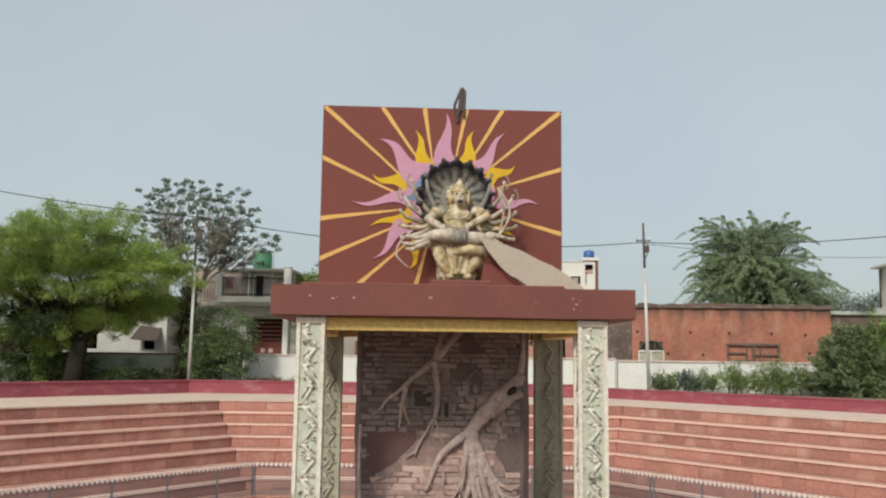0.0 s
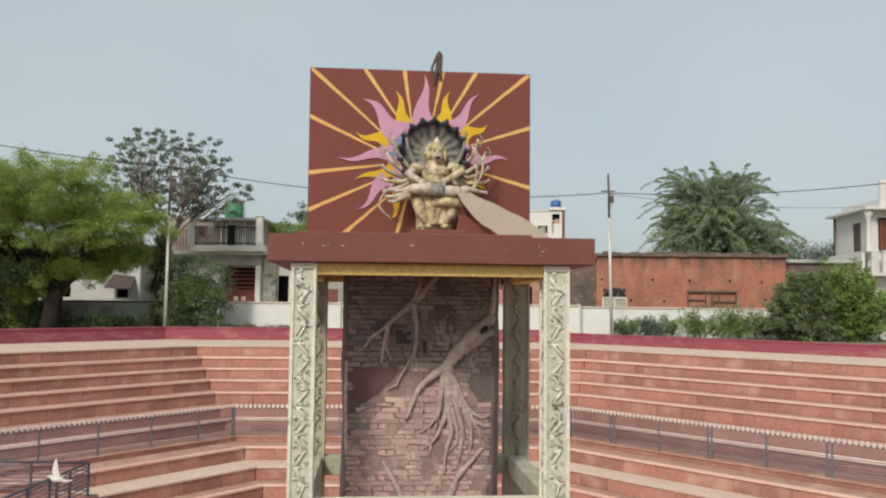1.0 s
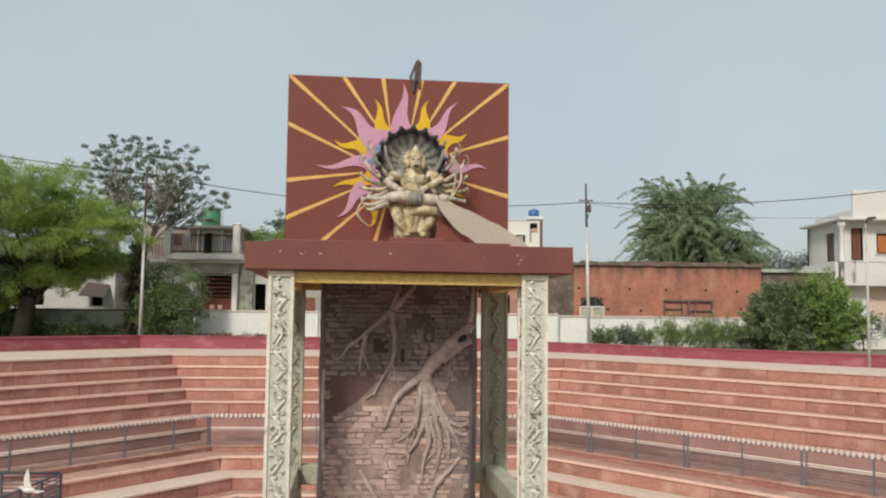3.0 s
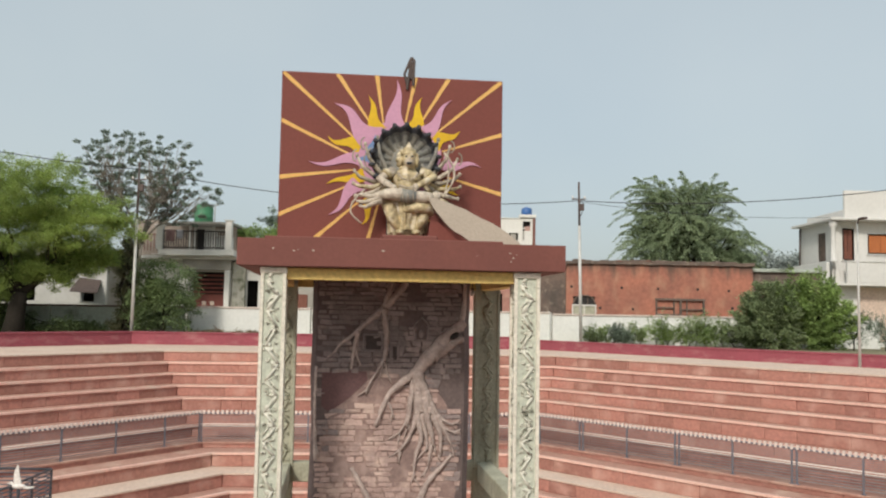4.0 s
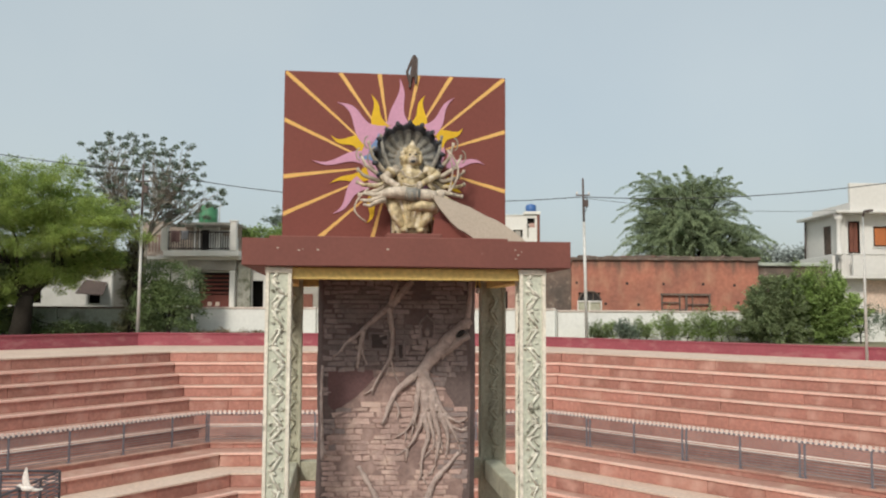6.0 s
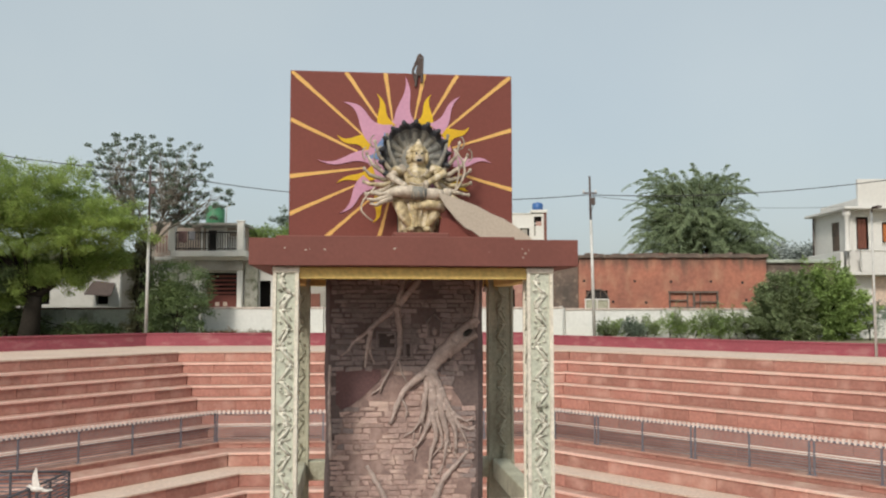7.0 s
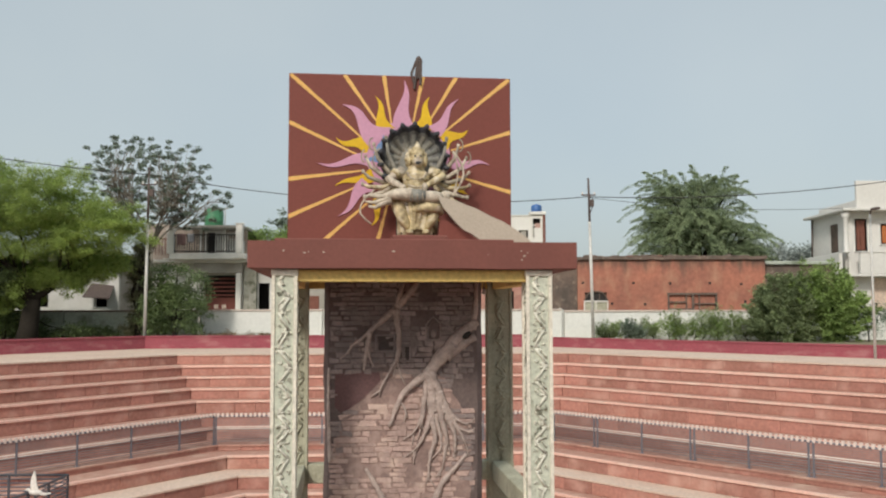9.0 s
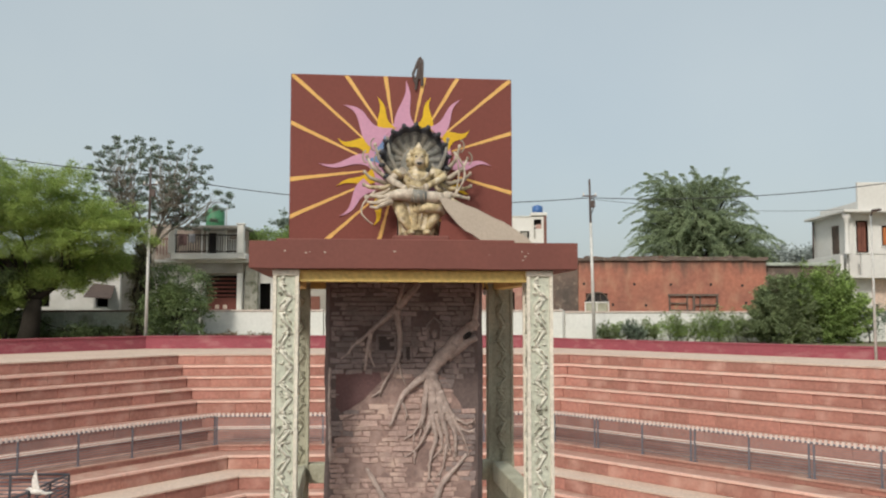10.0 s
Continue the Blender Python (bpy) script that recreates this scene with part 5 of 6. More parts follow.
# ---- houses ----
def window(root, x0, z0, x1, z1, y, material, frame_mat, shutters=2, depth=0.10):
    """A window on a front facing -y: frame, shutter leaves and a sill."""
    bm = bmesh.new()
    t = 0.07
    for a in ((x0 - t, z0 - t, x0, z1 + t), (x1, z0 - t, x1 + t, z1 + t), (x0, z0 - t, x1, z0), (x0, z1, x1, z1 + t)):
        box(bm, a[0], y - 0.06, a[1], a[2], y + depth, a[3])
    win = part("window", bm, frame_mat, root, "window with shutters")
    w = (x1 - x0) / shutters
    for k in range(shutters):
        leaf = bmesh.new()
        a = x0 + k * w
        box(leaf, a + 0.015, y + 0.02, z0 + 0.01, a + w - 0.015, y + 0.06, z1 - 0.01)
        slats = max(3, int((z1 - z0) / 0.14))
        for q in range(slats):
            zz = z0 + 0.05 + (z1 - z0 - 0.1) * q / slats
            box(leaf, a + 0.06, y, zz, a + w - 0.06, y + 0.02, zz + 0.06)
        part("shutter", leaf, material, win)
    part("sill", block(x0 - 0.15, y - 0.14, z0 - t - 0.06, x1 + 0.15, y + 0.02, z0 - t), frame_mat, win)


def holed_front(bm, x0, x1, z0, z1, y0, y1, holes):
    """A wall slab between y0 and y1 with rectangular openings cut through."""
    xs = sorted({x0, x1, *[h[0] for h in holes], *[h[2] for h in holes]})
    zs = sorted({z0, z1, *[h[1] for h in holes], *[h[3] for h in holes]})
    for a, b in zip(xs, xs[1:]):
        for c, d in zip(zs, zs[1:]):
            mx, mz = (a + b) / 2, (c + d) / 2
            if any(h[0] < mx < h[2] and h[1] < mz < h[3] for h in holes):
                continue
            box(bm, a, y0, c, b, y1, d)
    bmesh.ops.remove_doubles(bm, verts=bm.verts, dist=1e-4)


def balcony_house():
    h = thing("balcony_house", "two-storey white house with a railed balcony and red gate", "house")
    bm = bmesh.new()
    holes = [(-15.0, 0.12, -12.86, 4.0), (-18.0, 1.2, -16.6, 3.4), (-11.6, 1.6, -10.9, 3.5)]
    holed_front(bm, -19.2, -10.6, 0.12, 4.75, 55.0, 55.25, holes)
    part("front_wall", bm, M_HOUSE, h)
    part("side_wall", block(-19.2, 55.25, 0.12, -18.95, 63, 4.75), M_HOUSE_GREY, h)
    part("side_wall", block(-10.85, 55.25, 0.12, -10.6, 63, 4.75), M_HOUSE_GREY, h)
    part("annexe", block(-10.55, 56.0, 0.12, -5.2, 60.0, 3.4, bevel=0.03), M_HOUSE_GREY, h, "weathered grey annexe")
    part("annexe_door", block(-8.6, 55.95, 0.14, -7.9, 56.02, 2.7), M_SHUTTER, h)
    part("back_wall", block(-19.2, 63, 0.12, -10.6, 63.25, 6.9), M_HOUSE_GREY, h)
    part("weathered_bay", block(-12.45, 54.6, 0.12, -11.65, 54.99, 4.6, bevel=0.02), M_BAY, h, "stained patchy grey bay")
    # near-black sheet behind the openings, painted as the room's shade
    part("room_shade", block(-18.9, 56.6, 0.13, -10.9, 56.7, 4.7), M_DARK, h)
    part("floor_slab", block(-19.3, 54.1, 4.75, -10.5, 63.2, 4.95, bevel=0.02), M_HOUSE, h)
    part("balcony_slab", block(-16.85, 53.6, 4.95, -12.2, 55.2, 5.3, bevel=0.04), M_HOUSE, h)
    bm = bmesh.new()
    for k in range(5):
        a = radians(180 + 36 * k)
        tube(bm, [(-15 + 2.2 * math.cos(a + radians(0)), 53.62, 4.96), (-15 + 2.2 * math.cos(a + radians(36)), 53.62, 4.96)], 0.03, n=4)
    part("ledge_moulding", bm, M_HOUSE, h)
    for x, top in ((-16.8, 6.75), (-12.55, 7.1)):
        part("balcony_post", block(x - 0.2, 53.6, 5.3, x + 0.2, 53.98, top, bevel=0.03), M_HOUSE, h)
    for x, top in ((-16.8, 6.75), (-12.55, 7.1)):
        part("post_cap", block(x - 0.27, 53.54, top, x + 0.27, 54.04, top + 0.08, bevel=0.02), M_HOUSE, h)
    for k in range(26):
        x = -16.55 + 3.8 * k / 25
        part("baluster", block(x - 0.02, 53.74, 5.3, x + 0.02, 53.78, 6.42), M_DARK, h)
    for z in (5.4, 6.42):
        part("handrail", block(-16.65, 53.72, z, -12.7, 53.8, z + 0.07), M_DARK, h)
    bm = bmesh.new()
    holed_front(bm, -17.6, -12.7, 4.95, 7.0, 56.5, 56.7, [(-15.3, 4.95, -14.35, 6.85)])
    part("upper_wall", bm, M_GLOOM, h, "smoke-brown upper wall")
    part("room_shade", block(-17.5, 57.4, 4.96, -12.8, 57.5, 6.95), M_DARK, h)
    bm = bmesh.new()
    for a in ((-15.42, 4.96, -15.3, 6.97), (-14.35, 4.96, -14.23, 6.97), (-15.3, 6.85, -14.35, 6.97)):
        box(bm, a[0], 56.4, a[1], a[2], 56.55, a[3])
    door = part("door_frame", bm, M_HOUSE, h, "white painted door frame")
    part("door_leaf", block(-14.75, 56.42, 4.97, -14.36, 56.47, 6.84, bevel=0.01), M_HOUSE_DULL, door)
    for a in ((-14.0, 6.35, -13.3, 6.43), (-14.0, 6.75, -13.3, 6.83), (-14.0, 6.43, -13.92, 6.75), (-13.38, 6.43, -13.3, 6.75)):
        part("window_bar", block(a[0], 56.42, a[1], a[2], 56.5, a[3]), M_HOUSE, h)
    part("upper_pillar", block(-14.12, 55.9, 4.96, -13.98, 56.1, 6.98, bevel=0.01), M_HOUSE, h, "slim white pillar")
    part("upper_pillar", block(-15.62, 55.9, 4.96, -15.5, 56.1, 6.98, bevel=0.01), M_HOUSE, h, "slim white pillar")
    part("curtain", block(-14.0, 56.44, 4.97, -12.85, 56.49, 6.3, bevel=0.01), M_HOUSE_DULL, h, "pale door curtain")
    part("roof", block(-16.3, 54.9, 7.0, -12.6, 63.2, 7.17, bevel=0.02), M_HOUSE_GREY, h)
    bm = bmesh.new()
    tube(bm, [(-14.1, 56.3, 7.15), (-14.1, 56.3, 8.35), (-14.0, 56.3, 8.42), (-13.9, 56.3, 8.38)], 0.035, n=6)
    part("vent_pipe", bm, M_POLE, h, smooth=True)
    part("rear_upper_wall", block(-19.1, 56.0, 4.95, -17.65, 56.3, 7.3), M_GLOOM, h, "smoke-brown rear wall")
    part("upper_side_wall", block(-17.66, 56.05, 4.95, -17.45, 63.0, 7.0), M_GLOOM, h)
    part("roof", block(-19.2, 56.0, 7.3, -17.5, 63.2, 7.4), M_HOUSE_GREY, h)
    for k in range(8):
        x = -19.0 + 1.4 * k / 7
        part("baluster", block(x - 0.02, 55.2, 5.3, x + 0.02, 55.24, 6.3), M_SHUTTER, h)
    part("handrail", block(-19.1, 55.18, 6.3, -17.5, 55.26, 6.37), M_SHUTTER, h)
    gate = part("gate", block(-14.97, 55.1, 0.14, -12.89, 55.16, 2.6, bevel=0.01), M_DOOR, h, "oxblood red steel gate")
    for k in range(5):
        part("gate_bar", block(-14.97, 55.06, 2.68 + 0.26 * k, -12.89, 55.12, 2.80 + 0.26 * k), M_DOOR, gate)
    for x in (-15.3, -12.72):
        part("porch_post", block(x - 0.16, 54.3, 0.12, x + 0.16, 54.6, 4.097, bevel=0.02), M_HOUSE, h)
    part("lintel", block(-15.5, 54.3, 4.1, -12.5, 54.6, 4.745, bevel=0.01), M_HOUSE_GREY, h)
    part("gate_stud", block(-14.4, 55.04, 1.9, -14.15, 55.1, 2.15), M_CREAM, gate)
    part("gate_stud", block(-13.9, 55.04, 1.9, -13.65, 55.1, 2.15), M_CREAM, gate)
    return h


balcony_house()


def hung_cloth(x, w, top, drop, material, label, seed):
    # a cloth folded over the balcony rail, hanging in soft waves
    bm = bmesh.new()
    cols, rows = 12, 6
    sheets = []
    for side in (0.0, 0.015):
        sheets.append([[bm.verts.new((x + w * c / cols, 53.66 + side + 0.03 * math.sin(c * 1.3 + seed) * (r / rows), top - drop * r / rows - 0.03 * math.sin(c * 0.8 + seed) * (r == rows))) for c in range(cols + 1)] for r in range(rows + 1)])
    for sheet in sheets:
        for r in range(rows):
            for c in range(cols):
                bm.faces.new((sheet[r][c], sheet[r][c + 1], sheet[r + 1][c + 1], sheet[r + 1][c]))
    for c in range(cols):
        bm.faces.new((sheets[0][0][c], sheets[0][0][c + 1], sheets[1][0][c + 1], sheets[1][0][c]))
        bm.faces.new((sheets[0][rows][c], sheets[0][rows][c + 1], sheets[1][rows][c + 1], sheets[1][rows][c]))
    for r in range(rows):
        for c in (0, cols):
            bm.faces.new((sheets[0][r][c], sheets[0][r + 1][c], sheets[1][r + 1][c], sheets[1][r][c]))
    return tagged(part("hanging_cloth", bm, material, smooth=True), label, "cloth", "balcony washing")


hung_cloth(-16.4, 0.55, 6.52, 0.7, M_CLOTH, "dull maroon cloth hung over the balcony rail", 1)
hung_cloth(-15.75, 0.4, 6.52, 0.55, M_CLOTH_GREY, "grey cloth hung over the balcony rail", 2)


def water_tank(name, x, y, z, r, hgt, material, label):
    bm = bmesh.new()
    lathe(bm, [(r * 0.96, 0), (r, 0.05), (r * 0.97, hgt * 0.3), (r, hgt * 0.33), (r * 0.97, hgt * 0.36), (r, hgt * 0.63), (r * 0.97, hgt * 0.66), (r, hgt * 0.72), (r * 0.75, hgt * 0.9), (r * 0.3, hgt * 0.95), (r * 0.3, hgt)], (0, 0, 0), 18)
    ob = part(name, bm, material, m=pose(x, y, z), smooth=True)
    return tagged(ob, label, "water tank")


water_tank("water_tank", -15.0, 57.0, 7.18, 0.62, 1.45, M_TANK_G, "green plastic rooftop water tank")


def low_house():
    h = thing("low_white_house", "single-storey white house with a flat roof behind the trees", "house")
    bm = bmesh.new()
    holed_front(bm, -27.0, -19.3, 0.12, 4.3, 52.0, 52.25, [(-20.7, 1.9, -20.0, 2.6), (-24.6, 1.6, -23.5, 3.0)])
    part("front_wall", bm, M_HOUSE_DULL, h)
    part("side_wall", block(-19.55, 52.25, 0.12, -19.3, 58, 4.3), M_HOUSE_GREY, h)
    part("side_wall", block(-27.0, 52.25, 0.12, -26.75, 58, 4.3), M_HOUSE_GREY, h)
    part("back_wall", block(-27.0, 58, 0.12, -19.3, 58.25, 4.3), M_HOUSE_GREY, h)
    part("room_shade", block(-26.7, 53.2, 0.13, -19.6, 53.3, 4.2), M_DARK, h)
    part("roof", block(-27.3, 51.5, 4.3, -19.1, 58.3, 4.55, bevel=0.03), M_HOUSE_DULL, h)
    part("parapet", block(-27.1, 51.9, 4.55, -19.3, 52.1, 5.0, bevel=0.02), M_HOUSE_GREY, h)
    bm = bmesh.new()
    low = [bm.verts.new(p) for p in ((-21.1, 51.1, 2.55), (-19.5, 51.1, 2.45), (-19.6, 51.998, 3.2), (-20.9, 51.998, 3.35))]
    top = [bm.verts.new((v.co.x, v.co.y, v.co.z + 0.06)) for v in low]
    bm.faces.new(list(reversed(low)))
    bm.faces.new(top)
    for k in range(4):
        bm.faces.new((low[k], low[(k + 1) % 4], top[(k + 1) % 4], top[k]))
    part("awning", bm, M_POLE_DARK, h, "dark sloping tin awning")
    part("plinth_band", block(-27.0, 51.9, 1.75, -19.3, 51.998, 2.0), M_HOUSE_DULL, h)
    shed = thing("brown_shed", "brown timber lean-to shed beside the wall", "shed")
    part("wall", block(-31.0, 50.0, 0.12, -26.2, 50.2, 2.9), M_SHUTTER, shed)
    part("roof", block(-31.3, 49.4, 2.9, -26.0, 53.0, 3.02), M_OLDDARK, shed)
    for k in range(9):
        part("batten", block(-30.9 + 0.55 * k, 49.94, 0.12, -30.8 + 0.55 * k, 49.998, 2.88), M_CREAM if k % 4 == 0 else M_DOOR, shed)


low_house()


def brick_building():
    h = thing("brick_building", "long old red brick building with a crumbling parapet", "building")
    bm = bmesh.new()
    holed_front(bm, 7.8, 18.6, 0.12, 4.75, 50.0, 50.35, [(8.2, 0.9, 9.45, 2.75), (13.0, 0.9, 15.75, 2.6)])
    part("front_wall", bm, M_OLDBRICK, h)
    part("dark_wing", block(5.9, 50.15, 0.12, 7.8, 50.4, 4.6), M_OLDDARK, h, "soot-darkened brick wing")
    bm = bmesh.new()
    holed_front(bm, 1.2, 5.89, 0.12, 4.3, 50.3, 50.55, [(3.55, 1.0, 4.15, 2.82)])
    part("west_wing", bm, M_OLDROSE, h, "rose-washed brick wing with a narrow dark window")
    part("side_wall", block(1.2, 50.56, 0.12, 1.45, 58, 4.3), M_OLDROSE, h)
    part("roof", block(1.1, 50.2, 4.305, 5.84, 58.2, 4.4, bevel=0.02), M_OLDDARK, h)
    part("room_shade", block(1.5, 51.4, 0.13, 5.8, 51.5, 4.25), M_DARK, h)
    part("back_wall", block(1.2, 58.01, 0.12, 5.88, 58.25, 4.3), M_OLDROSE, h)
    part("window_sill", block(3.45, 50.2, 0.92, 4.25, 50.3, 1.0), M_OLDDARK, h)
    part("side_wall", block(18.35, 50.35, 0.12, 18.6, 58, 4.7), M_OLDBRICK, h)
    part("side_wall", block(5.9, 50.4, 0.12, 6.15, 58, 4.6), M_OLDDARK, h)
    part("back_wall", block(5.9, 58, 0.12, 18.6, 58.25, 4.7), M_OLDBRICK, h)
    part("room_shade", block(6.2, 51.4, 0.13, 18.3, 51.5, 4.5), M_DARK, h)
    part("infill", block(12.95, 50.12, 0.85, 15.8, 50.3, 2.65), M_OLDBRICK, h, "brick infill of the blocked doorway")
    part("infill", block(8.15, 50.2, 0.85, 9.5, 50.3, 2.8), M_OLDDARK, h)
    part("roof", block(6.0, 50.4, 4.4, 18.5, 58.2, 4.55), M_OLDDARK, h)
    for a, b, z in ((5.85, 7.78, 4.58), (7.76, 18.68, 4.73)):
        bm = bmesh.new()
        n = 40
        lo, hi = [], []
        for k in range(n + 1):
            xx = a + (b - a) * k / n
            dz = 0.05 * noise.noise((xx * 1.7, 0, 1.0)) + 0.03 * noise.noise((xx * 6, 3.0, 0))
            lo.append([bm.verts.new((xx, yy, z - 0.10 + dz * 0.8)) for yy in (49.84, 50.5)])
            hi.append([bm.verts.new((xx, yy, z + 0.07 + 1.5 * dz)) for yy in (49.84, 50.5)])
        for k in range(n):
            bm.faces.new((lo[k][0], lo[k + 1][0], hi[k + 1][0], hi[k][0]))
            bm.faces.new((hi[k][0], hi[k + 1][0], hi[k + 1][1], hi[k][1]))
            bm.faces.new((lo[k][1], hi[k][1], hi[k + 1][1], lo[k + 1][1]))
            bm.faces.new((lo[k][0], lo[k][1], lo[k + 1][1], lo[k + 1][0]))
        for k in (0, n):
            bm.faces.new((lo[k][0], hi[k][0], hi[k][1], lo[k][1]))
        part("coping", bm, M_OLDDARK, h, "sagging dark coping course")
    rng = random.Random(3)
    x = 5.9
    while x < 18.6:
        w = rng.uniform(0.22, 0.5)
        z = 4.6 if x < 7.8 else 4.75
        part("coping_brick", block(x, 49.9 + rng.uniform(-0.03, 0.05), z + 0.02, min(x + w, 18.65), 50.45, z + rng.uniform(0.05, 0.17), bevel=0.03), M_OLDDARK if rng.random() < 0.85 else M_OLDBRICK, h)
        x += w + 0.01
    # putlog holes: proud plugs set in the wall, near-black for the holes' shade
    for x, z in ((11.0, 3.28), (13.1, 3.26), (15.4, 3.26), (11.65, 2.06), (8.1, 3.3), (9.75, 2.1), (17.2, 3.2), (17.4, 2.2)):
        part("putlog_shade_plug", block(x - 0.07, 49.985, z - 0.07, x + 0.07, 50.1, z + 0.07), M_DARK, h)
    # low-arched window: dark fanlight above a white bar, pale boarding below
    bm = bmesh.new()
    fan = [(8.17, 2.28), (8.30, 2.56), (8.45, 2.72), (8.66, 2.80), (9.0, 2.80), (9.21, 2.72), (9.36, 2.56), (9.49, 2.28)]
    tube(bm, [(x, 49.97, z) for x, z in fan], 0.05, n=6)
    arch = part("window_arch", bm, M_OLDDARK, h, "sooty brick arch over a window")
    bm = bmesh.new()
    prism(bm, fan, 50.04, 50.08)
    part("fanlight", bm, M_DARK, arch, "dark fanlight")
    part("boarding", block(8.2, 50.03, 0.95, 9.46, 50.07, 2.22), M_DIM_BROWN, arch, "dusty grey-brown boarding")
    for a in ((8.13, 2.2, 9.53, 2.28), (8.13, 0.95, 8.2, 2.2), (8.8, 0.95, 8.86, 2.2), (9.46, 0.95, 9.53, 2.2)):
        part("bar", block(a[0], 49.96, a[1], a[2], 50.02, a[3]), M_HOUSE, arch, "white painted window bar")
    for x in (8.62, 9.04):
        part("bar", block(x - 0.02, 50.0, 2.3, x + 0.02, 50.03, 2.78), M_OLDDARK, arch)
    grille = part("window_frame", block(12.92, 49.95, 2.6, 15.83, 50.05, 2.72), M_OLDDARK, h)
    for x, w in ((12.95, 0.1), (14.0, 0.06), (14.35, 0.12), (14.75, 0.05), (15.7, 0.1)):
        part("bar", block(x, 49.97, 0.9, x + w, 50.1, 2.6), M_OLDDARK, grille)
    for x0, x1, z in ((13.05, 14.0, 2.15), (13.05, 14.35, 1.75), (14.47, 15.7, 2.05), (14.8, 15.7, 1.55), (13.05, 13.6, 1.3)):
        part("bar", block(x0, 49.985, z, x1, 50.09, z + 0.07), M_OLDDARK, grille)
    part("low_wing", block(18.7, 50.6, 0.12, 23.0, 55, 4.35), M_OLDDARK, h, "mossy grey lower wing")
    part("low_wing_roof", block(18.7, 50.4, 4.35, 23.1, 55.2, 4.55, bevel=0.03), M_MOSSY, h)


brick_building()


def white_villa():
    h = thing("white_villa", "white two-storey house with brown shutters and a deep roof slab", "house")
    X0, X1, Y0, Y1 = 23.3, 37.0, 50.0, 54.3
    bm = bmesh.new()
    holed_front(bm, X0, X1, 0.12, 7.35, Y0, Y0 + 0.25, [(X0 + 1.35, 0.4, X0 + 6.5, 3.55), (X0 + 0.62, 5.15, X0 + 1.17, 6.9), (X0 + 2.1, 5.55, X0 + 4.2, 6.6)])
    part("front_wall", bm, M_VILLA, h)
    turn = Matrix.Translation((X0, Y0 + 0.25, 0)) @ Matrix.Rotation(radians(90), 4, "Z")
    side = bmesh.new()
    holed_front(side, 0, 4.05, 0.12, 7.35, -0.25, 0.0, [(0.7, 5.1, 1.75, 6.8)])
    side.transform(turn)
    part("side_wall", side, M_VILLA, h)
    part("side_wall", block(X1 - 0.25, Y0 + 0.25, 0.12, X1, Y1, 7.35), M_VILLA, h)
    part("back_wall", block(X0, Y1, 0.12, X1, Y1 + 0.25, 7.35), M_VILLA, h)
    part("room_shade", block(X0 + 0.3, Y0 + 1.4, 0.13, X1 - 0.3, Y0 + 1.5, 7.3), M_DARK, h)
    part("corner_post", block(X0 - 0.12, Y0 - 0.14, 0.12, X0 + 0.32, Y0 - 0.003, 7.35, bevel=0.02), M_VILLA, h)
    bm = bmesh.new()
    lathe(bm, [(0.2, 0), (0.2, 0.1), (0.145, 0.16), (0.135, 1.2), (0.13, 1.95), (0.2, 2.05), (0.24, 2.2), (0.2, 2.28), (0.26, 2.4)], (X0 - 0.22, Y0 - 0.5, 4.95), 14, 0)
    part("column", bm, M_VILLA, h, "round white corner column", smooth=True)
    part("roof_slab", block(X0 - 0.5, Y0 - 0.9, 7.35, X1 + 0.6, Y1 + 0.35, 7.5, bevel=0.02), M_VILLA, h)
    part("parapet", block(X0 + 0.42, Y0 - 0.6, 7.5, X1 + 0.3, Y0 - 0.4, 9.1, bevel=0.02), M_VILLA, h)
    part("parapet", block(X0 + 0.42, Y0 - 0.4, 7.5, X0 + 0.62, Y1 + 0.1, 8.0, bevel=0.02), M_VILLA, h)
    part("balcony_band", block(X0 + 0.35, Y0 - 0.95, 3.75, X1, Y0 - 0.75, 4.95, bevel=0.02), M_VILLA, h)
    part("balcony_band", block(X0 - 0.55, Y0 - 0.3, 3.75, X0 - 0.35, Y1, 4.95, bevel=0.02), M_VILLA, h)
    part("balcony_slab", block(X0 - 0.55, Y0 - 0.95, 3.6, X1, Y0 - 0.002, 3.75, bevel=0.01), M_VILLA, h)
    part("balcony_slab", block(X0 - 0.55, Y0, 3.6, X0 - 0.002, Y1, 3.75, bevel=0.01), M_VILLA, h)
    part("band_rail", block(X0 + 0.3, Y0 - 1.0, 4.95, X1, Y0 - 0.7, 5.02, bevel=0.01), M_VILLA, h)
    window(h, X0 + 0.62, 5.15, X0 + 1.17, 6.9, Y0 + 0.06, M_SHUTTER, M_VILLA, 2)
    window(h, X0 + 2.1, 5.55, X0 + 4.2, 6.6, Y0 + 0.06, M_ORANGE, M_VILLA, 3)
    side_window = part("window", block(X0 + 0.05, Y0 + 0.97, 5.12, X0 + 0.11, Y0 + 1.98, 6.78), M_OLDDARK, h, "grey-brown shuttered side window")
    for k in range(10):
        part("slat", block(X0 + 0.02, Y0 + 1.0, 5.2 + 0.155 * k, X0 + 0.05, Y0 + 1.95, 5.28 + 0.155 * k), M_OLDDARK, side_window)
    bm = bmesh.new()
    box(bm, X0 + 1.35, Y0 + 0.12, 0.4, X0 + 6.5, Y0 + 0.16, 3.55)
    roller = part("roller_shutter", bm, M_CREAM, h, "pale pink roller shutter")
    for k in range(24):
        part("slat", block(X0 + 1.4, Y0 + 0.09, 0.45 + 0.13 * k, X0 + 6.45, Y0 + 0.12, 0.53 + 0.13 * k), M_CREAM, roller)
    bm = bmesh.new()
    tube(bm, [(X0 - 0.12, Y0 + 4.2, 7.3), (X0 - 0.16, Y0 + 4.2, 5.0)], 0.06, n=8)
    part("drainpipe", bm, M_POLE_DARK, h, smooth=True)
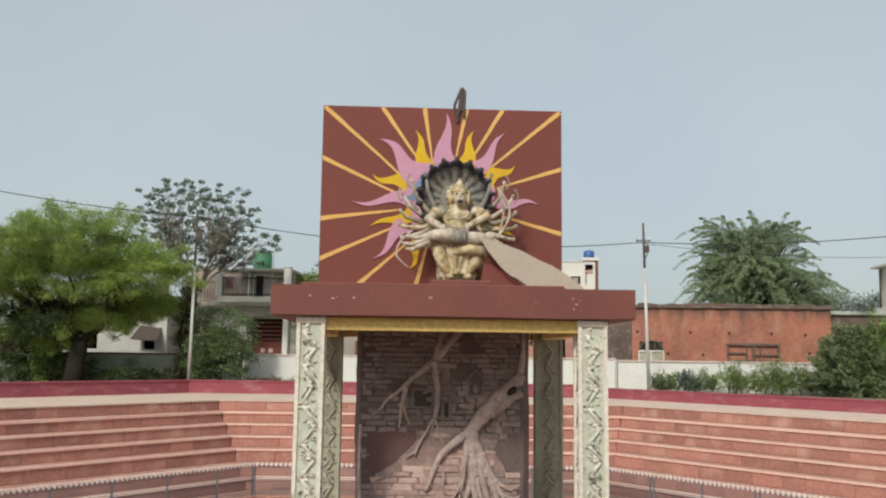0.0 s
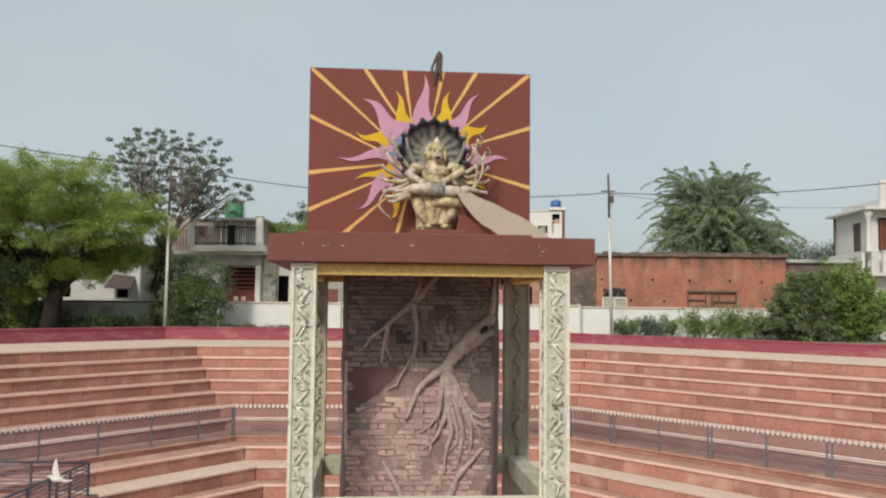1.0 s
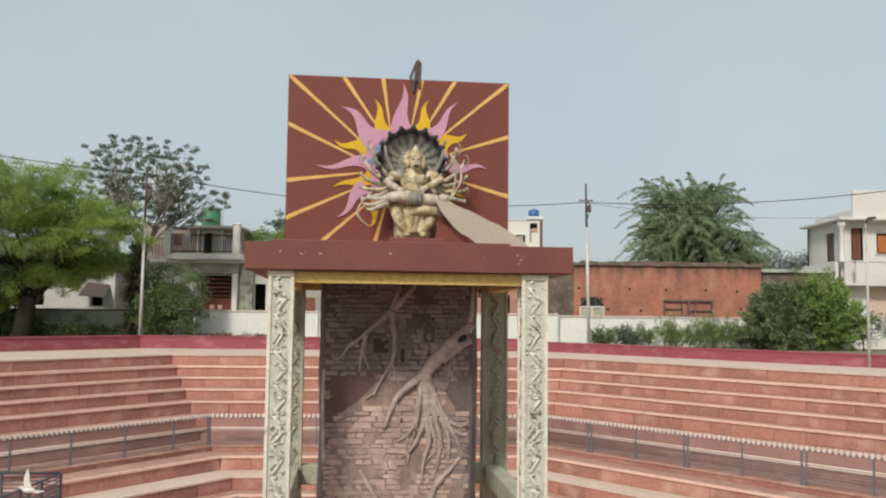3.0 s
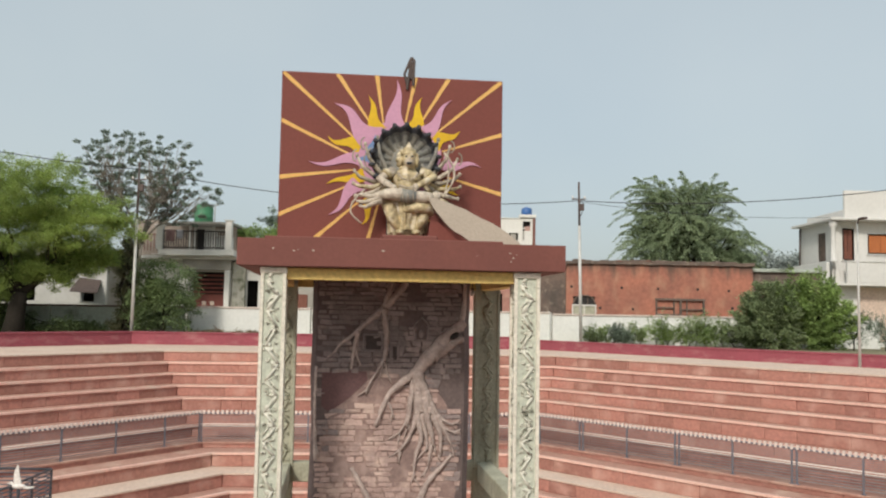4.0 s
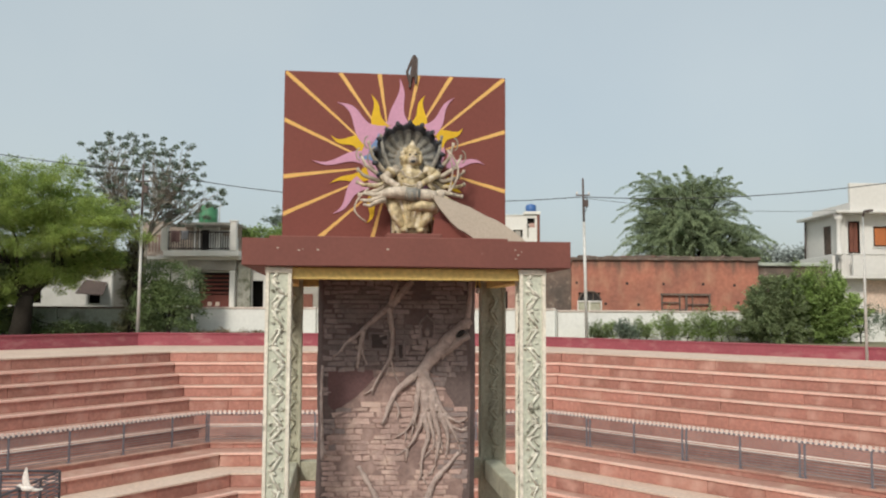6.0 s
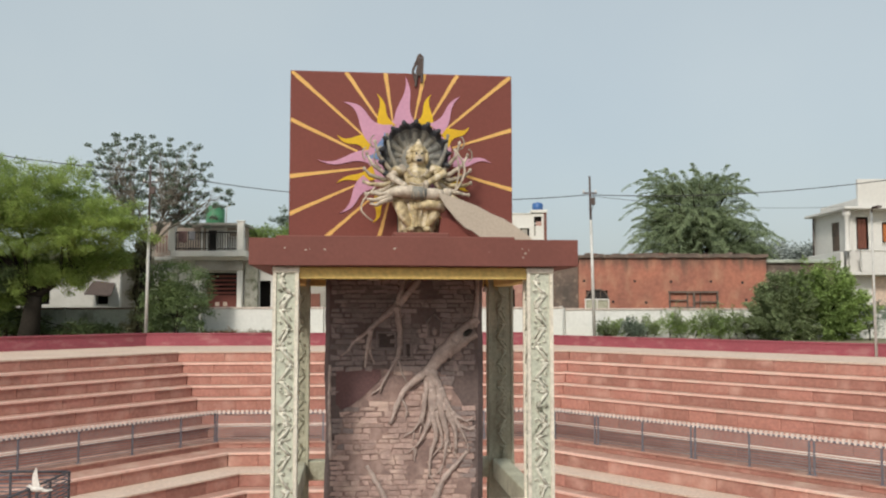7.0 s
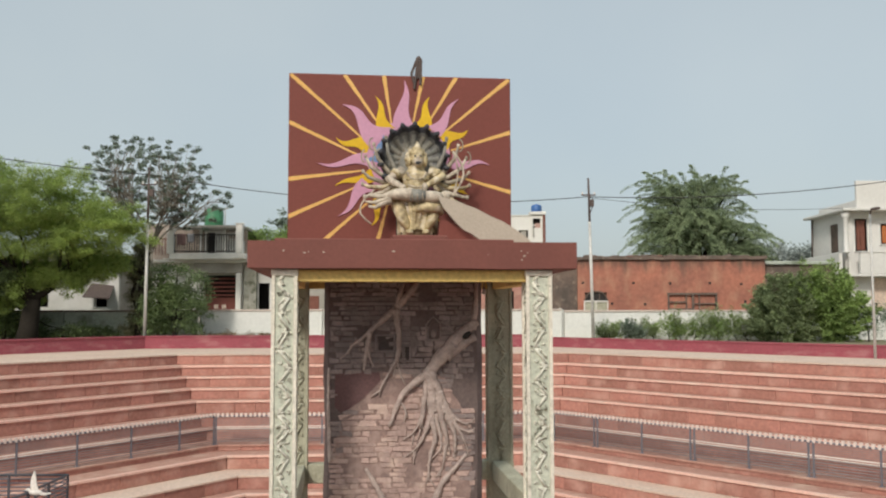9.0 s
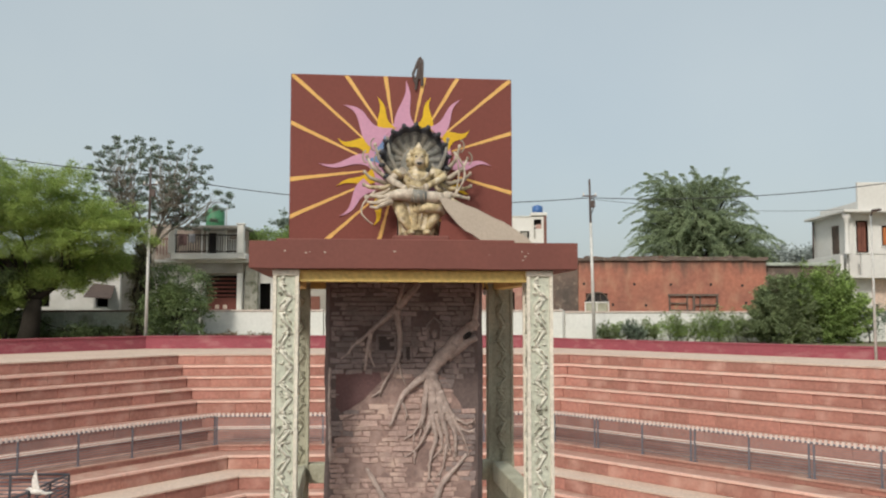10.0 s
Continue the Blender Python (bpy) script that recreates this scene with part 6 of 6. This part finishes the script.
    bm = bmesh.new()
    tube(bm, [(X0 - 0.02, Y0 - 0.2, 7.3), (X0 - 0.02, Y0 - 0.2, 3.7)], 0.05, n=8)
    part("drainpipe", bm, M_VILLA, h, smooth=True)


white_villa()


def far_house():
    h = thing("far_white_house", "small distant white house with a rooftop stair room", "house")
    bm = bmesh.new()
    holed_front(bm, 4.0, 8.3, 0.12, 10.5, 80.0, 80.3, [(7.12, 8.5, 7.98, 9.2), (4.5, 5.0, 5.5, 6.5)])
    part("front_wall", bm, M_HOUSE, h)
    for x in (4.0, 9.0):
        part("side_wall", block(x, 80.3, 0.12, x + 0.3, 88, 9.6), M_HOUSE, h)
    part("back_wall", block(4.0, 88, 0.12, 9.3, 88.3, 9.6), M_HOUSE, h)
    part("room_shade", block(4.4, 81.5, 0.13, 8.9, 81.6, 9.5), M_DARK, h)
    part("roof", block(4.05, 80.31, 9.6, 9.3, 88.4, 9.75), M_HOUSE, h)
    part("parapet_cap", block(3.9, 79.92, 10.5, 8.28, 80.36, 10.6, bevel=0.02), M_HOUSE, h)
    for c in ((7.04, 8.42, 7.12, 9.28), (7.98, 8.42, 8.06, 9.28), (7.12, 9.2, 7.98, 9.28), (7.12, 8.42, 7.98, 8.5)):
        part("window_frame", block(c[0], 79.95, c[1], c[2], 80.05, c[3]), M_HOUSE, h)
    part("window_shutter", block(7.3, 80.1, 8.52, 7.8, 80.15, 9.18), M_HOUSE_GREY, h)
    # stair room: dark opening, half-height screen, shaded corner pier
    bm = bmesh.new()
    holed_front(bm, 8.31, 9.3, 0.12, 10.5, 79.9, 80.15, [(8.4, 9.4, 9.1, 10.28)])
    part("stair_room_wall", bm, M_HOUSE, h)
    part("screen", block(8.6, 80.0, 9.41, 9.09, 80.06, 9.82), M_HOUSE_PINK, h)
    part("stair_room_shade", block(8.35, 80.6, 9.3, 9.2, 80.66, 10.45), M_DARK, h)
    part("downpipe", block(8.38, 79.82, 8.5, 8.52, 79.9, 9.4), M_HOUSE_GREY, h)
    part("corner_pier", block(9.31, 79.85, 0.12, 9.56, 80.5, 10.6, bevel=0.02), M_SHUTTER, h, "dark brown corner pier")
    part("stair_room_slab", block(8.1, 79.75, 10.605, 9.62, 81.2, 10.9, bevel=0.03), M_HOUSE, h)


far_house()
water_tank("water_tank", 8.8, 80.5, 10.91, 0.5, 0.75, M_TANK_B, "blue plastic rooftop water tank")


# ---- trees and shrubs ----
def leaf_mesh(name, centres, spread, count, size, droop, seed, material, parent, label="", stretch=2.6, spray=0.0, heart=(0, 0, 0), lift=0.0):
    """A crown of many small separate leaves gathered in clumps."""
    g = np.random.default_rng(seed)
    centres = np.asarray(centres)
    pick = g.integers(0, len(centres), count)
    off = g.normal(size=(count, 3))
    off /= np.maximum(np.linalg.norm(off, axis=1, keepdims=True), 1e-6)
    rad = np.abs(g.normal(0.75, 0.35, (count, 1)))
    sp = np.asarray(spread)
    p = centres[pick] + off * rad * sp
    if spray:
        # leaves strung along shoots that run outwards from the crown's heart
        ways = centres - np.asarray(heart)
        ways = ways / np.maximum(np.linalg.norm(ways, axis=1, keepdims=True), 1e-6) + g.normal(0, 0.45, centres.shape)
        ways[:, 2] += lift
        ways /= np.linalg.norm(ways, axis=1, keepdims=True)
        run = g.uniform(-0.35, 1.0, (count, 1)) * spray
        p = centres[pick] + ways[pick] * run + off * rad * sp * (1.05 - 0.75 * np.clip(run / spray, 0, 1))
        p[:, 2] -= droop * 0.35 * np.clip(run, 0, None)[:, 0] ** 2
        off = ways[pick] * 0.8 + off * 0.6
    out = off * np.array([1, 1, 0.35]) + g.normal(0, 0.4, (count, 3)) * np.array([1, 1, 0.6])
    out[:, 2] -= droop
    out /= np.linalg.norm(out, axis=1, keepdims=True)
    side = np.cross(out, g.normal(size=(count, 3)) * np.array([0.6, 0.6, 1.0]) + np.array([0, -0.25, 0.7]))
    side /= np.linalg.norm(side, axis=1, keepdims=True)
    ln = size * g.uniform(0.6, 1.4, (count, 1))
    w = ln / stretch
    verts = np.empty((count, 4, 3))
    verts[:, 0] = p
    verts[:, 1] = p + out * ln * 0.5 + side * w * 0.5
    verts[:, 2] = p + out * ln
    verts[:, 3] = p + out * ln * 0.5 - side * w * 0.5
    me = bpy.data.meshes.new(name)
    n = count * 4
    me.vertices.add(n)
    me.vertices.foreach_set("co", verts.reshape(-1))
    me.loops.add(n)
    me.loops.foreach_set("vertex_index", np.arange(n, dtype=np.int32))
    me.polygons.add(count)
    me.polygons.foreach_set("loop_start", np.arange(0, n, 4, dtype=np.int32))
    me.update(calc_edges=True)
    me.validate()
    me.materials.append(material)
    ob = new(name, me)
    ob.parent = parent
    if label:
        tagged(ob, label)
    return ob


def limb(bm, a, b, r0, r1, rng, kink=0.12, n=6):
    a, b = Vector(a), Vector(b)
    pts = []
    steps = 5
    length = (b - a).length
    for k in range(steps + 1):
        t = k / steps
        p = a.lerp(b, t)
        p.z += length * 0.10 * math.sin(math.pi * t)
        if 0 < k < steps:
            p += Vector((rng.uniform(-1, 1), rng.uniform(-1, 1), rng.uniform(-1, 1))) * kink * length * 0.35
        pts.append(p)
    tube(bm, pts, [r0 + (r1 - r0) * k / steps for k in range(steps + 1)], n=n)


def tree(name, label, base, fork, trunk_r, blobs, clumps, clump_r, leaves, leaf, material, seed, droop=0.2, limbs=14, shell=0.6, bark=None, stretch=2.6, category="tree", group="", apart=0.0, spray=0.0, lift=0.0):
    """A tapered trunk, limbs into the crown, and a ragged crown of leaves. blobs: (x, y, z, rx, ry, rz) of the crown's masses, from the base."""
    rng = random.Random(seed)
    root = thing(name, label, category, pose(*base), group)
    cents = []
    total = sum(b[3] * b[4] * b[5] for b in blobs)
    for b in blobs:
        for _ in range(max(2, round(clumps * b[3] * b[4] * b[5] / total))):
            d = Vector((rng.gauss(0, 1), rng.gauss(0, 1), rng.gauss(0, 1))).normalized()
            s = shell + (1 - shell) * rng.random()
            s *= rng.uniform(0.85, 1.12)
            c = (b[0] + d.x * b[3] * s, b[1] + d.y * b[4] * s, b[2] + d.z * b[5] * s)
            if apart and any(math.dist(c, o) < apart for o in cents):
                continue
            cents.append(c)
    bm = bmesh.new()
    fx = Vector((fork[0], fork[1], fork[2]))
    tube(bm, [(0, 0, -0.05), (fx.x * 0.3, fx.y * 0.3, fx.z * 0.35), (fx.x * 0.6, fx.y * 0.6, fx.z * 0.7), tuple(fx)], [trunk_r * 1.25, trunk_r, trunk_r * 0.9, trunk_r * 0.7], n=10)
    part("trunk", bm, bark or M_BARK, root, smooth=True)
    bm = bmesh.new()
    picks = rng.sample(range(len(cents)), min(limbs, len(cents)))
    mains = []
    for k, i in enumerate(picks):
        c = Vector(cents[i])
        if k < 6:
            limb(bm, fx, c, trunk_r * 0.5, trunk_r * 0.08, rng)
            mains.append(c)
        else:
            m0 = min(mains, key=lambda q: (q - c).length)
            limb(bm, fx.lerp(m0, rng.uniform(0.35, 0.7)), c, trunk_r * 0.22, trunk_r * 0.05, rng, n=5)
    part("branching", bm, bark or M_BARK, root, smooth=True)
    leaf_mesh("crown", cents, clump_r, leaves, leaf, droop, seed, material, root, stretch=stretch, spray=spray, heart=np.mean(cents, axis=0) - np.array([0, 0, 0.8]) * (spray > 0), lift=lift)
    return root


# broad feathery tree at the west end
tree("feathery_tree", "broad bright green feathery tree behind the parapet", (-20.2, 42.5, 0.12), (0.3, 0, 2.2), 0.46,
     [(0.0, -0.7, 6.6, 4.2, 3.4, 2.1), (3.2, -0.6, 5.7, 2.8, 2.4, 1.5), (-3.4, -0.6, 6.0, 3.6, 2.8, 1.9), (0.6, 1.9, 4.3, 3.9, 1.8, 1.4), (-6.4, 0.5, 5.4, 3.4, 2.6, 2.4), (-3.2, 2.0, 3.4, 2.8, 1.6, 1.5), (-1.3, 1.8, 3.2, 1.6, 1.2, 1.2), (2.6, 1.6, 3.9, 2.0, 1.4, 1.0), (-0.2, 0.5, 4.0, 3.2, 1.0, 1.1), (-2.2, -2.0, 5.0, 2.4, 1.4, 1.0), (1.6, 0.6, 3.5, 2.4, 0.9, 0.7), (1.3, 0.2, 3.3, 1.5, 0.8, 0.5), (1.0, 0.0, 3.2, 1.4, 0.7, 0.5), (0.5, -0.3, 3.4, 1.6, 0.8, 0.6), (-0.6, -0.5, 2.7, 0.9, 0.6, 0.8), (1.2, -2.0, 5.0, 2.4, 1.2, 0.8), (-1.0, 0.3, 2.9, 1.6, 0.8, 0.8), (-1.5, 0.5, 1.5, 1.0, 0.9, 1.4)],
     720, (0.62, 0.62, 0.36), 400000, 0.095, M_LEAF, 11, 0.3, 26, 0.4, stretch=2.4, spray=0.7)
# its dark leaf colour also imitates shade on the feathery tree's lower crown
tree("shrub", "dark green thicket, also standing for the tree's shaded lower crown", (-21.9, 43.7, 0.12), (0, 0, 1.0), 0.1,
     [(0, 0, 1.9, 1.5, 0.9, 1.6), (0.5, 0, 2.9, 1.1, 0.8, 1.0), (-1.6, 0, 1.6, 1.4, 0.9, 1.5), (1.6, 0, 0.7, 1.4, 0.6, 0.6), (0.4, 0.3, 3.6, 2.2, 0.8, 0.7), (2.6, 0.3, 3.3, 1.6, 0.7, 0.5), (-2.0, 0.2, 3.2, 1.6, 0.8, 1.0), (3.6, 0.2, 0.6, 1.4, 0.5, 0.5), (0.9, -2.6, 3.1, 0.9, 0.6, 0.8), (-0.3, -2.4, 2.7, 0.9, 0.6, 0.9)], 220, (0.3, 0.3, 0.26), 44000, 0.14, M_LEAF_DARK, 23, 0.3, 16, 0.4, category="shrub")
# tall open tree with tufted twig ends
tree("tufted_tree", "tall open tree with grey-green tufts at its twig ends", (-16.9, 50.0, 0.12), (0.2, 0, 5.4), 0.14,
     [(-1.3, 0, 9.65, 2.6, 2.2, 2.5), (0.8, 0, 9.35, 2.6, 2.2, 2.4), (3.0, 0, 7.9, 1.9, 1.7, 1.6), (-0.4, 0, 7.5, 2.5, 2.0, 1.5)],
     1500, (0.135, 0.135, 0.085), 25000, 0.115, M_LEAF_GREY, 6, 0.1, 260, 0.55, M_TWIG, stretch=1.8, apart=0.56)
tree("shrub", "dark green shrub growing round the utility pole", (-13.4, 43.8, 0.12), (0, 0, 1.0), 0.12,
     [(-0.2, 0, 1.9, 1.5, 1.2, 1.5), (0.7, 0, 1.4, 1.3, 1.0, 1.2), (-1.0, 0.3, 1.4, 1.0, 0.9, 1.2), (0.0, 0.2, 3.2, 1.1, 0.9, 1.0), (0.9, 0, 2.7, 1.0, 0.8, 0.9), (-0.9, 0.2, 3.0, 0.8, 0.8, 1.0)], 150, (0.3, 0.3, 0.22), 21000, 0.13, M_LEAF_THICKET, 21, 0.3, 14, category="shrub")
tree("creeper_tree", "dark trunk smothered in creeper beside the wall", (-15.6, 45.2, 0.12), (0.2, 0, 4.6), 0.3,
     [(-0.1, 0, 2.9, 0.6, 0.5, 2.5), (0.1, 0, 5.0, 0.5, 0.5, 1.0), (-0.9, -0.3, 4.1, 0.9, 0.6, 0.6), (-0.3, 0, 0.9, 0.8, 0.6, 0.6)], 100, (0.22, 0.22, 0.24), 11000, 0.13, M_LEAF_CREEP, 22, 0.5, 10)
# tree behind the brick building
tree("drooping_tree", "dense dark green drooping tree behind the brick building", (17.85, 60.0, 0.12), (0, 0, 4.0), 0.4,
     [(-0.7, 0, 8.0, 3.2, 2.8, 2.3), (1.9, 0, 6.7, 2.3, 2.2, 1.8), (-2.0, 0, 6.6, 2.0, 2.2, 2.0), (3.0, 0, 5.6, 1.3, 1.4, 0.9), (-2.6, 0, 9.9, 1.6, 1.5, 0.9), (0.2, 0, 10.2, 2.3, 1.8, 0.8), (-0.6, -1.6, 7.0, 2.5, 1.5, 2.0), (1.6, 0, 9.8, 1.5, 1.3, 0.8)],
     600, (0.17, 0.17, 0.14), 170000, 0.15, M_LEAF_DROOP, 31, 0.85, 170, 0.45, stretch=4.2, spray=1.8, lift=0.12)
# bright bush in front of the compound wall
tree("bush", "large bright green bush in front of the compound wall", (19.2, 43.6, 0.12), (-0.2, 0, 0.9), 0.12,
     [(0, 0, 2.0, 1.5, 1.3, 1.5), (0.9, 0, 1.4, 1.2, 1.2, 1.2), (-0.7, -0.2, 2.7, 0.8, 0.8, 1.0), (-0.1, 0, 0.8, 1.8, 1.2, 0.8), (0.5, 0, 2.5, 0.8, 0.7, 0.8)], 200, (0.27, 0.27, 0.2), 34000, 0.15, M_LEAF_BUSH, 41, 0.15, 24, 0.55, category="bush", spray=0.7, lift=0.45)
tree("bush", "dusty grey-green bush crowding the bright bush at the wall", (17.2, 43.7, 0.12), (0, 0, 0.9), 0.12,
     [(0, 0, 1.9, 1.4, 1.2, 1.4), (-0.8, 0, 1.4, 1.1, 1.1, 1.2), (0.5, 0, 2.4, 1.1, 0.9, 0.8), (0.1, 0, 0.8, 1.7, 1.1, 0.8)], 180, (0.27, 0.27, 0.2), 26000, 0.16, M_LEAF_MID, 42, 0.25, 24, 0.55, category="bush", spray=0.6, lift=0.35)
rs = random.Random(77)
for k in range(19):
    x = 8.0 + 0.42 * k + rs.uniform(-0.2, 0.2)
    s = (0.62 if x < 9.3 else 0.78 if x < 11.2 else 1.1) * rs.uniform(0.65, 1.2)
    mt = rs.choice((M_LEAF_BUSH, M_LEAF_MID, M_LEAF_MID, M_LEAF_GREY) if x < 11.2 else (M_LEAF_BUSH, M_LEAF_MID, M_LEAF_DARK, M_LEAF_MID))
    tree("shrub", "leggy green shrub along the compound wall", (x, 44.6 + rs.uniform(-0.4, 0.4), 0.12), (rs.uniform(-0.2, 0.2), 0, 0.25 * s), 0.025,
         [(0, 0, 0.7 * s, 0.7 * s, 0.5, 0.5 * s), (0.35 * s, 0, 0.4 * s, 0.5 * s, 0.4, 0.35 * s)], 24, (0.12, 0.12, 0.09), 1500, 0.10, mt, 60 + k, 0.1, 12, 0.2, category="shrub", group="wall shrubs", spray=0.6 * s, lift=0.55)
for k, (x, s) in enumerate(((21.2, 1.35), (22.8, 1.2))):
    tree("shrub", "grey-green shrub beside the bright bush at the wall", (x, 43.4, 0.12), (0, 0, 0.35 * s), 0.035,
         [(0, 0, 0.75 * s, 0.7 * s, 0.5, 0.5 * s), (0.3 * s, 0, 0.5 * s, 0.6 * s, 0.4, 0.4 * s)], 26, (0.13, 0.13, 0.1), 2000, 0.11, M_LEAF_GREY, 160 + k, 0.1, 14, 0.3, category="shrub", group="wall shrubs", spray=0.55 * s, lift=0.7)
for k, (x, y, s) in enumerate(((-27.5, 44.6, 0.7), (-25.6, 44.4, 0.55), (-23.4, 44.8, 0.6), (-21.2, 44.6, 0.55), (-19.2, 44.4, 0.6), (-17.3, 44.6, 0.6), (-11.2, 44.8, 0.35), (-9.4, 44.6, 0.35))):
    tree("shrub", "low scrub along the foot of the wall", (x, y, 0.12), (0, 0, 0.3 * s), 0.04,
         [(0, 0, 0.7 * s, 1.3, 0.6, 0.6 * s)], 26, (0.25, 0.25, 0.15), 2400, 0.12, M_LEAF_DRY if x > -12 else M_LEAF_DARK, 80 + k, 0.0, 8, 0.3, category="shrub", group="scrub")
tree("roadside_tree", "leafy green tree beside the balcony house", (-10.6, 58.0, 0.12), (0, 0, 3.5), 0.2,
     [(0, 0, 6.3, 2.4, 1.6, 1.1), (-1.2, 0, 6.0, 1.6, 1.4, 1.0), (1.6, 0, 5.6, 1.6, 1.4, 1.0)], 90, (0.4, 0.4, 0.3), 12000, 0.2, M_LEAF_BUSH, 97, 0.2, 14)
tree("sapling", "thin tufted sapling above the roofs", (-11.4, 62.0, 0.12), (0.1, 0, 6.5), 0.1,
     [(0, 0, 8.2, 0.9, 0.8, 0.9)], 14, (0.22, 0.22, 0.15), 700, 0.22, M_LEAF_GREY, 98, 0.2, 12, 0.3)
# far woods, the haze painted into their pale leaf colour
woods = thing("far_woods", "far horizon woods with haze painted into grey-green leaves", "woods", kind="stuff")
rw = random.Random(5)
cents = []
for k in range(420):
    x = rw.uniform(-160, 190)
    top = 15.5 if 66 < x < 84 else 7.0
    cents.append((x, 185 + rw.uniform(-12, 12), rw.uniform(0, 1) * (top + 2.5 * noise.noise((x * 0.15, 0, 0)))))
for k in range(420):
    x = rw.uniform(40, 64)
    cents.append((x, 125 + rw.uniform(-3, 3), rw.uniform(0.35, 1) * (10.8 + 1.6 * noise.noise((x * 0.4, 2.0, 0)))))
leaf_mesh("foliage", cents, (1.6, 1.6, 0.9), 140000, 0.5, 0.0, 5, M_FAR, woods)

# ---- bricks of the mural, laid last ----
BRICK_MESHES = [piece_mesh("brick", M_BRICK, 0.2, k) for k in range(14)]
BRICK_SUNLIT = [piece_mesh("brick", M_BRICK_SUNLIT, 0.2, k) for k in range(14)]
rb = random.Random(9)
z = 2.1
row = 0
while z > -1.25:
    hgt = rb.uniform(0.058, 0.086)
    x = MX0 + 0.07 - (0.16 if row % 2 else 0.0) * rb.uniform(0.6, 1.3)
    while x < MX1 - 0.08:
        w = rb.uniform(0.11, 0.28)
        a, b = max(x, MX0 + 0.075), min(x + w, MX1 - 0.075)
        cx, cz = (a + b) / 2, z - hgt / 2
        in_patch = -1.0 < cx < -0.45 and 0.28 < cz < 0.74
        worn = noise.noise((cx * 1.9, 4.0, cz * 2.6)) + 0.25 * noise.noise((cx * 6, 9.0, cz * 9)) > 0.24
        if b - a > 0.06 and not in_patch and not worn:
            # paler bricks under the roof's shadow line carry painted sunlight
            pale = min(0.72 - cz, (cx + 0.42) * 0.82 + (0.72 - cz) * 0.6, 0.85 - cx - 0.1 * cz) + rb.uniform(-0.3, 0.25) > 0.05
            brick = new("brick", rb.choice(BRICK_SUNLIT if pale else BRICK_MESHES))
            brick.parent = mural
            proud = rb.uniform(-0.004, 0.016)
            brick.matrix_basis = mup @ Matrix.Translation((cx, 0.02 - proud, cz)) @ Matrix.Rotation(rb.uniform(-0.04, 0.04), 4, "Y") @ Matrix.Diagonal((b - a - rb.uniform(0.004, 0.024), 0.06, hgt - rb.uniform(0.006, 0.018), 1))
        x += w
    z -= hgt
    row += 1
